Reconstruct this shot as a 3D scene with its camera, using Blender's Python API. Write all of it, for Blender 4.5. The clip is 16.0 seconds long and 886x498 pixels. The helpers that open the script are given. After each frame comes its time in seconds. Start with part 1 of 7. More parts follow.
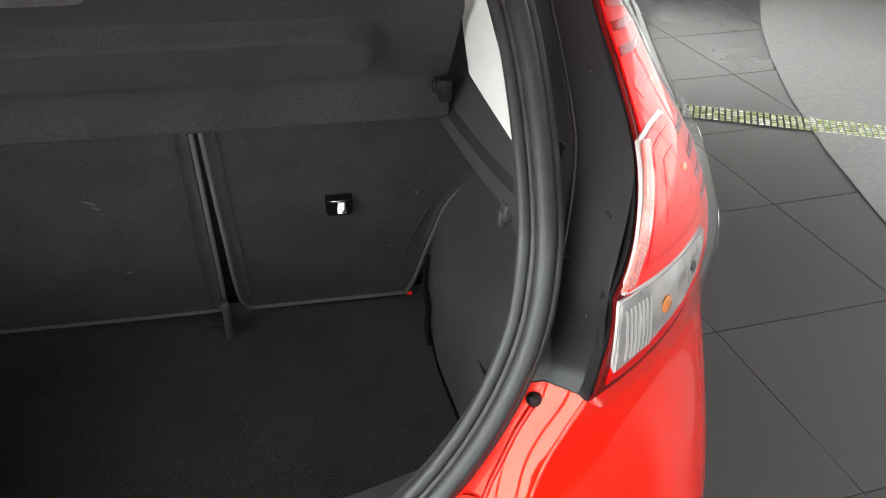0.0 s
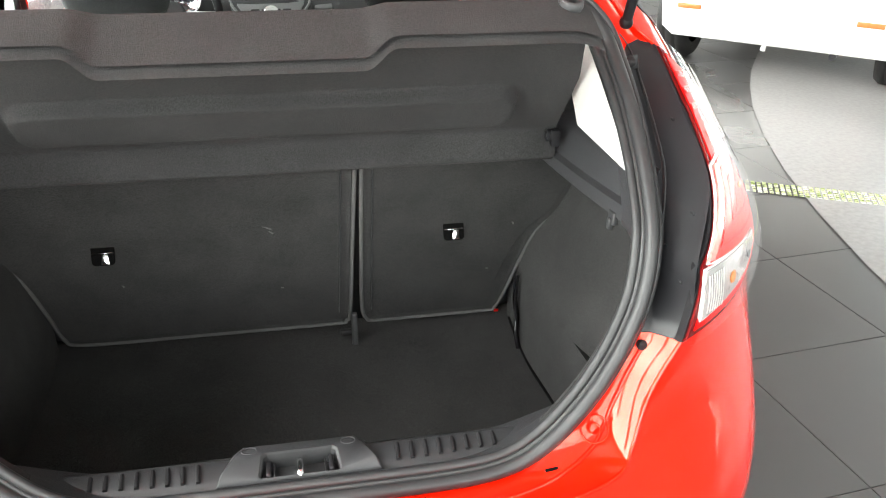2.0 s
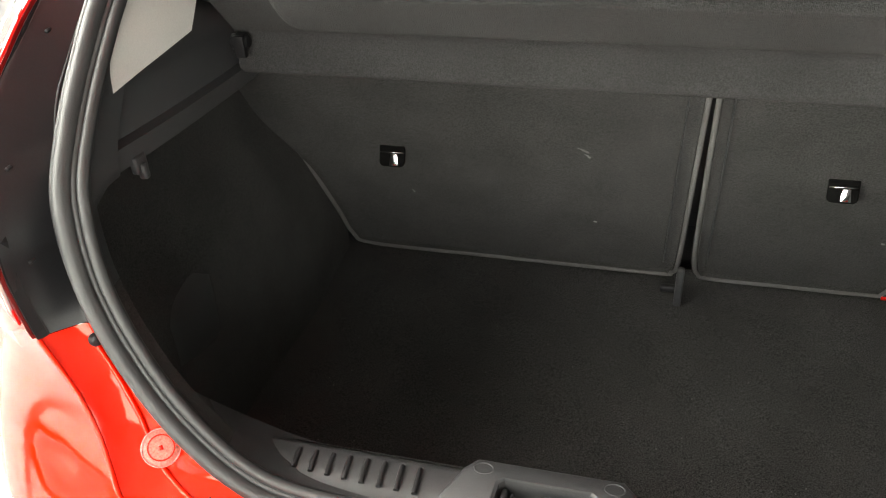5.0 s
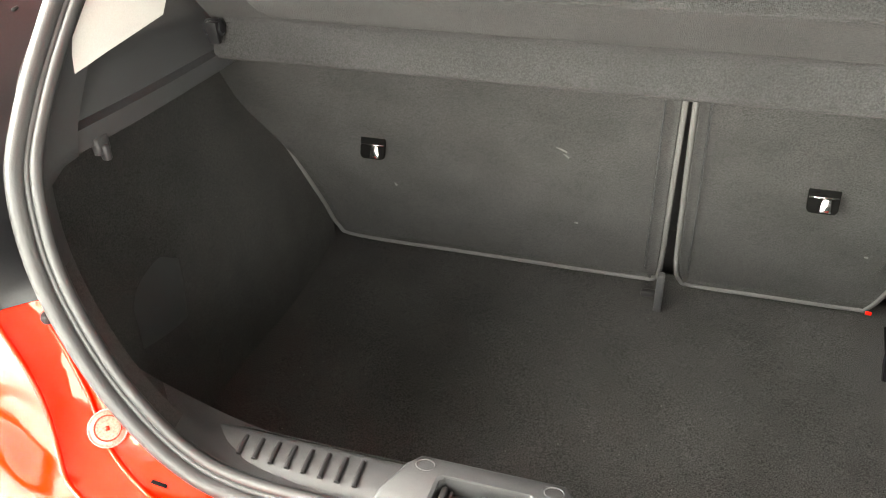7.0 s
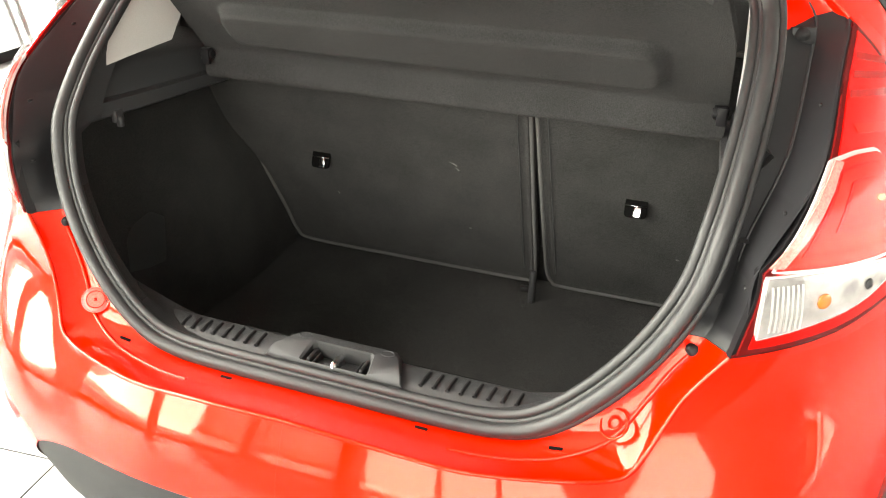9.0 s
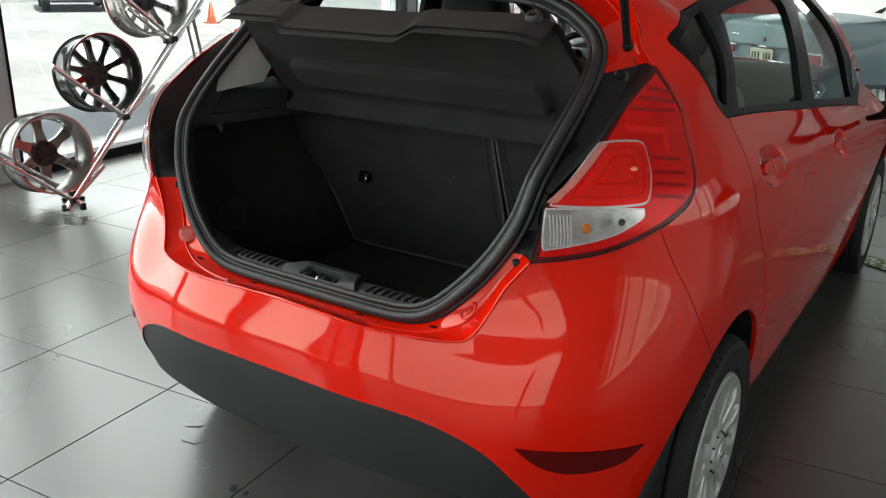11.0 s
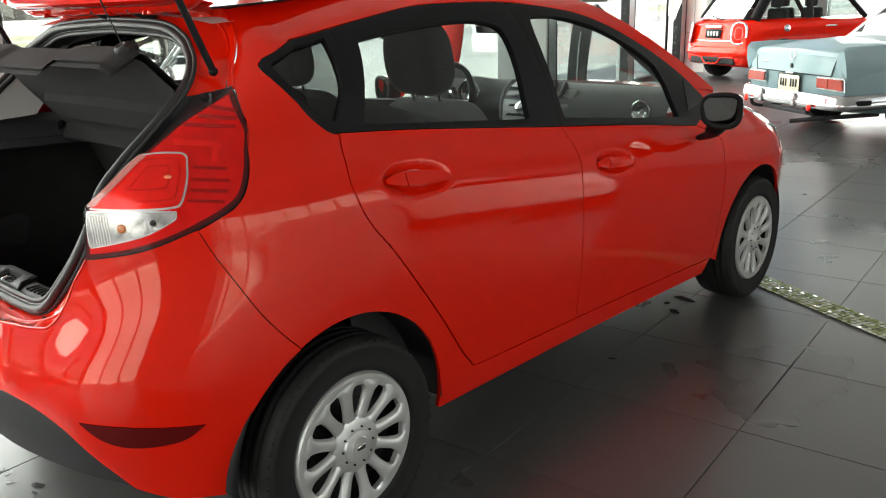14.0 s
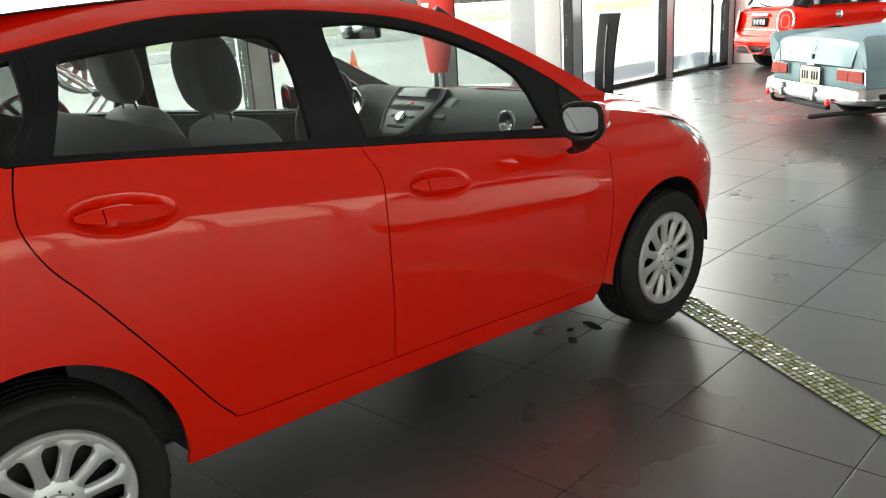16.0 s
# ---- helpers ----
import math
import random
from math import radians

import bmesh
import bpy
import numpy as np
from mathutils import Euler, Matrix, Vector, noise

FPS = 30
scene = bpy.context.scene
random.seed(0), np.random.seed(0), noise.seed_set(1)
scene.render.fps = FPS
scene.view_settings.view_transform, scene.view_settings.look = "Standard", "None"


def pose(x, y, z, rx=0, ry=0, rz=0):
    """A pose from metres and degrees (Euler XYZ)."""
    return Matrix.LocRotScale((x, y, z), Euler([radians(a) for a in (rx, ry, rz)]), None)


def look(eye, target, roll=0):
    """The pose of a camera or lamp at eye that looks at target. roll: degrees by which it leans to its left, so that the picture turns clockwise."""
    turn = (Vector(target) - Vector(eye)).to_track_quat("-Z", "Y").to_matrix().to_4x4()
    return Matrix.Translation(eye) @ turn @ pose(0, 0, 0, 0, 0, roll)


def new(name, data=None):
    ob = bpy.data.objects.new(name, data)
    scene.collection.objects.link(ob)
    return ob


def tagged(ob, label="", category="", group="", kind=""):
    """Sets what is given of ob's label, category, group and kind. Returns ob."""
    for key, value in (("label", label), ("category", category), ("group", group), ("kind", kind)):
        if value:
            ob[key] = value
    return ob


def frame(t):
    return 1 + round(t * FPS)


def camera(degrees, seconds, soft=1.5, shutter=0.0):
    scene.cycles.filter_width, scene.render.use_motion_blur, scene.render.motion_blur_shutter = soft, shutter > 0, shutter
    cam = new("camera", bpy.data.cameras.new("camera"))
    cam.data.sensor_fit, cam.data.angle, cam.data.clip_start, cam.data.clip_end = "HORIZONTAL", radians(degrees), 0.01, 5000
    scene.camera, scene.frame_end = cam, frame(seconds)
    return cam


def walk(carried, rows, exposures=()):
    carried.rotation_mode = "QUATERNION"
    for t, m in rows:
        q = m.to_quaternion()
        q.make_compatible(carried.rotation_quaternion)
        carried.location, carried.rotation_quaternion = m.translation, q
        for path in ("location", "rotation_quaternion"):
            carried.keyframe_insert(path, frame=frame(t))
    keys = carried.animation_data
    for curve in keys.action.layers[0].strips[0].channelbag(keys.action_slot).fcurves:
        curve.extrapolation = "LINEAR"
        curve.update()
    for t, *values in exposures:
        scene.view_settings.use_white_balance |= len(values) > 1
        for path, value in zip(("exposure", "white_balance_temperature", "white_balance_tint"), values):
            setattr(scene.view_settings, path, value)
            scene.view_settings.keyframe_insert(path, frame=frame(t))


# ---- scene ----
cam = camera(55.85, 16.0, soft=1.1)
PATH = [
    (0, (0.2903, -1.0954, 1.4343), (0.602, 0.5741, 0.3782), 0.47),
    (0.5, (0.2302, -1.1274, 1.4571), (0.5103, 0.5823, 0.4579), 0.43),
    (1, (0.0977, -1.2498, 1.485), (0.4552, 0.486, 0.558), 1.15),
    (1.5, (0.0245, -1.376, 1.5032), (0.4294, 0.3764, 0.6284), 1.68),
    (2, (0.0113, -1.4343, 1.5113), (0.3655, 0.3256, 0.6296), 0.79),
    (2.5, (-0.0076, -1.4597, 1.4983), (0.272, 0.2981, 0.5863), 0.61),
    (3, (-0.0343, -1.4386, 1.4804), (0.1248, 0.3087, 0.5205), 0.48),
    (3.5, (-0.0499, -1.3739, 1.4682), (-0.0226, 0.3553, 0.4636), -0.03),
    (4, (-0.0368, -1.2759, 1.4574), (-0.1614, 0.4217, 0.4073), -1.59),
    (4.2, (-0.0103, -1.215, 1.4488), (-0.216, 0.4562, 0.3695), -2.26),
    (6.3, (0.123, -0.9823, 1.432), (-0.5326, 0.4973, 0.2569), -4.31),
    (6.5, (0.1187, -0.9987, 1.4223), (-0.4911, 0.5144, 0.2653), -3.83),
    (7, (0.1569, -1.0194, 1.4299), (-0.3825, 0.5265, 0.2813), -2.81),
    (7.5, (0.1982, -1.0689, 1.4314), (-0.2914, 0.5287, 0.3323), -2.52),
    (8, (0.2628, -1.1896, 1.4338), (-0.2207, 0.4565, 0.4059), -1.86),
    (8.5, (0.3656, -1.3148, 1.4432), (-0.1362, 0.3542, 0.4621), -0.33),
    (9, (0.5235, -1.4186, 1.4368), (-0.1142, 0.2498, 0.5368), 0.72),
    (9.2, (0.6066, -1.463, 1.4387), (-0.0994, 0.1989, 0.5786), 0.57),
    (11.3, (1.3489, -1.8814, 1.4118), (0.2704, -0.3243, 0.7696), 0.58),
    (11.5, (1.4275, -1.8902, 1.4179), (0.3233, -0.3516, 0.7747), 0.14),
    (12, (1.5895, -1.812, 1.3881), (0.4256, -0.317, 0.7474), -0.24),
    (12.5, (1.7585, -1.6848, 1.3849), (0.5588, -0.2282, 0.7224), -1.11),
    (13, (1.9581, -1.5753, 1.3926), (0.6933, -0.1587, 0.7651), -1.83),
    (13.5, (2.2088, -1.4597, 1.4075), (0.9167, -0.05, 0.8216), -1.87),
    (14, (2.328, -1.2584, 1.3859), (1.0156, 0.1422, 0.8237), -1.78),
    (14.5, (2.4187, -1.04, 1.4002), (1.0923, 0.3477, 0.8391), -1.96),
    (15, (2.5401, -0.85, 1.4034), (1.1512, 0.4842, 0.864), -3.13),
    (15.5, (2.6917, -0.6299, 1.3962), (1.2574, 0.649, 0.8422), -3.83),
    (16, (2.7376, -0.4104, 1.3796), (1.2858, 0.8436, 0.814), -3.60),
]
walk(cam, [(t, look(eye, target, roll)) for t, eye, target, roll in PATH],
     exposures=[(0, 1.15, 6500, 10), (0.5, 2.1, 6500, 10), (1.5, 2.05, 6600, 10), (2.5, 2.0, 6800, 10), (4.2, 1.8, 7200, 10), (6.3, 2.85, 7350, 10), (8, 3.55, 7600, 10), (8.6, 2.95, 7700, 10), (9.2, 1.8, 7300, 10), (11.3, -0.1, 6500, 8), (12.5, 0.0, 6500, 8), (14, 0.5, 6800, 8), (15, 0.85, 6800, 8), (16, 0.65, 6800, 8)])


# ---- world, sun, daylight through the glass ----
world = bpy.data.worlds.new("sky")
scene.world = world
world.use_nodes = True
wn = world.node_tree.nodes
sky = wn.new("ShaderNodeTexSky")
sky.sky_type, sky.sun_disc = "NISHITA", False
sky.sun_elevation, sky.sun_rotation = radians(72), radians(90)
sky.dust_density, sky.air_density = 3.0, 1.2
world.node_tree.links.new(sky.outputs[0], wn["Background"].inputs[0])
wn["Background"].inputs[1].default_value = 0.14


def lamp(name, kind, m, energy, colour=(1, 1, 1), **more):
    data = bpy.data.lights.new(name, kind)
    data.energy, data.color = energy, colour
    for key, value in more.items():
        setattr(data, key, value)
    ob = new(name, data)
    ob.matrix_world = m
    return ob


lamp("sun", "SUN", look((5.2, 0.3, 16), (0, 0, 0)), 5.0, (1.0, 0.97, 0.92), angle=radians(0.6))

# the hall: axes of the tiled floor, turned a little from the car's axis
GRID = radians(5.65)
HALL = Matrix.Rotation(GRID, 4, "Z")


def hall(a, b, z=0.0):
    """A place in the hall: a across (from the window wall to the far side), b along it."""
    return HALL @ Vector((a, b, z))


WIN_A, BACK_B, NORTH_B, EAST_A, CEIL_Z = -3.95, -9.0, 17.4, 15.0, 5.8
BANNER, ARC = (-3.29, 4.9), (10.81, -0.50, 8.71)


def window_lamp(name, centre, aim, wide, high, energy):
    lamp(name, "AREA", look(centre, aim), energy, (1.0, 0.99, 0.96), shape="RECTANGLE", size=wide, size_y=high)


window_lamp("daylight_west", hall(WIN_A - 0.35, 4.0, 2.75), hall(4, 4.0, 0.9), 20.0, 5.0, 1700)
window_lamp("daylight_north", hall(0.6, NORTH_B + 0.35, 1.9), hall(0.6, 0, 0.9), 5.6, 3.6, 400)
window_lamp("daylight_east", hall(EAST_A + 0.55, 3.0, 2.75), hall(4, 3.0, 0.9), 20.0, 5.0, 450)
# Its eastern end is added, past the known panes, to light the boot.
window_lamp("daylight_south", hall(0.25, BACK_B - 0.35, 2.75), hall(0.25, 0, 0.9), 8.1, 5.0, 340)


# ---- materials ----
def material(name, base, rough=0.5, metal=0.0, coat=0.0, grain=None, bump=None, spec=0.5, blotch=None, sheen=0.0, random_tint=0.0, world_space=False):
    """Principled material. grain: (scale, amount) fine colour grain; blotch: (scale, amount) broad stains; bump: (scale, strength)."""
    m = bpy.data.materials.new(name)
    m.use_nodes = True
    t = m.node_tree
    n, link = t.nodes, t.links.new
    b = n["Principled BSDF"]
    b.inputs["Base Color"].default_value = (*base, 1)
    b.inputs["Roughness"].default_value = rough
    b.inputs["Metallic"].default_value = metal
    b.inputs["Coat Weight"].default_value = coat
    b.inputs["Coat Roughness"].default_value = 0.04
    b.inputs["Specular IOR Level"].default_value = spec
    b.inputs["Sheen Weight"].default_value = sheen
    where = n.new("ShaderNodeNewGeometry").outputs["Position"] if world_space else n.new("ShaderNodeTexCoord").outputs["Object"]
    colour = None
    for setting in (grain, blotch):
        if not setting:
            continue
        tex = n.new("ShaderNodeTexNoise")
        tex.inputs["Scale"].default_value = setting[0]
        tex.inputs["Detail"].default_value = 4
        link(where, tex.inputs["Vector"])
        ramp = n.new("ShaderNodeMapRange")
        ramp.inputs[1].default_value, ramp.inputs[2].default_value = 0.3, 0.7
        ramp.inputs[3].default_value, ramp.inputs[4].default_value = 1 - setting[1], 1 + setting[1]
        link(tex.outputs[0], ramp.inputs[0])
        mix = n.new("ShaderNodeVectorMath")
        mix.operation = "SCALE"
        if colour is None:
            mix.inputs[0].default_value = base
        else:
            link(colour, mix.inputs[0])
        link(ramp.outputs[0], mix.inputs["Scale"])
        colour = mix.outputs[0]
    if random_tint:
        info = n.new("ShaderNodeObjectInfo")
        ramp = n.new("ShaderNodeMapRange")
        ramp.inputs[3].default_value, ramp.inputs[4].default_value = 1 - random_tint, 1 + random_tint
        link(info.outputs["Random"], ramp.inputs[0])
        mix = n.new("ShaderNodeVectorMath")
        mix.operation = "SCALE"
        if colour is None:
            mix.inputs[0].default_value = base
        else:
            link(colour, mix.inputs[0])
        link(ramp.outputs[0], mix.inputs["Scale"])
        colour = mix.outputs[0]
    if colour is not None:
        link(colour, b.inputs["Base Color"])
    if blotch:
        ramp2 = n.new("ShaderNodeMapRange")
        ramp2.inputs[1].default_value, ramp2.inputs[2].default_value = 0.25, 0.75
        ramp2.inputs[3].default_value, ramp2.inputs[4].default_value = max(rough - 0.06, 0.02), min(rough + 0.06, 1)
        link(tex.outputs[0], ramp2.inputs[0])
        link(ramp2.outputs[0], b.inputs["Roughness"])
    if bump:
        tex = n.new("ShaderNodeTexNoise")
        tex.inputs["Scale"].default_value, tex.inputs["Detail"].default_value = bump[0], 3
        link(where, tex.inputs["Vector"])
        node = n.new("ShaderNodeBump")
        node.inputs["Strength"].default_value = bump[1]
        node.inputs["Distance"].default_value = 0.004
        link(tex.outputs[0], node.inputs["Height"])
        link(node.outputs[0], b.inputs["Normal"])
    return m


def glass_material(name, tint, gloss=0.08, rough=0.0):
    """A thin pane: lets light through straight, tinted, with a mirror reflection that grows at grazing angles."""
    m = bpy.data.materials.new(name)
    m.use_nodes = True
    n, link = m.node_tree.nodes, m.node_tree.links.new
    n.remove(n["Principled BSDF"])
    through_it, shine, mix, fres = n.new("ShaderNodeBsdfTransparent"), n.new("ShaderNodeBsdfGlossy"), n.new("ShaderNodeMixShader"), n.new("ShaderNodeLayerWeight")
    through_it.inputs[0].default_value = (*tint, 1)
    shine.inputs["Roughness"].default_value = rough
    steep, level = n.new("ShaderNodeMath"), n.new("ShaderNodeMath")
    steep.operation, level.operation = "POWER", "MULTIPLY_ADD"
    steep.inputs[1].default_value = 5.0
    level.inputs[1].default_value, level.inputs[2].default_value = 0.94 - gloss, gloss
    fres.inputs["Blend"].default_value = 0.5
    link(fres.outputs["Facing"], steep.inputs[0])
    link(steep.outputs[0], level.inputs[0])
    link(level.outputs[0], mix.inputs[0])
    link(through_it.outputs[0], mix.inputs[1])
    link(shine.outputs[0], mix.inputs[2])
    link(mix.outputs[0], n["Material Output"].inputs[0])
    return m


RED = material("red_paint", (0.72, 0.010, 0.002), 0.05, 0.0, 0.20, spec=0.42, grain=(900, 0.04))
RED.node_tree.nodes["Principled BSDF"].inputs["Specular Tint"].default_value = (1.0, 0.86, 0.66, 1)
BLACK = material("black_plastic", (0.012, 0.012, 0.013), 0.55, spec=0.28, grain=(900, 0.2), bump=(1400, 0.15))
SATIN = material("satin_black", (0.010, 0.010, 0.011), 0.38, bump=(900, 0.05), spec=0.12)
FLANGE = material("flange_plastic", (0.012, 0.0125, 0.014), 0.42, grain=(500, 0.15), bump=(900, 0.05), spec=0.35)
GREYP = material("grey_plastic", (0.027, 0.028, 0.030), 0.50, grain=(700, 0.15), bump=(1600, 0.25))
RUBBER = material("rubber_seal", (0.018, 0.019, 0.020), 0.48, grain=(60, 0.15), bump=(500, 0.1))
PIPING = material("grey_piping", (0.075, 0.075, 0.074), 0.8, grain=(700, 0.2), bump=(1200, 0.3))
CARPET = material("boot_carpet", (0.035, 0.0348, 0.0345), 0.95, grain=(520, 0.8), blotch=(9, 0.18), bump=(900, 0.5), spec=0.08, sheen=0.03)
FELT = material("felt_trim", (0.030, 0.030, 0.0297), 0.95, grain=(480, 0.5), blotch=(12, 0.2), bump=(900, 0.5), spec=0.08, sheen=0.04)
SHELF = material("shelf_felt", (0.026, 0.026, 0.0263), 0.95, grain=(450, 0.35), blotch=(10, 0.14), bump=(700, 0.45), spec=0.1, sheen=0.03)
PILLAR = material("light_pillar_trim", (0.55, 0.55, 0.53), 0.6, grain=(500, 0.05), bump=(1500, 0.2))
LINING = material("grey_lining", (0.20, 0.20, 0.195), 0.8, grain=(500, 0.1), bump=(900, 0.2))
PALEFABRIC = material("pale_seat_fabric", (0.17, 0.172, 0.17), 0.9, grain=(500, 0.3), bump=(1200, 0.4), sheen=0.2)
FABRIC = material("seat_fabric", (0.022, 0.023, 0.024), 0.9, grain=(500, 0.3), bump=(1200, 0.4), sheen=0.06)
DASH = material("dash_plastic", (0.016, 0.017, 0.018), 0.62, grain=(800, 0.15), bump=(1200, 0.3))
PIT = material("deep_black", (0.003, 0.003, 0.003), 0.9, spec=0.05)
CHROME = material("chrome", (0.75, 0.75, 0.76), 0.12, 1.0)
STACK = material("satin_grey_plastic", (0.12, 0.122, 0.125), 0.4, 0.3, grain=(300, 0.08))
MIRROR = material("mirror_glass", (0.80, 0.81, 0.81), 0.02, 1.0)
DRIED = material("dried_rim", (0.30, 0.30, 0.29), 0.6, grain=(200, 0.3))
SILVER = material("silver_wheel_cover", (0.62, 0.62, 0.61), 0.36, 0.55, 0.3, blotch=(14, 0.08))
TYRE = material("tyre_rubber", (0.011, 0.011, 0.011), 0.62, spec=0.3, grain=(200, 0.25), bump=(500, 0.2))
STEEL = material("dark_steel", (0.03, 0.03, 0.032), 0.45, 0.6, grain=(120, 0.3))
CARGLASS = glass_material("tinted_car_glass", (0.76, 0.82, 0.80), 0.075)
DARKGLASS = glass_material("dark_car_glass", (0.17, 0.19, 0.185), 0.06)
HEADLAMP = material("headlamp_reflector", (0.34, 0.34, 0.35), 0.14, 0.85, 0.0, blotch=(30, 0.6), bump=(38, 0.8))
BLACKGLOSS = material("glossy_black", (0.008, 0.008, 0.009), 0.06, spec=0.5)
CLEAR = glass_material("window_glass", (0.93, 0.96, 0.95))
LAMPGLASS = glass_material("lamp_cover_glass", (0.97, 0.95, 0.95), 0.025)
LENSRED = material("red_lamp_lens", (0.80, 0.006, 0.004), 0.34, 0.35, 0.0, spec=0.15, grain=(40, 0.10))
LENSBRIGHT = material("bright_red_lens", (0.98, 0.018, 0.010), 0.30, 0.40, 0.0, spec=0.2, grain=(60, 0.08))
LENSRIB = material("ribbed_red_lens", (0.36, 0.003, 0.002), 0.2, 0.0, 0.0, spec=0.3)
DULLRED = material("dull_red_glass", (0.33, 0.035, 0.022), 0.2, 0.0, 0.4, grain=(60, 0.2))
LENSDARK = material("dark_red_lens", (0.10, 0.004, 0.004), 0.25, 0.0, 0.0, spec=0.2)
LENSCLEAR = material("clear_lamp_optic", (0.52, 0.52, 0.51), 0.2, 0.6, 0.0, grain=(30, 0.5), bump=(34, 0.7))
GLOWBULB = material("pale_bulb_glass", (0.95, 0.30, 0.14), 0.12, 0.0, 1.0)
AMBER = material("amber_bulb", (0.55, 0.16, 0.02), 0.2, 0.0, 0.5)
PALESTICK = material("pale_sticker", (0.48, 0.13, 0.10), 0.45, grain=(420, 0.45))
WHITE = material("white_mark", (0.75, 0.75, 0.73), 0.5, grain=(300, 0.08))
TILE = material("grey_floor_tile", (0.062, 0.0625, 0.061), 0.30, spec=1.0, blotch=(0.9, 0.06), random_tint=0.05, world_space=True)
GROUT = material("dark_grout", (0.052, 0.052, 0.051), 0.7, grain=(80, 0.3), spec=0.3)
PALE = material("pale_floor_inlay", (0.25, 0.25, 0.244), 0.35, grain=(40, 0.12), blotch=(1.2, 0.08), random_tint=0.03, world_space=True)
GREEN = material("green_mosaic", (0.22, 0.31, 0.07), 0.10, 0.0, 0.6, grain=(30, 0.25))
ALU = material("grey_aluminium", (0.46, 0.48, 0.49), 0.42, 0.25, grain=(60, 0.08), blotch=(2, 0.06))
PLASTER = material("wall_plaster", (0.32, 0.32, 0.312), 0.85, grain=(30, 0.05), blotch=(0.8, 0.05), bump=(200, 0.1))
CEILING = material("ceiling_board", (0.24, 0.24, 0.237), 0.9, grain=(20, 0.04), blotch=(0.5, 0.1))
CONCRETE = material("yard_paving", (0.62, 0.61, 0.58), 0.9, grain=(6, 0.12), blotch=(0.25, 0.15), bump=(40, 0.2))
GRASS = material("dry_grass", (0.40, 0.40, 0.27), 0.95, grain=(3, 0.3), blotch=(0.2, 0.2))
ASPHALT = material("road_asphalt", (0.42, 0.42, 0.41), 0.9, grain=(8, 0.2))
ORANGE = material("orange_plastic", (0.75, 0.13, 0.03), 0.35, 0.0, 0.3, grain=(40, 0.1))
BLUE = material("pale_blue_paint", (0.22, 0.325, 0.345), 0.45, 0.0, 0.5, spec=0.2, blotch=(2, 0.04))
WHITEPAINT = material("white_paint", (0.80, 0.80, 0.79), 0.4, 0.0, 1.0, spec=0.2, blotch=(2, 0.02))
DARKPAINT = material("dark_paint", (0.03, 0.032, 0.036), 0.3, 0.0, 1.0, blotch=(2, 0.05))
CREAM = material("cream_plate", (0.70, 0.66, 0.48), 0.5, grain=(60, 0.08))
SILVERRIM = material("silver_alloy", (0.27, 0.265, 0.25), 0.30, 0.85, 0.3, blotch=(9, 0.15))
DARKRIM = material("dark_alloy", (0.035, 0.036, 0.036), 0.22, 0.6, 0.8, blotch=(9, 0.15))
REDCLOTH = material("red_cloth", (0.62, 0.03, 0.02), 0.8, grain=(200, 0.1), blotch=(3, 0.06))
WET = material("dried_water", (0.045, 0.046, 0.046), 0.12, grain=(60, 0.2))
PINK = material("ribbed_clear_strip", (0.62, 0.22, 0.19), 0.15, 0.0, 1.0, grain=(300, 0.3))


def mosaic_tints(m):
    """Each small piece takes its own tint between two greens and a silvery one that paints in glints."""
    n, link = m.node_tree.nodes, m.node_tree.links.new
    geo, ramp = n.new("ShaderNodeNewGeometry"), n.new("ShaderNodeValToRGB")
    ramp.color_ramp.elements[0].color = (0.22, 0.29, 0.08, 1)
    # pale end of the ramp: reflections of the glass, put into the base colour
    ramp.color_ramp.elements[1].color = (0.66, 0.70, 0.58, 1)
    mid = ramp.color_ramp.elements.new(0.55)
    mid.color = (0.42, 0.48, 0.24, 1)
    link(geo.outputs["Random Per Island"], ramp.inputs[0])
    link(ramp.outputs[0], n["Principled BSDF"].inputs["Base Color"])


mosaic_tints(GREEN)


# ---- building blocks ----
def part(name, bm, mat, parent=None, label="", smooth=True, normals=None):
    """One mesh object from a bmesh, under a thing or a part of it."""
    mesh = bpy.data.meshes.new(name)
    bm.to_mesh(mesh)
    bm.free()
    for m in mat if isinstance(mat, (list, tuple)) else (mat,):
        mesh.materials.append(m)
    if smooth:
        mesh.polygons.foreach_set("use_smooth", [True] * len(mesh.polygons))
    if normals:
        mesh.normals_split_custom_set_from_vertices(normals)
    ob = new(name, mesh)
    if parent:
        ob.parent = parent
    if label:
        tagged(ob, label)
    return ob


def thing(name, label, category, group="", kind="", m=None):
    ob = new(name)
    ob.empty_display_size = 0.1
    if m is not None:
        ob.matrix_world = m
    return tagged(ob, label, category, group, kind)


def sharp(bm, degrees=35):
    """Splits edges sharper than the angle, so that smooth shading keeps them crisp."""
    bm.normal_update()
    hard = [e for e in bm.edges if len(e.link_faces) == 2 and e.calc_face_angle(0) > radians(degrees)]
    if hard:
        bmesh.ops.split_edges(bm, edges=hard)
    return bm


def box(size, at=(0, 0, 0), bevel=0.0, m=None, seg=2, bm=None):
    own = bm or bmesh.new()
    made = bmesh.ops.create_cube(own, size=1.0)["verts"]
    bmesh.ops.scale(own, vec=size, verts=made)
    if bevel:
        edges = list({e for v in made for e in v.link_edges})
        out = bmesh.ops.bevel(own, geom=edges, offset=bevel, segments=seg, profile=0.6, affect="EDGES")
        made = list({v for f in out["faces"] for v in f.verts} | {v for v in made if v.is_valid})
    bmesh.ops.translate(own, vec=at, verts=made)
    if m is not None:
        bmesh.ops.transform(own, matrix=m, verts=made)
    return own


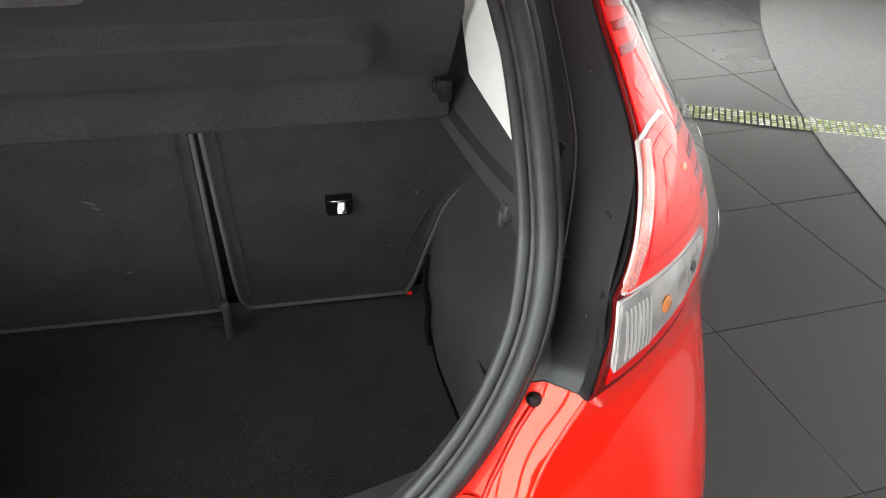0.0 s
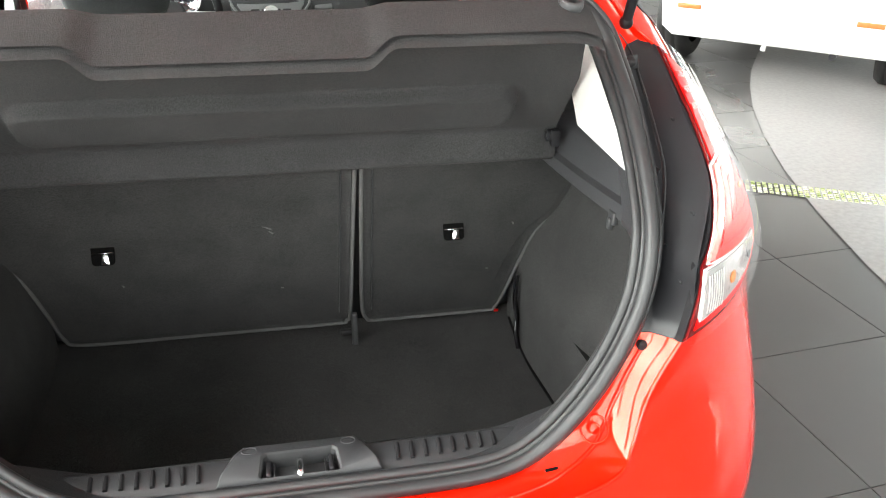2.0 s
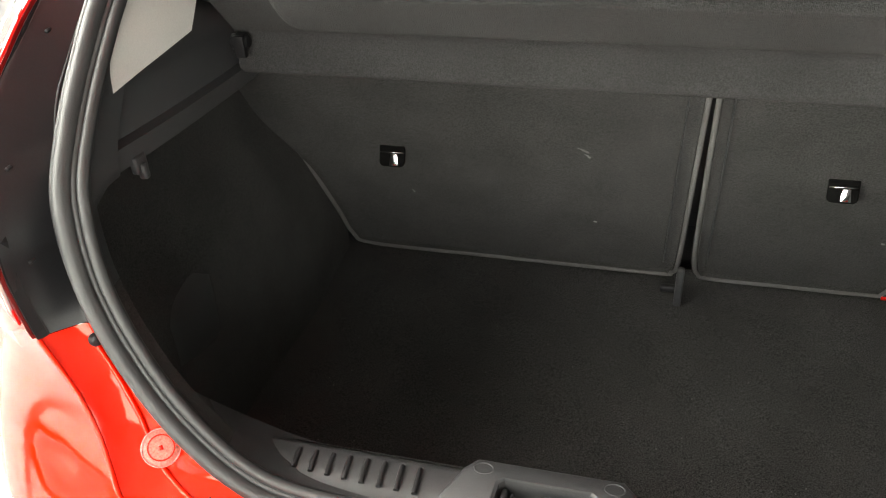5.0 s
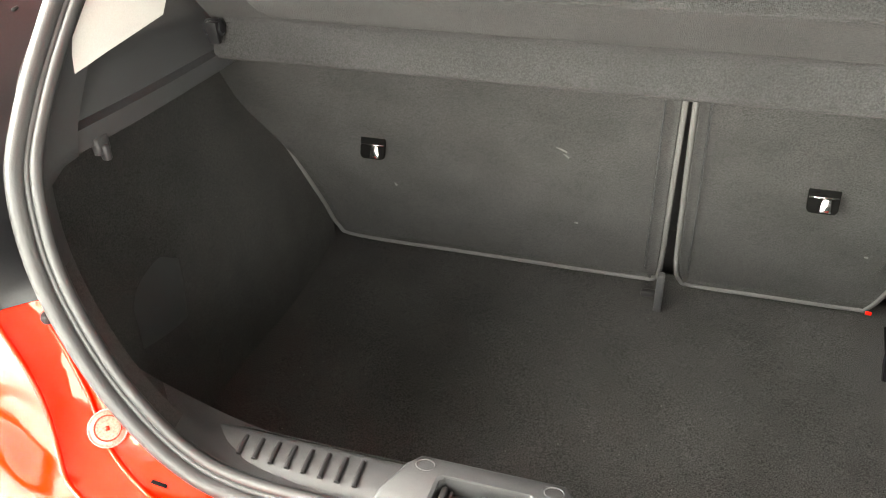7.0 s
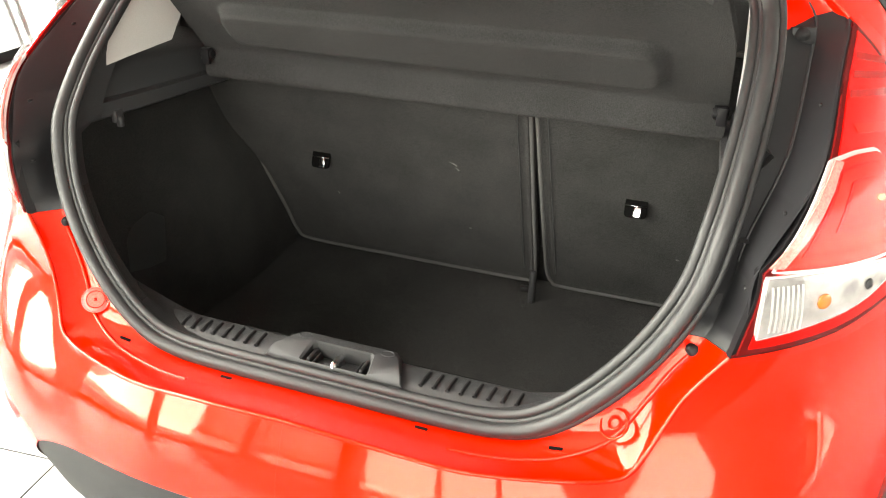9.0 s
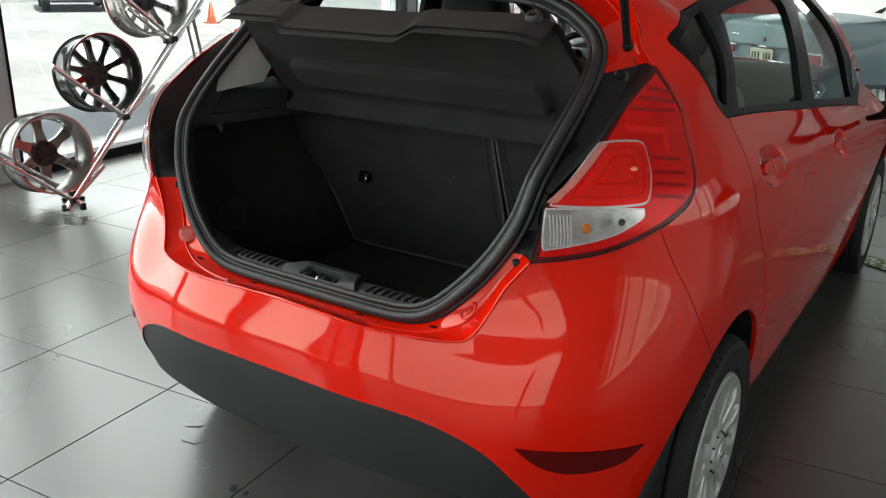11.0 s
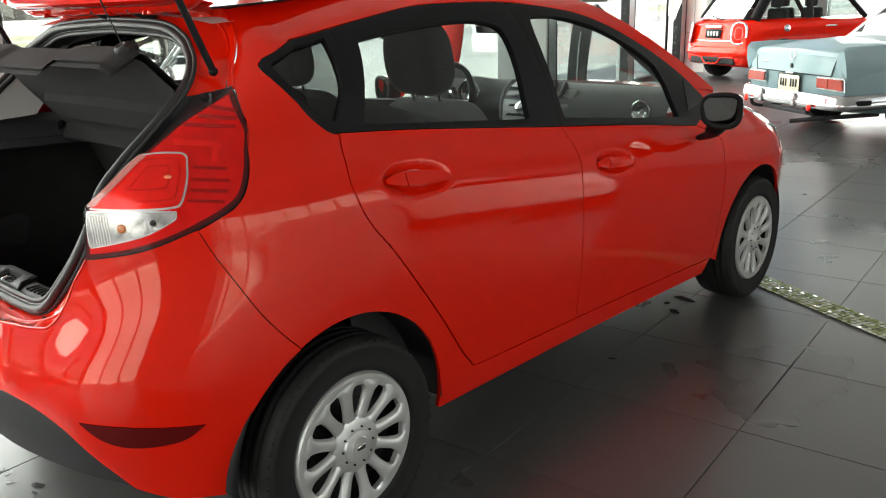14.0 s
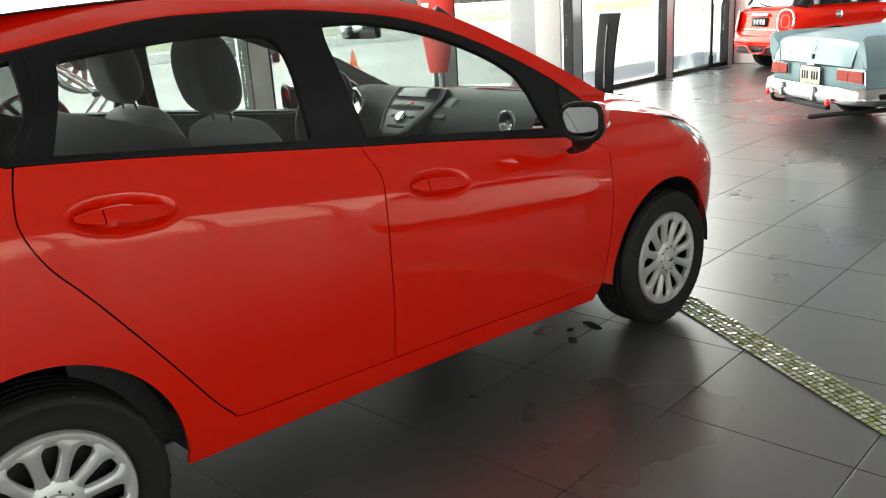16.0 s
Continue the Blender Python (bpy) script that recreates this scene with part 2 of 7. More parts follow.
def grid_mesh(rows, bm=None, closed_u=False, closed_v=False, flip=False):
    """Quads between rows of points (all rows as long)."""
    own = bm or bmesh.new()
    vs = [[own.verts.new(p) for p in row] for row in rows]
    nu, nv = len(vs), len(vs[0])
    for i in range(nu if closed_u else nu - 1):
        for j in range(nv if closed_v else nv - 1):
            a, b, c, d = vs[i][j], vs[(i + 1) % nu][j], vs[(i + 1) % nu][(j + 1) % nv], vs[i][(j + 1) % nv]
            own.faces.new((a, d, c, b) if flip else (a, b, c, d))
    return own


def lathe(profile, seg=32, axis="X", bm=None, cap=False):
    """Turns (radius, along) pairs about an axis."""
    rows = []
    for k in range(seg):
        a = 2 * math.pi * k / seg
        c, s = math.cos(a), math.sin(a)
        rows.append([{"X": (h, r * c, r * s), "Y": (r * s, h, r * c), "Z": (r * c, r * s, h)}[axis] for r, h in profile])
    own = grid_mesh(rows, bm, closed_u=True)
    bmesh.ops.remove_doubles(own, verts=own.verts, dist=1e-6)
    bmesh.ops.recalc_face_normals(own, faces=own.faces)
    return own


def tube(points, radius, seg=10, bm=None, closed=False, flat=1.0, ends=True):
    """A round bar along points; flat squeezes it across its second axis."""
    pts = [Vector(p) for p in points]
    n = len(pts)
    rows, ref = [], None
    for i, p in enumerate(pts):
        t = (pts[(i + 1) % n] - pts[i - 1]) if closed else (pts[min(i + 1, n - 1)] - pts[max(i - 1, 0)])
        t.normalize()
        if ref is None:
            ref = t.orthogonal().normalized()
        ref = (ref - t * ref.dot(t)).normalized()
        side = t.cross(ref)
        r = radius[i] if isinstance(radius, (list, tuple)) else radius
        rows.append([p + r * (math.cos(2 * math.pi * k / seg) * ref + flat * math.sin(2 * math.pi * k / seg) * side) for k in range(seg)])
    own = bm or bmesh.new()
    grid_mesh(rows, own, closed_u=closed, closed_v=True)
    if ends and not closed:
        own.verts.ensure_lookup_table()
        for row in (rows[0], rows[-1]):
            own.faces.new([own.verts.new(p) for p in row])
    bmesh.ops.recalc_face_normals(own, faces=own.faces)
    return own


def smooth_line(points, steps=6, closed=False):
    """A curve through the points."""
    pts = [Vector(p) for p in points]
    n, out = len(pts), []
    for i in range(n if closed else n - 1):
        a, b = pts[i], pts[(i + 1) % n]
        p = pts[i - 1] if closed or i else a
        q = pts[(i + 2) % n] if closed or i + 2 < n else b
        for k in range(steps):
            t = k / steps
            out.append(0.5 * (2 * a + (b - p) * t + (2 * p - 5 * a + 4 * b - q) * t * t + (3 * a - p - 3 * b + q) * t ** 3))
    return out if closed else out + [pts[-1]]


def prism(outline, depth, m=None, bevel=0.0, bm=None, seg=2):
    """A plate with the given (x, y) outline, depth thick, on its z axis."""
    own = bm or bmesh.new()
    low = [own.verts.new((x, y, 0)) for x, y in outline]
    high = [own.verts.new((x, y, depth)) for x, y in outline]
    n = len(low)
    own.faces.new(low[::-1])
    top = own.faces.new(high)
    sides = [own.faces.new((low[i], low[(i + 1) % n], high[(i + 1) % n], high[i])) for i in range(n)]
    made = low + high
    bmesh.ops.recalc_face_normals(own, faces=[top, *sides])
    if bevel:
        out = bmesh.ops.bevel(own, geom=list(top.edges), offset=bevel, segments=seg, profile=0.5, affect="EDGES")
        made = [v for v in made if v.is_valid] + [v for f in out["faces"] for v in f.verts]
    if m is not None:
        bmesh.ops.transform(own, matrix=m, verts=list({v for v in made}))
    return own


def rounded(w, h, r, seg=5):
    """Outline of a rounded rectangle about the origin."""
    out = []
    for cx, cy, a0 in ((w / 2 - r, h / 2 - r, 0), (r - w / 2, h / 2 - r, 90), (r - w / 2, r - h / 2, 180), (w / 2 - r, r - h / 2, 270)):
        out += [(cx + r * math.cos(radians(a0 + 90 * k / seg)), cy + r * math.sin(radians(a0 + 90 * k / seg))) for k in range(seg + 1)]
    return out


# ---- the car: skin of the right side as a surface, from which the panels are cut ----
class Curve:
    """A smooth curve through points, monotone between them."""

    def __init__(self, pts):
        self.x, self.y = [float(p[0]) for p in pts], [float(p[1]) for p in pts]
        n = len(pts)
        d = [(self.y[i + 1] - self.y[i]) / (self.x[i + 1] - self.x[i]) for i in range(n - 1)]
        self.m = [d[0]] + [0.0 if d[i - 1] * d[i] <= 0 else 2 * d[i - 1] * d[i] / (d[i - 1] + d[i]) for i in range(1, n - 1)] + [d[-1]]

    def __call__(self, t):
        x, y, m = self.x, self.y, self.m
        if t <= x[0]:
            return y[0] + m[0] * (t - x[0])
        if t >= x[-1]:
            return y[-1] + m[-1] * (t - x[-1])
        i = 0
        while t > x[i + 1]:
            i += 1
        h = x[i + 1] - x[i]
        u = (t - x[i]) / h
        return (2 * u ** 3 - 3 * u * u + 1) * y[i] + (u ** 3 - 2 * u * u + u) * h * m[i] + (3 * u * u - 2 * u ** 3) * y[i + 1] + (u ** 3 - u * u) * h * m[i + 1]


# body half width: nodes up the side as curves along the car
Y0,Y1=0.05,2.55
Z_HANDLE=Curve([(-.5,1.0),(.16,.95),(1.14,.85),(2.4,.74),(3.2,.68)])
Z_BELT=Curve([(-.5,1.16),(.09,1.09),(1.02,.995),(1.95,.895),(3.0,.84)])
X_BELT=Curve([(-.5,.725),(.09,.728),(1.02,.742),(1.95,.735),(2.6,.70)])
Z_TOP=Curve([(-.6,1.22),(-.05,1.29),(.4,1.365),(.8,1.39),(1.37,1.36),(2.4,1.30)])
X_TOP=Curve([(-.6,.58),(-.05,.61),(.4,.60),(.8,.60),(1.37,.585),(2.4,.56)])
def width(y,z):
    """Half width of the body side at y, z."""
    zh,zb,xb,zt,xt=Z_HANDLE(y),Z_BELT(y),X_BELT(y),Z_TOP(y),X_TOP(y)
    return Curve([(.16,.755),(.24,.785),(.36,.802),(.56,.822),((.53+zh)/2,.826),(zh-.03,.815),(zh+.035,.792),(zb,xb),((zb+zt)/2,(xb+xt)/2+.018),(zt,xt),(zt+.07,xt-.11)])(z)
Y_REAR=Curve([(.22,-.58),(.35,-.63),(.45,-.67),(.56,-.69),(.62,-.685),(.70,-.655),(.85,-.59),(.97,-.60),(1.06,-.585),(1.13,-.49),(1.21,-.28),(1.28,-.16),(1.36,-.12),(1.45,-.11)])
N_REAR=Curve([(.2,3.3),(.55,3.3),(.97,2.75),(1.5,2.8)])
DENT=Curve([(.1,0),(.3,0),(.45,.012),(.58,.028),(.72,.043),(.766,.033),(.81,.016),(.86,.004),(.92,0),(1.6,0)])
Y_FRONT=Curve([(.16,3.14),(.3,3.2),(.45,3.24),(.6,3.22),(.75,3.12),(.85,2.95),(.95,2.7),(1.1,2.4),(1.4,2.35)])
K=.75
def body(s,z):
    """Point of the right body skin; s runs along the car from Y0, below 0 round the rear corner, beyond Y1 round the front one."""
    if s<0: w,y0,L,n,a,sg=width(Y0,z),Y0,Y0-Y_REAR(z),N_REAR(z),-s/K,-1
    elif s>Y1-Y0: w,y0,L,n,a,sg=width(Y1,z),Y1,Y_FRONT(z)-Y1,2.6,(s-Y1+Y0)/K,1
    else: return Vector((width(s+Y0,z),s+Y0,z))
    c,q=abs(math.cos(a)),abs(math.sin(a)); r=(c**n+q**n)**(-1/n)
    x=w*r*math.cos(a)
    chamfer=DENT(z)*math.exp(-((abs(x)-.48)/.16)**2) if s<0 else 0.0
    return Vector((x,y0+sg*L*r*q+chamfer,z))


# ---- the red car: panels ----
HUB_F, TYRE_R = 2.489, 0.29


def skin(s, z, lift=0.0):
    """Point and outward normal of the right side."""
    h = 2e-3
    p = body(s, z)
    n = (body(s + h, z) - body(s - h, z)).cross(body(s, z + h) - body(s, z - h)).normalized()
    return p + n * lift, n


def s_of(y, z):
    """The run along the skin at which it stands at y."""
    lo, hi = -1.17, Y1 - Y0 + 1.17
    for _ in range(40):
        mid = (lo + hi) / 2
        lo, hi = (mid, hi) if body(mid, z).y < y else (lo, mid)
    return (lo + hi) / 2


def arch(y, r, a0, a1, n=16):
    """Wheel arch about a hub at y, in skin coordinates, from angle a0 to a1 (degrees, 0 ahead, 90 up)."""
    out = []
    for k in range(n + 1):
        a = radians(a0 + (a1 - a0) * k / n)
        z = TYRE_R + 0.01 + r * math.sin(a)
        out.append((s_of(y + r * math.cos(a), z), z))
    return out


def resample(outline, step):
    out = []
    n = len(outline)
    for i in range(n):
        a, b = outline[i], outline[(i + 1) % n]
        k = max(1, int(math.hypot(b[0] - a[0], b[1] - a[1]) / step))
        out += [(a[0] + (b[0] - a[0]) * j / k, a[1] + (b[1] - a[1]) * j / k) for j in range(k)]
    return out


def curved(*runs, steps=5):
    """An outline of several smooth runs that meet in corners."""
    out = []
    for run in runs:
        out += [(p.x, p.y) for p in smooth_line([(a, b, 0) for a, b in run], steps)] if len(run) > 2 else list(run)
    clean = [out[0]]
    for p in out[1:]:
        if math.hypot(p[0] - clean[-1][0], p[1] - clean[-1][1]) > 0.003:
            clean.append(p)
    if math.hypot(clean[0][0] - clean[-1][0], clean[0][1] - clean[-1][1]) < 0.003:
        clean.pop()
    return clean


def shrink(outline, gap):
    """Draws an outline in by a small gap."""
    n = len(outline)
    area = sum(outline[i][0] * outline[(i + 1) % n][1] - outline[(i + 1) % n][0] * outline[i][1] for i in range(n))
    sign = 1 if area > 0 else -1
    out = []
    for i in range(n):
        (ax, ay), (bx, by) = outline[i - 1], outline[(i + 1) % n]
        dx, dy = bx - ax, by - ay
        d = math.hypot(dx, dy) or 1
        out.append((outline[i][0] - sign * dy / d * gap, outline[i][1] + sign * dx / d * gap))
    return out


def both_sides(name, bm, mat, parent, normals=None, label="", sides=(1, -1)):
    """The part on the right and its mirror image on the left."""
    made = []
    for side in sides:
        own = bm.copy()
        if side < 0:
            bmesh.ops.scale(own, vec=(-1, 1, 1), verts=own.verts)
            bmesh.ops.reverse_faces(own, faces=own.faces)
        made.append(part(name, own, mat, parent, label, True, [(side * n[0], n[1], n[2]) for n in normals] if normals else None))
    bm.free()
    return made


def panel_mesh(outline, lift=0.0, step=0.04, gap=0.0022, lip=0.012, bulge=None):
    """A piece of the skin inside an outline, with its edge turned in."""
    line = shrink(outline, gap)
    bm = bmesh.new()
    bm.faces.new([bm.verts.new((s, z, 0)) for s, z in line])
    for axis in (0, 1):
        vals = [p[axis] for p in line]
        k = math.floor(min(vals) / step) + 1
        while k * step < max(vals):
            at, no = [0, 0, 0], [0, 0, 0]
            at[axis], no[axis] = k * step, 1
            bmesh.ops.bisect_plane(bm, geom=bm.verts[:] + bm.edges[:] + bm.faces[:], dist=1e-6, plane_co=at, plane_no=no)
            k += 1
    bm.normal_update()
    if bm.faces[:] and bm.faces[:][0].normal.z < 0:
        bmesh.ops.reverse_faces(bm, faces=bm.faces)
    rim = [e for e in bm.edges if e.is_boundary]
    normals = []
    bm.verts.index_update()
    for v in bm.verts:
        s, z = v.co.x, v.co.y
        p, n = skin(s, z, lift + (bulge(s, z) if bulge else 0.0))
        v.co = p
        normals.append(n)
    if bulge:
        bm.normal_update()
        normals = [v.normal.copy() for v in bm.verts]
    if lip:
        for e in rim:
            a, b = e.verts
            na, nb = normals[a.index], normals[b.index]
            face = e.link_faces[0]
            loop = next(l for l in face.loops if l.edge == e)
            a, b = loop.vert, loop.link_loop_next.vert
            na, nb = normals[a.index], normals[b.index]
            out = (b.co - a.co).cross(na).normalized()
            quad = [bm.verts.new(p) for p in (b.co, a.co, a.co - na * lip, b.co - nb * lip)]
            bm.faces.new(quad)
            normals += [out] * 4
            bm.verts.index_update()
    return bm, normals


def panel(name, outline, mat, parent, lift=0.0, step=0.04, gap=0.0022, lip=0.012, label="", sides=(1, -1), bulge=None):
    bm, normals = panel_mesh(outline, lift, step, gap, lip, bulge)
    return both_sides(name, bm, mat, parent, normals, label, sides)


def ring_panel(name, outer, inner, mat, parent, lift=0.0, depth=0.01, n=200, label="", sides=(1, -1)):
    """A frame on the skin between two outlines that begin at like corners."""
    def even(line):
        pts = [Vector((*p, 0)) for p in line]
        lens = [(pts[(i + 1) % len(pts)] - pts[i]).length for i in range(len(pts))]
        total, out, i, run = sum(lens), [], 0, 0.0
        for k in range(n):
            d = total * k / n
            while run + lens[i] < d:
                run += lens[i]
                i += 1
            out.append(pts[i].lerp(pts[(i + 1) % len(pts)], (d - run) / lens[i]))
        return out
    a, b = even(outer), even(inner)
    rows, normals = [], []
    for t, sink in ((0.0, -depth), (0.0, 0.0), (0.35, 0.001), (0.7, 0.0), (1.0, 0.0), (1.0, -depth)):
        row = []
        for p, q in zip(a, b):
            c = p.lerp(q, t)
            co, _ = skin(c.x, c.y, lift + sink)
            row.append(co)
        rows.append(row)
    bm = grid_mesh(rows, closed_v=True)
    bmesh.ops.recalc_face_normals(bm, faces=bm.faces)
    bm.normal_update()
    if sum((v.normal.x for v in bm.verts), 0.0) < 0:
        bmesh.ops.reverse_faces(bm, faces=bm.faces)
    sharp(bm, 50)
    return both_sides(name, bm, mat, parent, None, label, sides)


car = thing("hatchback_car", "glossy red five-door hatchback with its tailgate raised, on the showroom floor", "car")

# lines shared by neighbouring panels, in skin coordinates (run along the car, height)
LAMP = [(-0.42, 1.212), (-0.29, 1.14), (-0.272, 1.07), (-0.31, 1.0), (-0.35, 0.967), (-0.44, 0.93), (-0.56, 0.89), (-0.69, 0.868), (-0.672, 0.93), (-0.655, 0.985), (-0.56, 1.062), (-0.515, 1.1), (-0.47, 1.165)]
BUMPER_CUT = [(-0.44, 0.93), (-0.40, 0.84), (-0.305, 0.72), (-0.21, 0.603)]
BUMPER_TOP = [(-1.178, 0.714), (-1.06, 0.711), (-0.95, 0.704), (-0.85, 0.700), (-0.80, 0.7015), (-0.782, 0.711), (-0.77, 0.731), (-0.755, 0.766), (-0.733, 0.812), (-0.69, 0.868)]
VALANCE = [(-0.61, 0.33), (-0.68, 0.44), (-0.745, 0.505), (-0.86, 0.55), (-1.02, 0.563), (-1.178, 0.565)]
DOOR_R = [(0.035, 1.088), (0.012, 1.03), (0.002, 0.96), (0.04, 0.87), (0.12, 0.77), (0.26, 0.58), (0.38, 0.41), (0.43, 0.352)]
DOOR_LOW = [(0.43, 0.352), (0.46, 0.335), (0.63, 0.33), (0.99, 0.322), (1.41, 0.31), (2.035, 0.285)]
DOOR_B = [(0.965, 0.99), (1.0, 0.90), (0.99, 0.82), (0.985, 0.67), (0.99, 0.45), (0.99, 0.322)]
DOOR_F = [(1.93, 0.875), (2.075, 0.81), (2.065, 0.72), (2.06, 0.47), (2.035, 0.285)]
BELT_R = [(0.035, 1.088), (0.34, 1.06), (0.965, 0.99)]
BELT_F = [(0.965, 0.99), (1.4, 0.942), (1.93, 0.875)]
RAIL_LOW = [(2.14, 0.925), (1.96, 1.045), (1.79, 1.14), (1.60, 1.228), (1.42, 1.296), (1.25, 1.341), (1.05, 1.368), (0.85, 1.385), (0.68, 1.388), (0.47, 1.384), (0.30, 1.362), (0.13, 1.334), (0.0, 1.312), (-0.2, 1.288), (-0.34, 1.264)]
RAIL_TOP = [(-0.37, 1.392), (-0.2, 1.396), (0.0, 1.405), (0.3, 1.425), (0.6, 1.437), (0.9, 1.443), (1.2, 1.420), (1.42, 1.362), (1.65, 1.268), (1.9, 1.150), (2.2, 1.0)]
ARCH_R = 0.345
arch_r_front = arch(0.0, ARCH_R, -8, 116)
arch_r_rear = arch(0.0, ARCH_R, 116, 183, 10)
BUMPER_CUT[-1] = arch_r_front[-1]
s_mid = -math.pi / 2 * K

# bumper: both halves in one skin
bump_line = curved(BUMPER_TOP, LAMP[7:4:-1], BUMPER_CUT, arch_r_rear, [arch_r_rear[-1], (-0.54, 0.298), (-0.61, 0.33)], VALANCE)


def whole(name, outline, mat, label="", **more):
    """A skin piece that runs across the middle of the car."""
    bm, normals = panel_mesh(outline, gap=0.0, lip=0, **more)
    other = bm.copy()
    bmesh.ops.scale(other, vec=(-1, 1, 1), verts=other.verts)
    bmesh.ops.reverse_faces(other, faces=other.faces)
    count = len(normals)
    tmp = bpy.data.meshes.new("half")
    other.to_mesh(tmp)
    other.free()
    bm.from_mesh(tmp)
    bpy.data.meshes.remove(tmp)
    return part(name, bm, mat, car, label, True, [tuple(n) for n in normals] + [(-n[0], n[1], n[2]) for n in normals])


whole("rear_bumper", bump_line, RED, "glossy red painted rear bumper")
whole("bumper_valance", curved(VALANCE[::-1], [(-0.61, 0.33), (-0.66, 0.345), (-0.82, 0.36), (-1.0, 0.35), (-1.178, 0.345)]), DASH, "unpainted black lower bumper", lift=-0.004)
panel("bumper_reflector", curved([(-0.675, 0.517), (-0.58, 0.513), (-0.43, 0.494)], [(-0.43, 0.494), (-0.48, 0.463), (-0.57, 0.457), (-0.63, 0.475), (-0.675, 0.517)]), LENSDARK, car, lift=0.003, gap=0, label="dark red bumper reflector")

side_line = curved(BUMPER_CUT[::-1], LAMP[5:3:-1], LAMP[4:0:-1], [LAMP[1], LAMP[0]], [LAMP[0], (-0.47, 1.25), (-0.43, 1.33), RAIL_TOP[0]], RAIL_TOP, [RAIL_TOP[-1], RAIL_LOW[0]], RAIL_LOW, [RAIL_LOW[-1], (-0.325, 1.25), (-0.11, 1.18), (0.005, 1.095), (0.035, 1.088)], DOOR_R, DOOR_LOW, [DOOR_LOW[-1], (1.99, 0.222)], [(1.99, 0.222), (1.43, 0.238), (0.91, 0.246), (0.305, 0.248)], arch_r_front)
panel("side_panel", side_line, RED, car, label="red quarter panel, sill and roof rail")


# handle bowls pressed into the doors
def bowl(s0, z0, a, b, tilt):
    def dip(s, z):
        u, v = (s - s0), (z - z0) - tilt * (s - s0)
        d = (u / a) ** 2 + (v / b) ** 2
        t = min(1.0, max(0.0, (1 - d) / 0.55))
        return -0.021 * t * t * (3 - 2 * t)
    return dip


panel("rear_door", curved(BELT_R, DOOR_B, DOOR_LOW[3::-1], DOOR_R[::-1]), RED, car, label="red rear door skin", step=0.010, bulge=bowl(0.233, 0.947, 0.138, 0.046, -0.10))
panel("front_door", curved(BELT_F, DOOR_F, DOOR_LOW[:2:-1], DOOR_B[::-1]), RED, car, label="red front door skin", step=0.010, bulge=bowl(1.213, 0.838, 0.130, 0.042, -0.10))

# front wing and nose
arch_f = arch(HUB_F, 0.335, 188, -6, 22)
WING_TOP = [(1.93, 0.875), (2.14, 0.925), (2.2, 0.94), (2.45, 0.895), (2.66, 0.856)]
LAMP_UNDER = [(2.66, 0.856), (2.74, 0.79), (2.83, 0.725), (2.95, 0.672)]
panel("front_wing", curved(WING_TOP, LAMP_UNDER, [(2.95, 0.672), (2.95, 0.62)], [(2.95, 0.62), arch_f[-8]], arch_f[-8::-1], [arch_f[0], (2.035, 0.285)], DOOR_F[::-1]), RED, car, label="red front wing")
panel("front_bumper", curved([(2.95, 0.62), (3.2, 0.66), (3.68, 0.68)], [(3.68, 0.68), (3.68, 0.25)], [(3.68, 0.25), (3.2, 0.22), arch_f[-1]], arch_f[-1:-9:-1]), RED, car, gap=0.001, label="red front bumper")
panel("headlamp", curved([(2.66, 0.856), (2.80, 0.832), (2.95, 0.79), (3.2, 0.755), (3.4, 0.70)], [(3.4, 0.70), (3.2, 0.68), (2.95, 0.672)], LAMP_UNDER[::-1]), [HEADLAMP], car, lift=-0.004, label="clear headlamp with bright reflector")
panel("headlamp_cover", curved([(2.66, 0.856), (2.80, 0.832), (2.95, 0.79), (3.2, 0.755), (3.4, 0.70)], [(3.4, 0.70), (3.2, 0.68), (2.95, 0.672)], LAMP_UNDER[::-1]), CLEAR, car, lift=0.004, gap=0.003, lip=0.004, label="clear headlamp cover")
for s, z, r in ((2.86, 0.775, 0.032), (3.02, 0.735, 0.036)):
    p, n = skin(s, z, -0.003)
    bm = lathe([(0.0, 0.004), (0.4 * r, 0.004), (0.8 * r, 0.001), (r, 0.004), (1.12 * r, 0.0)], 20, "Z")
    bmesh.ops.transform(bm, matrix=Matrix.Translation(p) @ n.to_track_quat("Z", "Y").to_matrix().to_4x4(), verts=bm.verts)
    both_sides("headlamp_bowl", bm, BLACKGLOSS, car, None, "dark headlamp bowl")
panel("upper_nose", curved([(2.95, 0.79), (3.2, 0.755), (3.4, 0.70), (3.68, 0.685)], [(3.68, 0.685), (3.68, 0.75), (3.3, 0.80), (2.95, 0.81)]), RED, car, gap=0.0)

# bonnet, windscreen and roof
def across(rows):
    """A sheet from (y, half width, edge height, crown height) rows, from front to back."""
    out = []
    for y, w, z0, z1 in rows:
        out.append([(w * k / 12, y + 0.03 * (1 - (k / 12) ** 2) * (1 if y > 1.3 else 0), z1 - (z1 - z0) * abs(k / 12) ** 2.4) for k in range(-12, 13)])
    return out


def long_rows(a, n):
    """Fills rows between given ones, smoothly."""
    cs = [Curve([(i, row[c]) for i, row in enumerate(a)]) for c in range(4)]
    return [[c(i * (len(a) - 1) / n) for c in cs] for i in range(n + 1)]


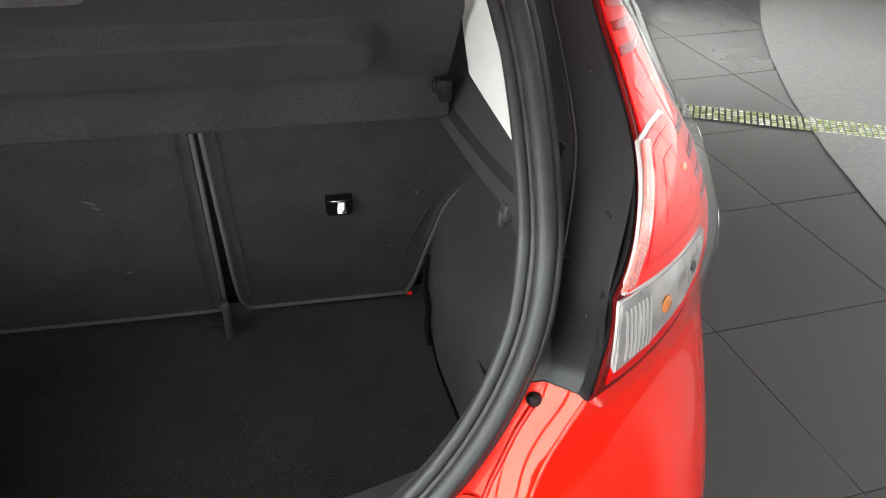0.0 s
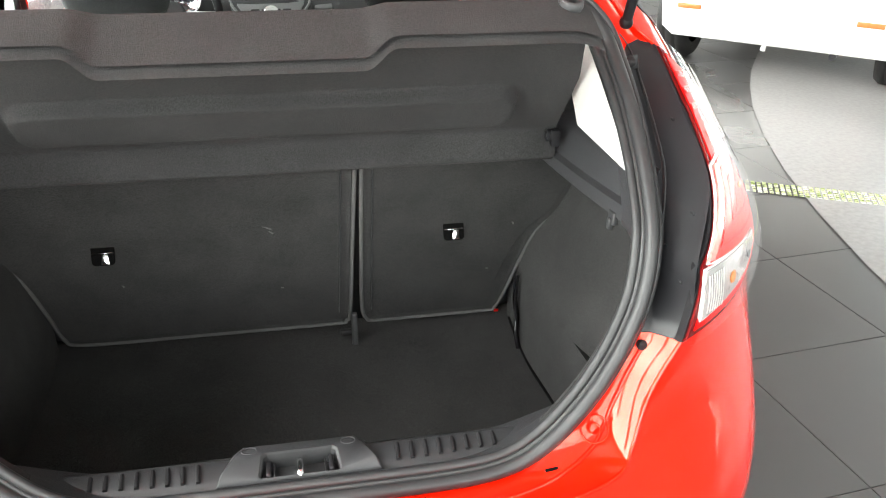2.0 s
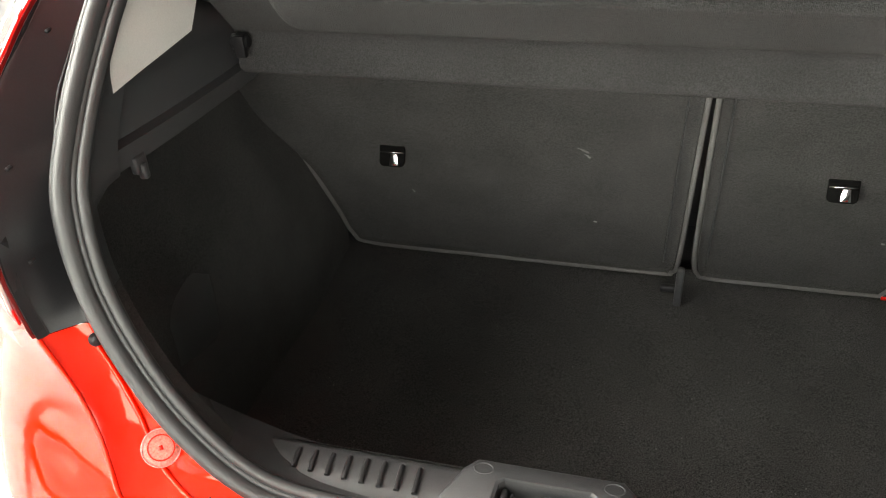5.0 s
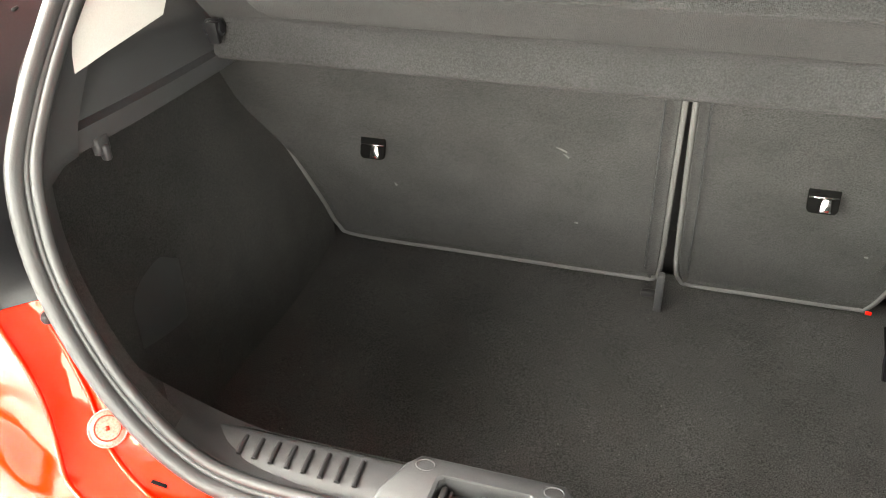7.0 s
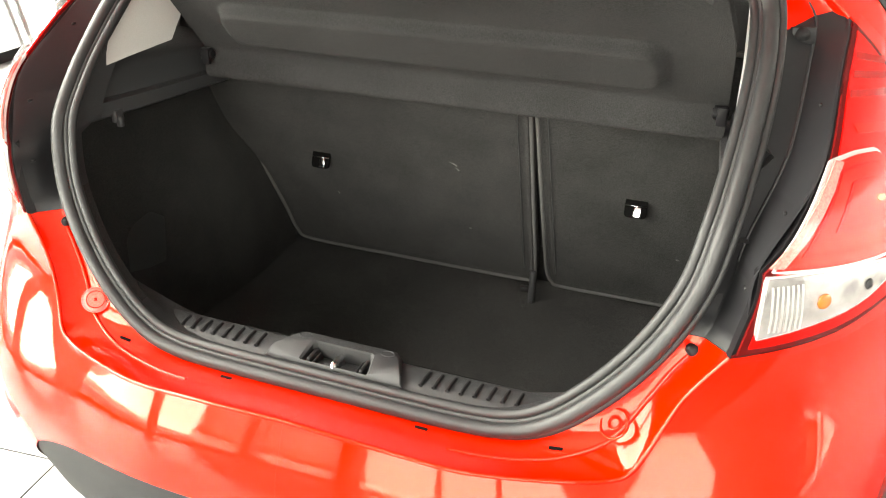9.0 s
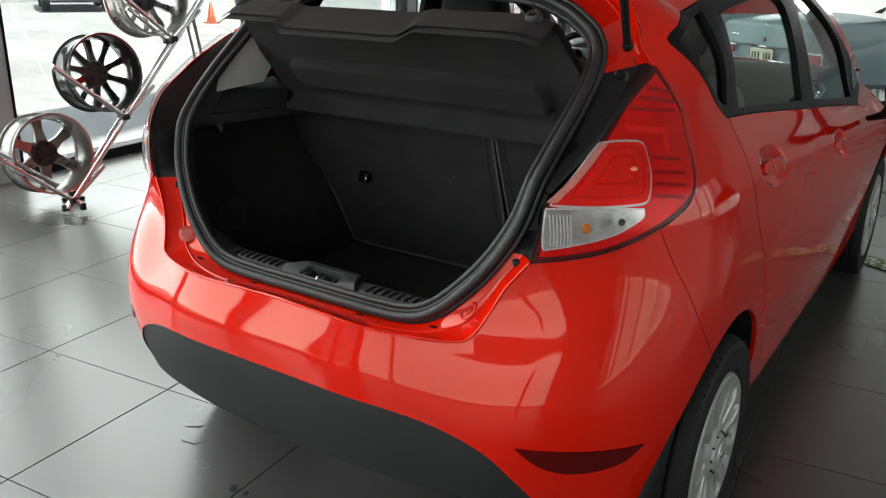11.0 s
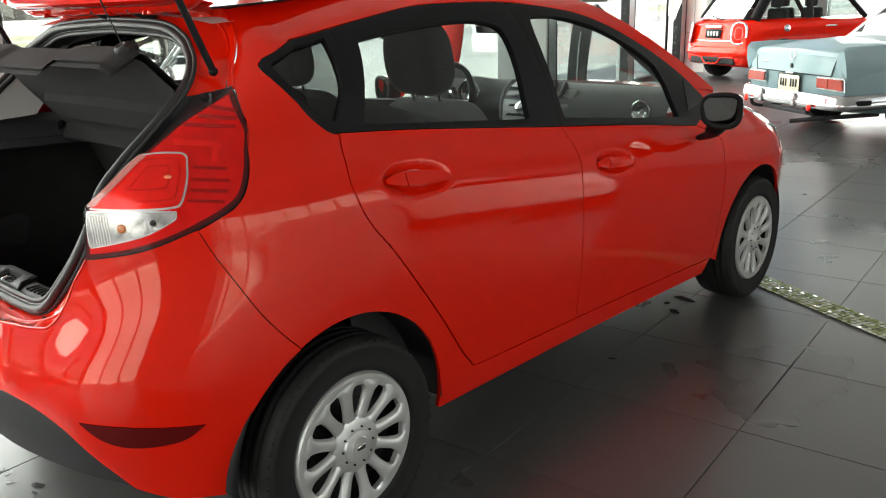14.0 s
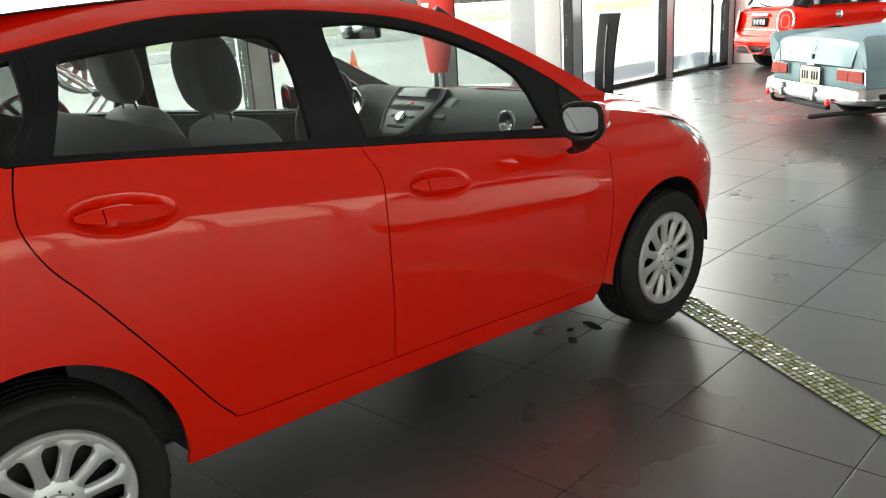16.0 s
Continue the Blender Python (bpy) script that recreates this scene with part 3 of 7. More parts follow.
bonnet_rows = [(2.30, 0.66, 0.925, 1.0), (2.5, 0.70, 0.895, 0.985), (2.75, 0.68, 0.845, 0.94), (2.95, 0.60, 0.80, 0.88), (3.1, 0.50, 0.76, 0.80)]
part("bonnet", grid_mesh(across(long_rows(bonnet_rows, 24))), RED, car, "red bonnet")
roof_rows = [(-0.10, 0.53, 1.392, 1.432), (0.1, 0.525, 1.405, 1.455), (0.4, 0.515, 1.428, 1.475), (0.7, 0.51, 1.439, 1.485), (1.0, 0.515, 1.44, 1.482), (1.25, 0.52, 1.418, 1.458), (1.38, 0.525, 1.388, 1.432)]
part("roof", grid_mesh(across(long_rows(roof_rows, 28)), flip=True), RED, car, "red roof panel")
for side in (-1, 1):
    line = [(side * (roof_rows[0][1] - 0.004), -0.1, 1.397)] + [(side * (w - 0.004), y, z0 + 0.004) for y, w, z0, z1 in roof_rows]
    part("roof_ditch_strip", tube([p - Vector((0, 0, 0.002)) for p in smooth_line(line, 4)], 0.003, 8), SATIN, car, "black roof ditch strip")
screen_rows = [(1.385, 0.525, 1.384, 1.43), (1.6, 0.555, 1.278, 1.34), (1.9, 0.60, 1.14, 1.205), (2.15, 0.635, 1.02, 1.08), (2.31, 0.655, 0.935, 0.995)]
pane = part("windscreen", grid_mesh(across(long_rows(screen_rows, 14)), flip=True), CARGLASS, car, "windscreen glass")
pane.visible_shadow = False

# side windows: black frames and tinted panes
Q_OUT = [(0.045, 1.087), (0.005, 1.092), (-0.05, 1.128), (-0.11, 1.170), (-0.2, 1.207), (-0.285, 1.236), (-0.320, 1.248), (-0.336, 1.259), (-0.333, 1.268), (-0.305, 1.276), (-0.2, 1.289), (0.0, 1.311), (0.128, 1.333), (0.118, 1.2)]
Q_IN = [(0.040, 1.114), (0.005, 1.119), (-0.05, 1.152), (-0.11, 1.192), (-0.2, 1.230), (-0.245, 1.246), (-0.262, 1.254), (-0.264, 1.261), (-0.245, 1.266), (-0.14, 1.279), (0.0, 1.295), (0.098, 1.312), (0.090, 1.2)]
R_OUT = [(0.045, 1.087), (0.118, 1.2), (0.13, 1.333), (0.30, 1.362), (0.47, 1.384), (0.68, 1.388), (0.85, 1.385), (0.885, 1.3), (0.93, 1.15), (0.965, 0.99), (0.34, 1.06)]
R_IN = [(0.125, 1.096), (0.172, 1.22), (0.195, 1.302), (0.285, 1.314), (0.378, 1.323), (0.529, 1.334), (0.641, 1.336), (0.72, 1.327), (0.775, 1.306), (0.800, 1.25), (0.807, 1.161), (0.811, 1.031), (0.40, 1.070)]
F_OUT = [(0.965, 0.99), (0.93, 1.15), (0.885, 1.3), (0.85, 1.385), (1.05, 1.368), (1.25, 1.341), (1.42, 1.296), (1.60, 1.228), (1.79, 1.14), (1.96, 1.045), (2.14, 0.925), (1.93, 0.875), (1.4, 0.942)]
F_IN = [(1.0, 1.012), (0.965, 1.18), (0.945, 1.29), (0.95, 1.338), (1.11, 1.335), (1.32, 1.295), (1.51, 1.228), (1.64, 1.165), (1.70, 1.125), (1.755, 1.05), (1.812, 0.922), (1.4, 0.965)]
Q_RUNS, QI_RUNS, R_RUNS, RI_RUNS, F_RUNS = ((0, 13), (12, 15)), ((0, 12), (11, 14)), ((0, 3), (2, 7), (6, 10), (9, 12)), ((0, 3), (2, 12), (11, 14)), ((0, 4), (3, 10), (9, 11), (10, 13))


def eased(pts, runs):
    """The outline with smooth sides between its corners."""
    loop = pts + pts[:1]
    return curved(*[loop[a:b] for a, b in runs])


for name, outer, inner in (("quarter_window", eased(Q_OUT, Q_RUNS), eased(Q_IN, QI_RUNS)), ("rear_window", eased(R_OUT, R_RUNS), eased(R_IN, RI_RUNS)), ("front_window", eased(F_OUT, ((0, 4), (3, 11), (10, 12), (11, 14))), eased(F_IN, F_RUNS))):
    ring_panel(name + "_frame", outer, inner, SATIN, car, lift=0.001, depth=0.02, label="satin black window frame")
    for ob in panel(name + "_pane", inner, DARKGLASS if name == "quarter_window" else CARGLASS, car, lift=-0.010, step=0.1, gap=-0.003, lip=0, label="lightly tinted side glass"):
        ob.visible_shadow = False

sail = [(1.905, 1.062), (2.05, 0.985), (2.075, 0.965), (1.90, 0.935)]
panel("sail_pane", sail, BLACKGLOSS, car, lift=0.0035, step=0.1, gap=0, lip=0.004, label="small dark glossy triangle pane")

# lining behind the panel gaps
panel("inner_skin", curved([(0.0, 1.06), (0.4, 1.03), (1.0, 0.97), (1.9, 0.86), (2.1, 0.78)], [(2.08, 0.3), (1.4, 0.27), (0.33, 0.27)], arch(0.0, ARCH_R + 0.01, 0, 114, 10), [(-0.2, 0.62), (-0.38, 0.84), (-0.40, 0.94)], [(-0.25, 1.0), (0.0, 1.06)]), BLACK, car, lift=-0.022, step=0.1, gap=0, lip=0)


# wheel arch liners
for y, r in ((0.0, ARCH_R + 0.004), (HUB_F, 0.34)):
    for side in (-1, 1):
        rows = []
        for k in range(25):
            a = radians(-2 + 184 * k / 24)
            rows.append([(side * x, y + rr * math.cos(a), TYRE_R + 0.01 + rr * math.sin(a)) for x, rr in ((0.845, r), (0.80, r), (0.60, r - 0.01), (0.58, 0.05))])
        for row in rows:
            z = row[0][2]
            w = body(s_of(min(max(row[0][1], -0.5), 3.0), max(z, 0.17)), max(z, 0.17)).x - 0.010
            row[0] = (side * w, row[0][1], z)
        part("wheel_arch_liner", grid_mesh(rows), BLACK, car, "black wheel arch liner")
part("underbody", box((1.16, 3.2, 0.16), (0, 1.24, 0.29), 0.03), BLACK, car, "dark underbody")


# ---- tail lamps, wheels and fittings of the red car ----
STOP = curved([(-0.524, 1.083), (-0.48, 1.0855), (-0.436, 1.083)], [(-0.428, 1.080), (-0.422, 1.070), (-0.432, 1.035), (-0.452, 0.998)], [(-0.458, 0.990), (-0.474, 0.983), (-0.55, 0.982), (-0.640, 0.986)], [(-0.640, 0.986), (-0.585, 1.033), (-0.524, 1.083)])
OPTIC = curved([(-0.650, 0.977), (-0.56, 0.976), (-0.472, 0.971)], [(-0.475, 0.962), (-0.488, 0.953), (-0.556, 0.925), (-0.664, 0.901)], [(-0.664, 0.901), (-0.660, 0.94), (-0.650, 0.977)])


def mirror_lamps(side):
    lamp_unit = new("tail_lamp")
    lamp_unit.parent = car
    tagged(lamp_unit, "large red tail lamp with a clear lower section")
    def put(name, outline, mat, lift, lip=0.01, gap=0.0, bulge=None, step=0.03, label=""):
        bm, normals = panel_mesh(outline, lift, step, gap, lip, bulge)
        ob = both_sides(name, bm, mat, lamp_unit, normals, label, (side,))[0]
        return ob
    line = curved(LAMP[0:6], LAMP[5:8], LAMP[7:10], LAMP[9:13] + [LAMP[0]])
    put("surround", line, SATIN, 0.0, 0.012, 0.001, label="black lamp surround")
    put("lens_border", shrink(line, 0.005), LENSDARK, 0.004, 0.008, label="dark red border of the lens")
    fine = resample(line, 0.004)
    inner = [q for q in shrink(line, 0.013) if min(math.hypot(q[0] - p[0], q[1] - p[1]) for p in fine) > 0.0125]
    put("lens", inner, LENSRED, 0.006, 0.004, label="deep red outer lens")
    for z, s0, s1 in ((1.176, -0.435, -0.345), (1.160, -0.450, -0.325), (1.144, -0.465, -0.318), (1.060, -0.408, -0.335), (1.036, -0.418, -0.338), (1.016, -0.428, -0.350), (0.996, -0.440, -0.365)):
        put("lens_rib", [(s0, z), (s1, z - 0.010), (s1 - 0.002, z - 0.017), (s0 - 0.004, z - 0.006)], LENSRIB, 0.0068, 0.001)
    put("lens_band", [(-0.470, 1.114), (-0.362, 1.104), (-0.360, 1.094), (-0.462, 1.104)], LENSBRIGHT, 0.0072, 0.001)
    put("lens_band", [(-0.360, 1.103), (-0.343, 1.100), (-0.352, 1.062), (-0.366, 1.062)], LENSBRIGHT, 0.0072, 0.001)
    put("stop_rim", shrink(STOP, -0.0045), SILVER, 0.0075, 0.004, label="pale bright lens rim")
    put("stop_lens", STOP, LENSBRIGHT, 0.010, 0.006, label="bright red stop lens")
    mid = (sum(p[0] for p in STOP) / len(STOP), sum(p[1] for p in STOP) / len(STOP))
    for k, mat in ((0.80, LENSRED), (0.74, LENSBRIGHT), (0.46, LENSRED), (0.40, LENSBRIGHT)):
        put("stop_step", [(mid[0] + 0.012 * (1 - k) + (s - mid[0]) * k, mid[1] + 0.012 * (1 - k) + (z - mid[1]) * k) for s, z in STOP], mat, 0.0106 + 0.003 * (1 - k), 0.002)
    p, n = skin(-0.468, 1.040, 0.0125)
    bm = bmesh.new()
    bmesh.ops.create_uvsphere(bm, u_segments=14, v_segments=8, radius=0.008)
    bmesh.ops.transform(bm, matrix=Matrix.Translation(p) @ n.to_track_quat("Z", "Y").to_matrix().to_4x4() @ Matrix.Diagonal((1.1, 0.6, 0.3, 1)), verts=bm.verts)
    both_sides("bulb_spot", bm, GLOWBULB, lamp_unit, None, "pale bulb behind the stop lens", (side,))
    put("lens_edge_strip", [(-0.632, 0.988), (-0.508, 1.082), (-0.522, 1.085), (-0.648, 0.99)], PINK, 0.0115, 0.003, label="clear ribbed strip at the lens edge")
    put("clear_optic", OPTIC, LENSCLEAR, 0.009, 0.006, label="clear indicator and reversing lens")
    put("optic_rim", shrink(OPTIC, -0.003), SILVER, 0.0075, 0.003, label="pale rim round the clear lens")
    for k in range(7):
        s = -0.648 + 0.0058 * k
        put("optic_flute", [(s, 0.968), (s + 0.0024, 0.968), (s - 0.003, 0.910), (s - 0.0055, 0.909)], SILVER, 0.0100, 0.001)
    for s, z, r, mat in ((-0.588, 0.943, 0.010, AMBER), (-0.523, 0.952, 0.007, STEEL)):
        p, n = skin(s, z, 0.010)
        bm = bmesh.new()
        bmesh.ops.create_uvsphere(bm, u_segments=14, v_segments=8, radius=r)
        bmesh.ops.transform(bm, matrix=Matrix.Translation(p) @ n.to_track_quat("Z", "Y").to_matrix().to_4x4() @ Matrix.Diagonal((1, 1, 0.22, 1)), verts=bm.verts)
        both_sides("bulb", bm, mat, lamp_unit, None, "amber bulb" if mat is AMBER else "grey bulb", (side,))
    cover = put("outer_cover", shrink(line, 0.0035), LAMPGLASS, 0.0170, 0.014, label="clear outer lamp cover")
    cover.visible_shadow = False


mirror_lamps(1)
mirror_lamps(-1)


def door_handle(s0, z0, tilt, length):
    """A pull handle flush in its bowl, with a short fixed end behind it."""
    def blade(u0, u1):
        top, low = [], []
        for k in range(9):
            u = u0 + (u1 - u0) * k / 8
            h = 0.017 * max(0.12, 1 - abs(u) ** 3.2) ** 0.5
            s, z = s0 + 0.5 * length * u, z0 + tilt * 0.5 * length * u
            top.append((s, z + h))
            low.append((s, z - h))
        return low + top[::-1]
    def arch_up(s, z):
        u = (s - s0) / (0.5 * length)
        return 0.006 * (1 - u * u)
    panel("door_handle", blade(-0.42, 1.0), RED, car, 0.002, 0.02, 0.0, 0.016, "red painted door handle", bulge=arch_up)
    panel("handle_cap", blade(-1.0, -0.45), RED, car, 0.0015, 0.02, 0.0, 0.016, "red fixed end of the handle", bulge=arch_up)


door_handle(0.235, 0.947, -0.10, 0.235)
door_handle(1.213, 0.838, -0.10, 0.225)


def wheel_at(x_side, y):
    """A wheel with tyre and many-spoked silver cover; built for the right, turned for the left."""
    hub = new("wheel")
    hub.parent = car
    hub.matrix_basis = pose(0.82 * x_side, y, TYRE_R, 0, 0, 0 if x_side > 0 else 180)
    tagged(hub, "road wheel with silver many-spoked wheel cover")
    tread = [(0.205, -0.178), (0.245, -0.186), (0.272, -0.183), (0.283, -0.172), (0.288, -0.15)]
    for k in range(4):
        c = -0.135 + 0.0315 * k
        tread += [(0.2895, c - 0.0005), (0.283, c + 0.001), (0.283, c + 0.006), (0.2895, c + 0.0075)]
    tread += [(0.288, -0.025), (0.283, -0.006), (0.272, 0.004), (0.262, 0.0055), (0.258, 0.0038), (0.236, 0.004), (0.222, 0.002), (0.215, 0.0035), (0.203, -0.002), (0.196, -0.012)]
    part("tyre", lathe(tread, 72), TYRE, hub, "black road tyre")
    # fine cross cuts on the shoulder
    bm = bmesh.new()
    for k in range(60):
        box((0.022, 0.0035, 0.006), (-0.010, 0, 0.2790), 0, Matrix.Rotation(2 * math.pi * k / 60, 4, "X"), bm=bm)
    tagged(part("tread_rest", bm, TYRE, hub, "", False), "", "", "", "stuff")
    part("steel_rim", lathe([(0.0, -0.05), (0.10, -0.055), (0.15, -0.045), (0.185, -0.06), (0.197, -0.02), (0.2, -0.008)], 40), STEEL, hub, "dark steel rim behind the cover")
    # wheel cover: rim ring, hub dish and spokes
    part("cover_ring", sharp(lathe([(0.165, -0.014), (0.166, 0.001), (0.174, 0.0055), (0.192, 0.004), (0.198, -0.004), (0.199, -0.012)], 72), 40), SILVER, hub, "silver cover ring")
    part("cover_hub", sharp(lathe([(0.0, 0.016), (0.026, 0.0165), (0.029, 0.013), (0.031, 0.013), (0.044, 0.010), (0.047, 0.004), (0.066, 0.001), (0.078, -0.004), (0.080, -0.014)], 48), 30), SILVER, hub, "silver cover hub")
    n = 12
    for k in range(n):
        bm = bmesh.new()
        rows = []
        for r, w, x in ((0.072, 0.018, -0.002), (0.09, 0.0135, 0.0), (0.125, 0.0135, 0.004), (0.146, 0.0160, 0.006), (0.157, 0.0205, 0.007), (0.164, 0.0290, 0.007), (0.170, 0.0415, 0.006), (0.178, 0.0465, 0.0045)):
            rows.append([(x - 0.014, -w - 0.003, r), (x - 0.003, -w, r), (x, -w * 0.72, r), (x + 0.0015, 0, r), (x, w * 0.72, r), (x - 0.003, w, r), (x - 0.014, w + 0.003, r)])
        grid_mesh(rows, bm, flip=True)
        bmesh.ops.rotate(bm, cent=(0, 0, 0), matrix=Matrix.Rotation(2 * math.pi * (k + 0.3) / n, 3, "X"), verts=bm.verts)
        part("cover_spoke", sharp(bm, 40), SILVER, hub)
    for k in range(10):
        a = 2 * math.pi * k / 10
        part("cover_stud", lathe([(0.0, 0.009), (0.0025, 0.0085), (0.003, 0.003)], 8), STEEL, hub).location = (0.0, 0.052 * math.cos(a), 0.052 * math.sin(a))
    bm = prism(rounded(0.030, 0.014, 0.0065), 0.0015, pose(0.0165, 0, 0, 90, 0, 90))
    part("hub_badge", bm, CHROME, hub, "plain oval badge")
    return hub


rear_right = wheel_at(1, 0.0)
wheel_at(-1, 0.0)
wheel_at(1, HUB_F)
wheel_at(-1, HUB_F)
# paper label with bars, stuck on the rear tyre's tread
label_rows = []
for k in range(9):
    a = radians(197 + 26 * k / 8)
    label_rows.append([(-x, 0.2915 * math.cos(a), 0.2915 * math.sin(a)) for x in (0.03, 0.07, 0.11, 0.15)])
part("tyre_label", grid_mesh(label_rows, flip=True), WHITE, rear_right, "white paper label on the tread")
for k in range(5):
    a0, a1 = radians(200 + 4.6 * k), radians(202 + 4.6 * k)
    part("label_bar", grid_mesh([[(-x, 0.2922 * math.cos(a), 0.2922 * math.sin(a)) for x in (0.035, 0.145 - 0.02 * (k % 3))] for a in (a0, (a0 + a1) / 2, a1)], flip=True), BLACK, rear_right)

# door mirrors
def door_mirror(side):
    unit = new("door_mirror")
    unit.parent = car
    tagged(unit, "black door mirror with a red cap")
    def mir(bm):
        if side < 0:
            bmesh.ops.scale(bm, vec=(-1, 1, 1), verts=bm.verts)
            bmesh.ops.reverse_faces(bm, faces=bm.faces)
        return bm
    c = Vector((0.925, 1.83, 0.965))
    turn = Matrix.Translation(c) @ pose(0, 0, 0, 0, 0, 15) @ Matrix.Diagonal((0.80, 0.95, 0.86, 1))
    rows = []
    for y, k in ((-0.035, 1.0), (0.0, 1.03), (0.035, 0.98), (0.07, 0.82), (0.095, 0.55), (0.105, 0.1)):
        rows.append([Vector((k * (0.090 + 0.008 * math.sin(a)) * math.copysign(abs(math.cos(a)) ** 0.66, math.cos(a)), y, k * (0.072 + 0.006 * math.cos(a)) * math.copysign(abs(math.sin(a)) ** 0.66, math.sin(a)))) for a in [2 * math.pi * j / 28 for j in range(28)]])
    bm = grid_mesh(rows, closed_v=True)
    bmesh.ops.transform(bm, matrix=turn, verts=bm.verts)
    bmesh.ops.recalc_face_normals(bm, faces=bm.faces)
    low = bm.copy()
    for own, keep in ((bm, 1), (low, -1)):
        bmesh.ops.bisect_plane(own, geom=own.verts[:] + own.edges[:] + own.faces[:], plane_co=c + Vector((0, 0.006, 0)), plane_no=(0, 1, 0.55), clear_inner=keep > 0, clear_outer=keep < 0)
    part("cap", mir(bm), RED, unit, "red mirror cap")
    part("housing", mir(low), SATIN, unit, "black mirror housing")
    ring = [turn @ (Vector(p) * 0.97) for p in rows[0]]
    part("glass_rim", mir(tube(ring, 0.0105, 8, closed=True)), SATIN, unit)
    bm = tube(smooth_line([turn @ Vector((x, y, z)) for x, y, z in ((0.086, 0.012, -0.022), (0.080, 0.045, -0.020), (0.062, 0.075, -0.018))], 4), 0.009, 8, flat=0.7)
    part("turn_signal", mir(bm), WHITE, unit, "pale turn signal strip")
    bm = bmesh.new()
    bm.faces.new([bm.verts.new(turn @ Vector((p[0] * 0.90, -0.022 + 0.20 * p[0] - 0.16 * p[2], p[2] * 0.90))) for p in rows[0]])
    bmesh.ops.recalc_face_normals(bm, faces=bm.faces)
    if bm.faces[:] and bm.faces[:][0].normal.y > 0:
        bmesh.ops.reverse_faces(bm, faces=bm.faces)
    part("mirror_glass", mir(bm), MIRROR, unit, "mirror glass")
    arm = [(0.905, 1.845, 0.915), (0.885, 1.86, 0.885), (0.855, 1.88, 0.860), (0.80, 1.90, 0.838)]
    part("arm", mir(tube(smooth_line(arm, 4), [0.044, 0.043, 0.042, 0.040, 0.038, 0.036, 0.033, 0.030, 0.027, 0.024, 0.022, 0.020, 0.018], 12, flat=0.6)), SATIN, unit, "black mirror arm")


door_mirror(1)
door_mirror(-1)


# ---- the boot ----
SEAL = [(0.0, 0.692), (0.2, 0.693), (0.285, 0.702), (0.338, 0.726), (0.385, 0.766), (0.432, 0.818), (0.470, 0.875), (0.497, 0.935), (0.511, 1.003), (0.520, 1.063), (0.526, 1.134), (0.524, 1.19), (0.514, 1.236), (0.490, 1.268), (0.455, 1.291), (0.40, 1.318), (0.29, 1.346), (0.0, 1.358)]
SEAL_Y = Curve([(0.66, -0.538), (0.69, -0.532), (0.766, -0.517), (0.85, -0.492), (0.935, -0.464), (1.003, -0.438), (1.063, -0.384), (1.134, -0.301), (1.215, -0.205), (1.283, -0.150), (1.32, -0.126), (1.357, -0.115), (1.40, -0.10)])
half = smooth_line([(x, z, 0) for x, z in SEAL], 6)
LOOP = [Vector((p.x, SEAL_Y(p.y), p.y)) for p in half]


def loop_full(right):
    return right + [Vector((-p.x, p.y, p.z)) for p in right[-2:0:-1]]


def pushed(out, ahead, i):
    """A seal point moved outwards in its plane and ahead into the car."""
    p = LOOP[i]
    t = (LOOP[min(i + 1, len(LOOP) - 1)] - LOOP[max(i - 1, 0)]).normalized()
    side = Vector((t.z, 0.0, -t.x)).normalized()
    if side.dot(Vector((p.x, 0, p.z - 1.02))) < 0:
        side = -side
    q = p + side * out + Vector((0, ahead, 0))
    if i in (0, len(LOOP) - 1):
        q.x = 0.0
    return q


seal = new("boot_seal")
seal.parent = car
tagged(seal, "grey-black rubber seal round the boot opening")
for name, out, ahead, r in (("seal_bead", 0.003, -0.003, 0.011), ("seal_lip", 0.0175, 0.003, 0.0055), ("seal_fold", -0.0085, 0.003, 0.0045), ("seal_carrier", -0.0175, 0.007, 0.007)):
    part(name, tube(loop_full([pushed(out, ahead, i) for i in range(len(LOOP))]), r, 10, closed=True), RUBBER, seal)

# flange between the seal and the outer skin: red below and above, black plastic beside the lamps
EDGE = [tuple(body(*q)) for q in BUMPER_TOP] + [tuple(body(*q)) for q in LAMP[8:13]] + [tuple(body(*LAMP[0])), tuple(body(-0.47, 1.25)), tuple(body(-0.43, 1.33)), tuple(body(*RAIL_TOP[0])), (0.47, -0.095, 1.412), (0.3, -0.085, 1.425), (0.0, -0.08, 1.432)]
edge_line = smooth_line(EDGE, 8)


idx = list(range(len(LOOP)))
runs = [0.0]
for a, b in zip(edge_line, edge_line[1:]):
    runs.append(runs[-1] + (b - a).length)
loop_run = [0.0]
for a, b in zip(LOOP, LOOP[1:]):
    loop_run.append(loop_run[-1] + (b - a).length)
# matching stations along seal and edge
STATIONS = [(0.0, 0.0)]
for zs, ze, xs in ((0.722, 0.700, 0.333), (0.766, 0.712, 0.385), (0.818, 0.770, 0.432), (0.875, 0.866, 0.470), (1.003, 1.0, 0.511), (1.134, 1.14, 0.526), (1.19, 1.205, 0.524), (1.318, 1.37, 0.40)):
    i = min(idx, key=lambda k: (LOOP[k].z - zs) ** 2 + (LOOP[k].x - xs) ** 2)
    j = min(range(len(edge_line)), key=lambda k: (edge_line[k].z - ze) ** 2 + (0 if edge_line[k].x > 0.3 else 1))
    STATIONS.append((loop_run[i], runs[j]))
STATIONS.append((loop_run[-1], runs[-1]))
match = Curve(STATIONS)


def edge_at(d):
    for k in range(len(runs) - 1):
        if runs[k + 1] >= d:
            return edge_line[k].lerp(edge_line[k + 1], (d - runs[k]) / max(runs[k + 1] - runs[k], 1e-9))
    return edge_line[-1]


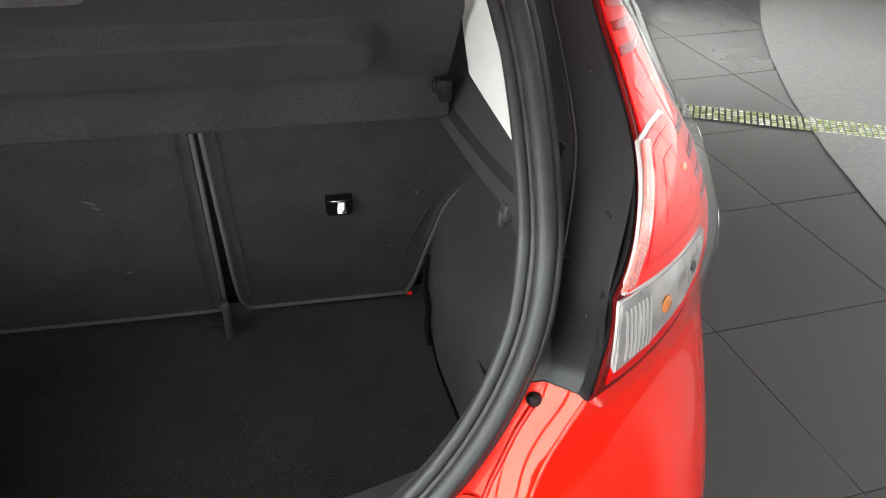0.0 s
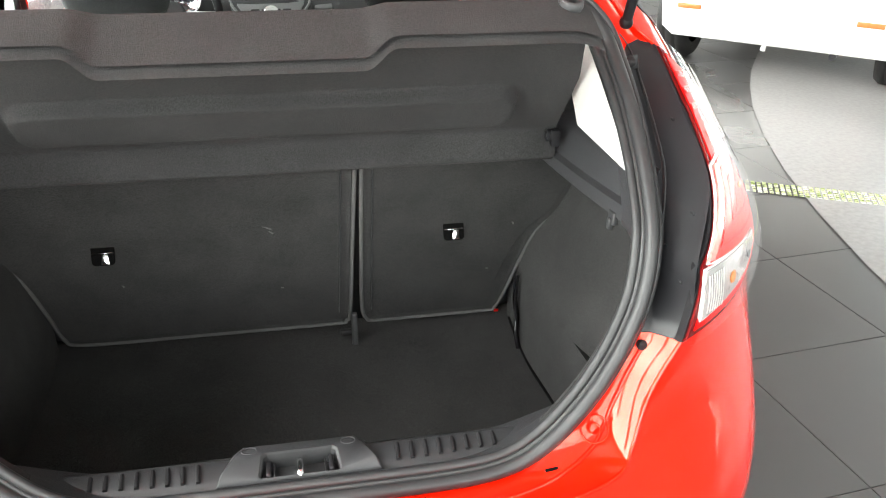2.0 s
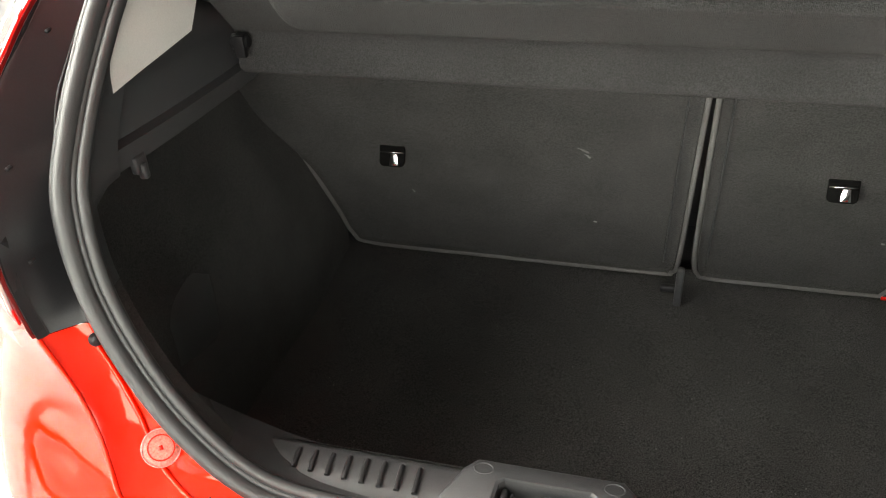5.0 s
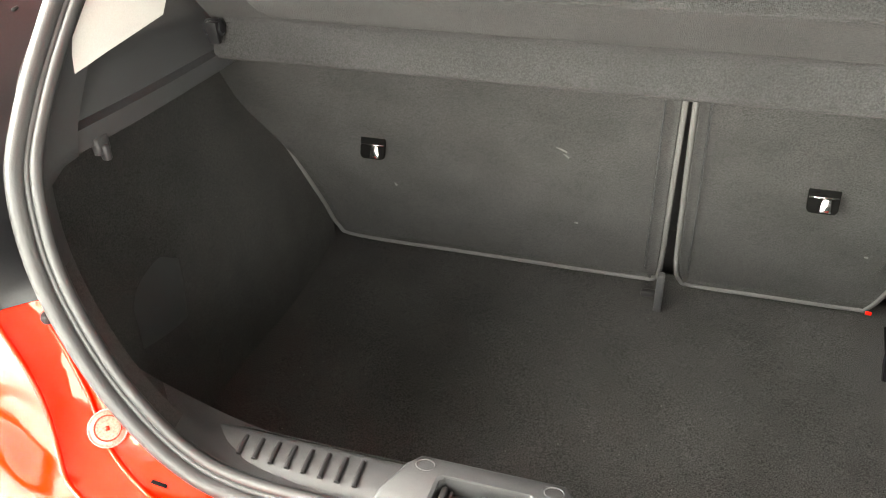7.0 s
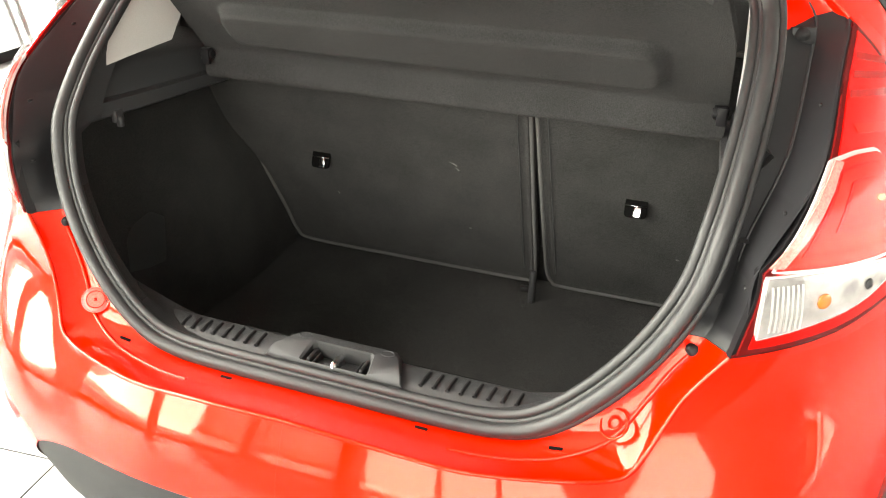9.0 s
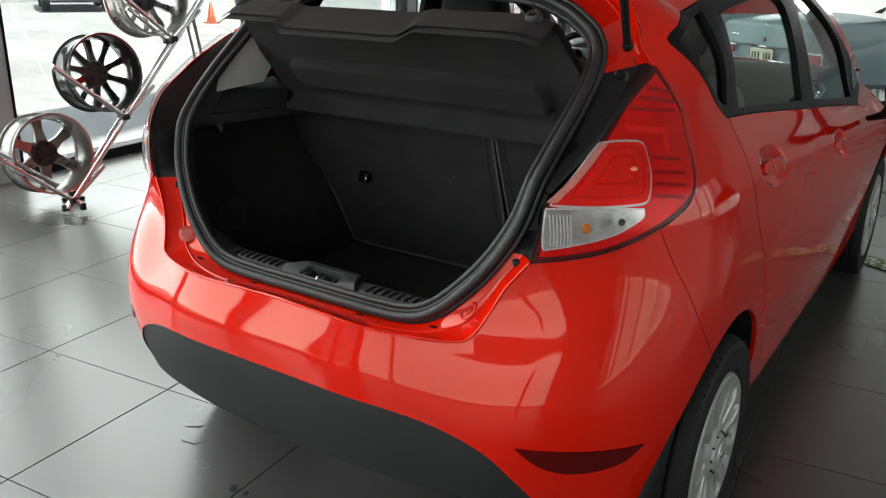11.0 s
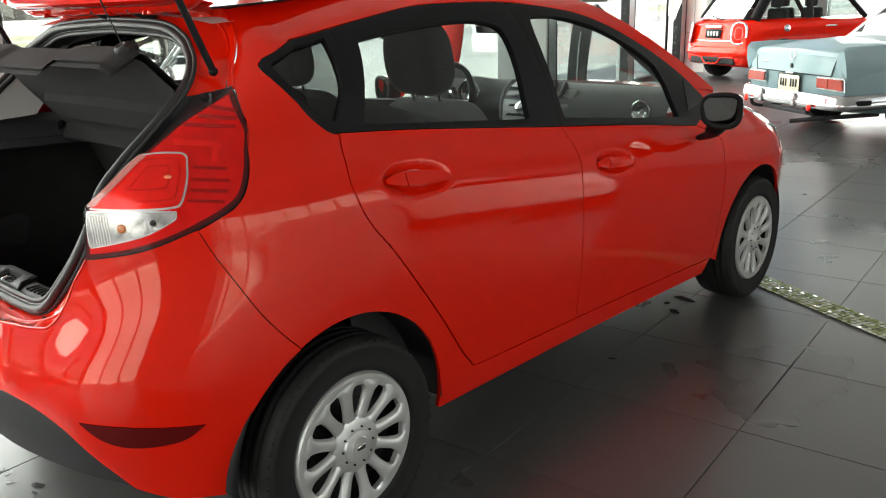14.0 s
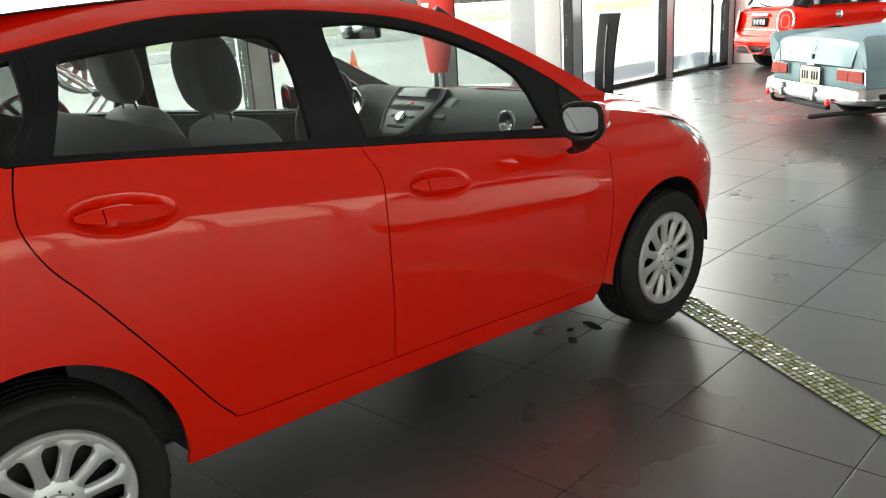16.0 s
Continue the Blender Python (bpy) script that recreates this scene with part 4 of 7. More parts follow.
def flange_rows(i):
    a, b = pushed(0.014, 0.006, i), edge_at(match(loop_run[i]))
    z = LOOP[i].z
    rise = min(1.0, max(0.0, (z - 0.880) / 0.04))
    deep = 0.022 + 0.036 * rise * rise * (3 - 2 * rise) - 0.020 * min(1.0, max(0.0, (z - 1.10) / 0.12))
    ways = ((0.0, 0.0), (0.05, 0.45 * deep), (0.47, deep), (0.52, deep), (0.93, 0.010), (0.97, 0.002), (1.0, 0.0))
    low = min(1.0, max(0.0, (0.80 - z) / 0.08))
    return [a.lerp(b, t) + Vector((0, d * (1 - 0.7 * low), -0.45 * d * low)) for t, d in ways]


rows = [flange_rows(i) for i in idx]
cut_low = next(i for i in idx if LOOP[i].z > 0.874)
cut_high = next(i for i in idx if LOOP[i].z > 1.172)
cut_top = next(i for i in idx if LOOP[i].z > 1.262)
for side in (1, -1):
    for name, i0, i1, mat, label in (("lower_flange", 0, cut_low, RED, "red painted boot sill flange"), ("lamp_flange", cut_low, cut_top, FLANGE, "black plastic flange beside the lamp"), ("upper_flange", cut_high - 6, len(idx) - 1, RED, "red painted upper boot frame")):
        bm = grid_mesh([[(side * p.x, p.y + (0.002 if mat is FLANGE else 0), p.z) for p in row] for row in rows[i0:i1 + 1]], flip=side > 0)
        if name != "lower_flange":
            # the black plastic ends along a line that rises towards the lamp's tip
            bmesh.ops.bisect_plane(bm, geom=bm.verts[:] + bm.edges[:] + bm.faces[:], plane_co=(side * 0.547, 0, 1.199), plane_no=(-side * 0.026, 0, 0.077), clear_outer=mat is FLANGE, clear_inner=mat is RED)
        bmesh.ops.recalc_face_normals(bm, faces=bm.faces)
        part(name, sharp(bm, 24) if mat is FLANGE else bm, mat, car, label)
    # Highlight of the crease, painted as a thin bead of lighter grey.
    crease = [rows[i][3] for i in range(cut_low + 8, cut_high + 6)]
    part("flange_crease", tube([(side * p.x, p.y, p.z) for p in crease], 0.0017, 6), GREYP, car, "paler bead along the flange crease, for its highlight")
    # small studs in the black plastic channel
    for k in range(3):
        i = cut_low + 7 + round((cut_high - cut_low - 12) * k / 2)
        p = rows[i][3].lerp(rows[i][4], 0.75 + 0.1 * math.sin(k * 2.3))
        bm = lathe([(0.0, -0.002), (0.0018, -0.002), (0.0024, 0.0), (0.0024, 0.006)], 10, "Y")
        bmesh.ops.translate(bm, vec=(side * p.x, p.y, p.z), verts=bm.verts)
        part("flange_stud", bm, BLACK, car, "small dark stud")
    for col, r in ((3, 0.0045), (4, 0.0030)):
        line = [rows[i][col] for i in range(cut_high + 14, len(idx) - 3, 2)]
        if side > 0 or col == 3:
            part("upper_fold", tube([(side * p.x, p.y - 0.001, p.z) for p in line], r, 8), RED, car, "pressed red fold of the boot frame")
    fold_line = [rows[i][3] for i in range(6, cut_low - 1)]
    part("flange_fold", tube([(side * p.x, p.y - 0.001, p.z + 0.001) for p in fold_line], 0.0030, 8), RED, car, "pressed red fold")
    # rim of the bumper under the tailgate, slots, bolts and stickers
    for x, y, z, tilt in ((0.162, -0.5505, 0.6792, 0.0), (0.354, -0.545, 0.6995, -8)):
        part("drain_slot", box((0.019, 0.004, 0.003), (0, 0, 0), 0.0008, pose(side * x, y, z, 9, side * tilt, 0)), PIT, car)
    upper = (0.567, -0.180, 1.1925)
    bm = box((0.034, 0.006, 0.022), (0, 0, 0), 0.002, Matrix.Translation((side * 0.567, -0.176, 1.191)) @ Vector((side * 0.35, -0.9, 0.2)).to_track_quat("-Y", "Z").to_matrix().to_4x4())
    part("bolt_plate", bm, FLANGE, car, "small black plate under the bolt")
    for c, r, facing in (((0.502, -0.4755, 0.851), 0.0078, (-0.5, -0.6, 0.6)), (upper, 0.0095, (0.35, -0.9, 0.2))):
        bm = lathe([(0.0, -0.010), (0.45 * r, -0.010), (0.5 * r, -0.006), (0.9 * r, -0.005), (r, 0.0), (1.3 * r, 0.004)], 16, "Y")
        bmesh.ops.transform(bm, matrix=Matrix.Translation((side * c[0], c[1], c[2])) @ Vector((side * facing[0], facing[1], facing[2])).to_track_quat("-Y", "Z").to_matrix().to_4x4(), verts=bm.verts)
        part("flange_bolt", bm, BLACK, car, "dark bolt in the boot flange")
    m = Matrix.Translation((side * 0.424, -0.5215, 0.7435)) @ Vector((-0.45 * side, -0.55, 0.70)).to_track_quat("Z", "Y").to_matrix().to_4x4()
    if side < 0:
        bm = lathe([(0.0, 0.0026), (0.011, 0.0026), (0.0215, 0.0022), (0.022, 0.0)], 28, "Z")
        bmesh.ops.transform(bm, matrix=m, verts=bm.verts)
        part("round_sticker", bm, PALESTICK, car, "round pale sticker with a ring of small print")
        for r0, r1, mat in ((0.0135, 0.0150, LENSBRIGHT), (0.0205, 0.0215, PINK)):
            bm = lathe([(r0, 0.0026), (r0, 0.0031), (r1, 0.0031), (r1, 0.0024)], 28, "Z")
            bmesh.ops.transform(bm, matrix=m, verts=bm.verts)
            part("printed_ring", bm, mat, car)
        part("sticker_mark", box((0.004, 0.005, 0.0008), (0, 0, 0.0031), 0, m), LENSBRIGHT, car)
    else:
        for r0, r1 in ((0.019, 0.0215), (0.007, 0.009)):
            bm = lathe([(r0, 0.0), (r0, 0.003), (r1, 0.003), (r1, 0.0)], 28, "Z")
            bmesh.ops.transform(bm, matrix=m, verts=bm.verts)
            part("pressed_ring", bm, RED, car)

fold = smooth_line([tuple(body(*q)) for q in BUMPER_TOP], 5)
for side in (1, -1):
    part("bumper_edge", tube([(side * p.x, p.y + 0.001, p.z + 0.001) for p in fold], 0.0032, 8), RED, car, "red rolled bumper edge")

fold = smooth_line([tuple(body(*q)) for q in (LAMP[0], (-0.47, 1.25), (-0.43, 1.33), RAIL_TOP[0])], 5)
for side in (1, -1):
    part("side_panel_edge", tube([(side * p.x, p.y + 0.001, p.z) for p in fold], 0.004, 8), RED, car, "red rolled panel edge")

# inner trim: from the seal into the boot
FLOOR_Z = 0.50


def wall_x(y, z):
    lean = Curve([(0.45, 0.0), (0.62, 0.004), (0.70, 0.012), (0.76, 0.03), (0.82, 0.068), (0.88, 0.09), (0.97, 0.10)])(z)
    arch_in = 0.012 * math.exp(-((y - 0.02) / 0.12) ** 2)
    return 0.500 + lean - arch_in + 0.012 * max(0.0, -y - 0.1)


def inner_target(p):
    """Where the trim that starts at a seal point tucks behind the boot wall or meets the roof lining."""
    low = Vector((p.x * 1.03, -0.442, p.z + 0.002))
    if p.z < 0.985:
        y = p.y + 0.11
        t = min(1.0, max(0.0, (p.z - 0.70) / 0.11))
        t = t * t * (3 - 2 * t)
        return low.lerp(Vector((wall_x(y, p.z) + 0.012, y, p.z - 0.012)), t)
    return Vector((p.x - 0.008, p.y + 0.085, p.z - (0.01 if p.z > 1.3 else 0)))


rows = []
for i in idx:
    a, b = pushed(-0.010, 0.010, i), inner_target(LOOP[i])
    rows.append([a, a + Vector((0.004, 0.03, 0.0)) if LOOP[i].z < 0.985 else a.lerp(b, 0.3), a.lerp(b, 0.6) + Vector((0, 0.004, 0)), b])
first_up = next(i for i in idx if LOOP[i].z > 0.735)
mid_up = next(i for i in idx if LOOP[i].z > 0.90)
for side in (1, -1):
    for name, i0, i1, mat, label in (("opening_trim", 0, first_up, GREYP, "grey plastic trim under the seal"), ("opening_trim", first_up, mid_up, FELT, "dark felt trim beside the opening"), ("opening_trim", mid_up, len(idx) - 1, GREYP, "grey plastic trim beside the opening")):
        bm = grid_mesh([[(side * p.x, p.y, p.z) for p in row] for row in rows[i0:i1 + 1]])
        bmesh.ops.recalc_face_normals(bm, faces=bm.faces)
        part(name, bm, mat, car, label)
    # felt-covered side wall with the wheel house behind it
    ys = [-0.41 + 0.03 * k for k in range(22)]
    wall = []
    for y in ys:
        z_top = 0.99
        row = []
        for k in range(17):
            z = FLOOR_Z - 0.03 + (z_top - FLOOR_Z + 0.03) * k / 16
            x = wall_x(y, z)
            row.append((side * x, y, z))
        wall.append(row)
    bm = grid_mesh(wall)
    bmesh.ops.recalc_face_normals(bm, faces=bm.faces)
    part("boot_side_trim", bm, FELT, car, "dark felt boot side trim")
    # near-black triangle just off the felt, low on the right wall
    if side > 0:
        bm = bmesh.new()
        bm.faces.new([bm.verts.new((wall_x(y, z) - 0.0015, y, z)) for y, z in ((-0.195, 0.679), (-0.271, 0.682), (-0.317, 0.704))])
        part("felt_slit", bm, PIT, car, "near-black triangle on the felt", False)
    else:
        # Shade on the left felt, put in as a dark sheet; the wall stays whole.
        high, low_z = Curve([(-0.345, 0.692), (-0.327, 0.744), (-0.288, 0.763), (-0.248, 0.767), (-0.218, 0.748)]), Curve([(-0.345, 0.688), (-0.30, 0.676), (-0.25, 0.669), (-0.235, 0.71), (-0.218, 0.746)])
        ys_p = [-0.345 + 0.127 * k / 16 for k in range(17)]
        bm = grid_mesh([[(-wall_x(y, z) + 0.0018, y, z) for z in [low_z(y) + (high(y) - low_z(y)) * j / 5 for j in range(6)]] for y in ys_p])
        bmesh.ops.recalc_face_normals(bm, faces=bm.faces)
        part("felt_pocket", bm, DASH, car, "dark sheet on the felt, standing for shade")
    # hard plastic support for the parcel shelf
    prof = [(0.0, 0.0), (0.006, 0.012), (0.03, 0.016), (0.034, 0.004), (0.075, 0.0), (0.09, -0.012)]
    rows_s = []
    for k in range(13):
        t = k / 12
        y = -0.425 + 0.44 * t
        low = 0.985 - 0.012 * t
        row = [(side * (wall_x(y, low) + 0.01), y, low + 0.004)]
        for h, inn in prof:
            z = low + h * (1.0 - 0.10 * t)
            row.append((side * (0.513 - 0.026 * t - inn + 0.02 * (1 - t) ** 3 + 0.012 * h / 0.09), y + (z - low) * 0.8 * (1 - t), z))
        row.append((side * (0.525 + 0.095 * t), y + 0.10 * (1 - t), low + 0.10))
        rows_s.append(row)
    rows_s.append([(side * 0.56, p[1] + 0.004, p[2]) for p in rows_s[-1]])
    bm = grid_mesh(rows_s)
    bmesh.ops.recalc_face_normals(bm, faces=bm.faces)
    sharp(bm, 40)
    part("shelf_support", bm, GREYP, car, "grey plastic parcel shelf support")
    # hook under it
    bm = box((0.010, 0.022, 0.022), (side * 0.507, -0.315, 0.984), 0.003)
    box((0.010, 0.010, 0.020), (side * 0.503, -0.315, 0.974), 0.003, bm=bm)
    part("bag_hook", bm, GREYP, car, "grey plastic bag hook")
    # pale pillar trim above
    bm = grid_mesh([[(side * (x - (0.006 if side > 0 else 0.0)), y, z) for x, y, z in row] for row in (((0.515, -0.352, 1.068), (0.508, -0.26, 1.076), (0.503, -0.15, 1.082)), ((0.515, -0.29, 1.115), (0.507, -0.21, 1.12), (0.502, -0.115, 1.124)), ((0.508, -0.225, 1.175), (0.503, -0.16, 1.175), (0.499, -0.10, 1.175)), ((0.497, -0.135, 1.25), (0.495, -0.11, 1.25), (0.492, -0.06, 1.25)), ((0.475, -0.07, 1.315), (0.474, -0.04, 1.315), (0.472, 0.0, 1.315)))])
    bmesh.ops.recalc_face_normals(bm, faces=bm.faces)
    bmesh.ops.subdivide_edges(bm, edges=bm.edges[:], cuts=2, use_grid_fill=True, smooth=0.3)
    part("pillar_trim", bm, PILLAR, car, "pale pillar trim panel")
    # shelf hinge and seat hinge
    bm = lathe([(0.0, -0.012), (0.006, -0.012), (0.007, -0.010), (0.011, -0.009), (0.012, 0.010), (0.007, 0.014), (0.0, 0.014)], 18, "X")
    box((0.016, 0.010, 0.030), (0.004, -0.008, -0.004), 0.003, bm=bm)
    bmesh.ops.translate(bm, vec=(side * 0.474, -0.090, 1.046), verts=bm.verts)
    part("shelf_pivot", sharp(bm), SATIN, car, "black shelf pivot")
    bm = tube(smooth_line([(side * 0.488, 0.11, 0.66), (side * 0.482, 0.10, 0.61), (side * 0.486, 0.09, 0.57), (side * 0.482, 0.075, 0.535), (side * 0.485, 0.06, 0.505)], 4), 0.008, 10, flat=0.6)
    if side > 0:
        part("seat_hinge", bm, BLACKGLOSS, car, "glossy black seat hinge")

# floor carpet and rear inner wall, with a dark gap along the side trim
for side in (1,):
    part("carpet_gap", tube(smooth_line([(side * (wall_x(y, 0.51) - 0.001), y, 0.505) for y in (-0.40, -0.28, -0.15, -0.02, 0.08, 0.19)], 4), 0.0035, 8), PIT, car, "dark gap beside the carpet")
fl = []
for k in range(21):
    y = -0.44 + 0.70 * k / 20
    fl.append([(0.515 * (j / 10), y, FLOOR_Z + 0.003 * math.sin(9 * y + j * 0.7) * (abs(j) < 9)) for j in range(-10, 11)])
part("boot_floor", grid_mesh(fl, flip=True), CARPET, car, "black carpet boot floor")
part("rear_inner_wall", grid_mesh([[(x, y, z) for x in (-0.52, -0.3, 0.0, 0.3, 0.52)] for y, z in ((-0.449, 0.708), (-0.446, 0.69), (-0.446, 0.6), (-0.45, 0.48))], flip=False), CARPET, car, "dark carpet behind the sill")

# sill plate with ribs and the striker housing
plate_prof = [(-0.512, 0.700), (-0.505, 0.708), (-0.49, 0.712), (-0.462, 0.713), (-0.455, 0.711), (-0.449, 0.703), (-0.447, 0.66)]
for side in (1, -1):
    rows = []
    for k in range(21):
        x = 0.088 + 0.257 * k / 20
        bend = 0.05 * (x / 0.37) ** 3
        rows.append([(side * x * (1.0 if j < 3 else 0.985), y + bend * (0.55, 0.5, 0.4, 0.05, 0, 0, 0)[j], z + bend * 0.06) for j, (y, z) in enumerate(plate_prof)])
    part("sill_plate", grid_mesh(rows, flip=side < 0), GREYP, car, "ribbed grey plastic sill plate")
for side in (1, -1):
    for k in range(8):
        x = 0.139 + 0.0205 * k
        bend = 0.05 * (x / 0.37) ** 3 * 0.55
        bm = tube([(side * x, -0.500 + bend * 0.7, 0.7118), (side * (x + 0.001), -0.483 + bend * 0.3, 0.7140), (side * (x + 0.002), -0.466, 0.7132)], 0.0032, 8)
        part("sill_rib", bm, BLACK, car)
house = [(-0.117, -0.514), (-0.111, -0.503), (-0.094, -0.462), (-0.080, -0.447), (0.080, -0.447), (0.094, -0.462), (0.111, -0.503), (0.117, -0.514)]
hole = [(-0.052, -0.509), (-0.055, -0.504), (-0.051, -0.474), (-0.045, -0.469), (0.045, -0.469), (0.051, -0.474), (0.055, -0.504), (0.052, -0.509)]
rows = [[(x, y, 0.700) for x, y in house], [(x * 0.985, y * 0.995, 0.720 if y > -0.51 else 0.709) for x, y in house], [(x * 0.95, y + (0.004 if y < -0.49 else -0.004), 0.725 if y > -0.51 else 0.713) for x, y in house], [(x * 1.06, y, 0.726 if y > -0.50 else 0.715) for x, y in hole], [(x, y, 0.722 if y > -0.50 else 0.711) for x, y in hole]]
bm = grid_mesh(rows, closed_v=True)
bmesh.ops.recalc_face_normals(bm, faces=bm.faces)
part("striker_housing", sharp(bm, 40), GREYP, car, "grey plastic striker housing")
bm = grid_mesh([[(x, y, 0.722 if y > -0.50 else 0.711) for x, y in hole], [(x * 0.97, y, 0.660) for x, y in hole]], closed_v=True)
bmesh.ops.recalc_face_normals(bm, faces=bm.faces)
part("striker_recess", sharp(bm, 40), DASH, car, "dark recess round the striker")
part("striker_well", box((0.13, 0.05, 0.004), (0, -0.489, 0.664), 0.001), PIT, car)
part("striker_plate", box((0.074, 0.026, 0.004), (0, -0.489, 0.690), 0.0015), STEEL, car, "dark steel striker plate")
for side in (1, -1):
    part("latch_cheek", box((0.007, 0.030, 0.034), (side * 0.044, -0.488, 0.698), 0.0025, pose(0, 0, 0, 0, 0, 0)), STEEL, car, "dark metal latch cheek")
    part("latch_rib", box((0.003, 0.026, 0.028), (side * 0.036, -0.488, 0.697), 0.001), STEEL, car)
part("striker", tube(smooth_line([(0, -0.506, 0.665), (0, -0.506, 0.707), (0, -0.499, 0.714), (0, -0.484, 0.714), (0, -0.477, 0.707), (0, -0.477, 0.665)], 4), 0.0058, 10), CHROME, car, "bright steel lock striker")
for x in (-0.035, 0.035):
    part("striker_screw", box((0.018, 0.024, 0.03), (x, -0.489, 0.680), 0.004), STEEL, car)
    part("plate_boss", tube([(0.0105 * math.cos(radians(a)), 0.0075 * math.sin(radians(a)), 0.7252) for a in range(0, 360, 20)], 0.0009, 6, closed=True), GREYP, car).location = (x * 2.0, -0.460, 0.0)

# seat backs
def seat_y(z):
    return 0.212 - 0.375 * (z - 0.5)


def seat_back(name, outline, label):
    n = len(outline)
    face = smooth_line([(x, z, 0) for x, z in outline], 5, closed=True)
    bm = bmesh.new()
    rings = []
    for shrink_by, off in ((0.0, 0.03), (0.0, 0.006), (0.006, 0.0), (0.011, 0.003), (0.014, 0.004)):
        ring = []
        for i, p in enumerate(face):
            t = face[(i + 1) % len(face)] - face[i - 1]
            nrm = Vector((-t.y, t.x, 0)).normalized()
            q = p + nrm * shrink_by
            ring.append((q.x, seat_y(q.y) + off, q.y))
        rings.append(ring)
    grid_mesh(rings, bm, closed_v=True)
    middle = bmesh.new()
    middle.faces.new([middle.verts.new(p) for p in rings[-1]])
    for axis, step in ((0, 0.06), (2, 0.06)):
        for k in range(-12, 22):
            at, no = [0, 0, 0], [0, 0, 0]
            at[axis], no[axis] = k * step, 1
            bmesh.ops.bisect_plane(middle, geom=middle.verts[:] + middle.edges[:] + middle.faces[:], dist=1e-6, plane_co=at, plane_no=no)
    bmesh.ops.triangulate(middle, faces=[f for f in middle.faces if len(f.verts) > 4])
    tmp = bpy.data.meshes.new("middle")
    middle.to_mesh(tmp)
    middle.free()
    bm.from_mesh(tmp)
    bpy.data.meshes.remove(tmp)
    bmesh.ops.remove_doubles(bm, verts=bm.verts, dist=1e-5)
    bmesh.ops.recalc_face_normals(bm, faces=bm.faces)
    if sum(f.normal.y * f.calc_area() for f in bm.faces) > 0:
        bmesh.ops.reverse_faces(bm, faces=bm.faces)
    ob = part(name, sharp(bm, 60), FELT, car, label)
    edge = [Vector((p.x, seat_y(p.y) + 0.002, p.y)) for p in face]
    part("piping", tube(edge, 0.0042, 8, closed=True), PIPING, ob, "grey edge piping")
    return ob


seat_back("rear_seat_back", [(-0.44, 0.524), (-0.2, 0.522), (0.090, 0.522), (0.119, 0.53), (0.129, 0.56), (0.133, 0.75), (0.137, 0.95), (0.140, 1.09), (0.10, 1.115), (-0.1, 1.12), (-0.5, 1.12), (-0.60, 1.08), (-0.605, 0.92), (-0.56, 0.80), (-0.515, 0.73), (-0.49, 0.62), (-0.478, 0.55)], "wide dark felt rear seat back, upright")
seat_back("rear_seat_back", [(0.185, 0.522), (0.30, 0.522), (0.44, 0.523), (0.466, 0.532), (0.485, 0.60), (0.502, 0.68), (0.525, 0.76), (0.562, 0.81), (0.60, 0.87), (0.612, 0.94), (0.60, 1.08), (0.5, 1.12), (0.3, 1.12), (0.18, 1.115), (0.152, 1.09), (0.150, 0.9), (0.152, 0.7), (0.155, 0.57), (0.165, 0.532)], "narrow dark felt rear seat back, upright")
for x in (-0.347, 0.342):
    z = 0.782
    m = Matrix.Translation((x, seat_y(z) - 0.003, z)) @ pose(0, 0, 0, 90 - 20.5, 0, 0)
    latch = part("child_seat_latch", prism(rounded(0.043, 0.052, 0.008), 0.0045, m @ Matrix.Translation((0, 0.006, 0)), 0.001), PIT, car, "black latch pocket with a bright clip")
    part("clip", prism([(-0.007, -0.018), (0.009, -0.018), (0.007, 0.002), (-0.005, 0.002)], 0.003, m @ Matrix.Translation((0.003, 0, 0.004)), 0.001), CHROME, latch, "bright metal clip")
    part("clip_bar", prism([(-0.020, 0.002), (0.020, 0.003), (0.020, 0.0055), (-0.020, 0.0045)], 0.003, m @ Matrix.Translation((0, 0, 0.004))), CHROME, latch)
for x0, x1 in ((0.104, 0.112), (0.176, 0.170)):
    part("seam_groove", tube([(x0, seat_y(0.56) - 0.0005, 0.56), (x1, seat_y(1.0) - 0.0005, 1.0)], 0.0012, 6), GREYP, car, "stitched seam in the felt")
emboss = smooth_line([(0.452, seat_y(0.62) - 0.0004, 0.62), (0.470, seat_y(0.70) - 0.0004, 0.70), (0.505, seat_y(0.775) - 0.0004, 0.775), (0.545, seat_y(0.82) - 0.0004, 0.82), (0.572, seat_y(0.89) - 0.0004, 0.89)], 5)
part("embossed_line", tube(emboss, 0.0011, 6), FELT, car, "pressed line in the felt")
for x, z, w, tilt in ((-0.035, 0.82, 0.020, 25), (-0.028, 0.808, 0.012, 40), (-0.015, 0.65, 0.006, 10), (-0.33, 0.69, 0.007, 60), (0.43, 0.66, 0.006, 0), (0.47, 0.79, 0.010, 70)):
    bm = box((w, 0.0012, 0.0028), (0, 0, 0), 0, Matrix.Translation((x, seat_y(z) + 0.0036, z)) @ pose(0, 0, 0, -20.5, tilt, 0))
    part("scuff_mark", bm, PIPING, car, "pale scuff on the felt")
lint = bmesh.new()
rnd = random.Random(7)
for k in range(40):
    box((0.0016, 0.0016, 0.0012), (rnd.uniform(-0.42, 0.42), rnd.uniform(-0.38, 0.12), FLOOR_Z + 0.0042), 0, bm=lint)
tagged(part("carpet_lint", lint, PIPING, car, "pale lint on the carpet", False), kind="stuff")
part("seat_post", box((0.013, 0.014, 0.085), (0.134, 0.150, 0.535), 0.004, pose(0, 0, 0, 0, 0, 0)), GREYP, car, "grey seat lock post")
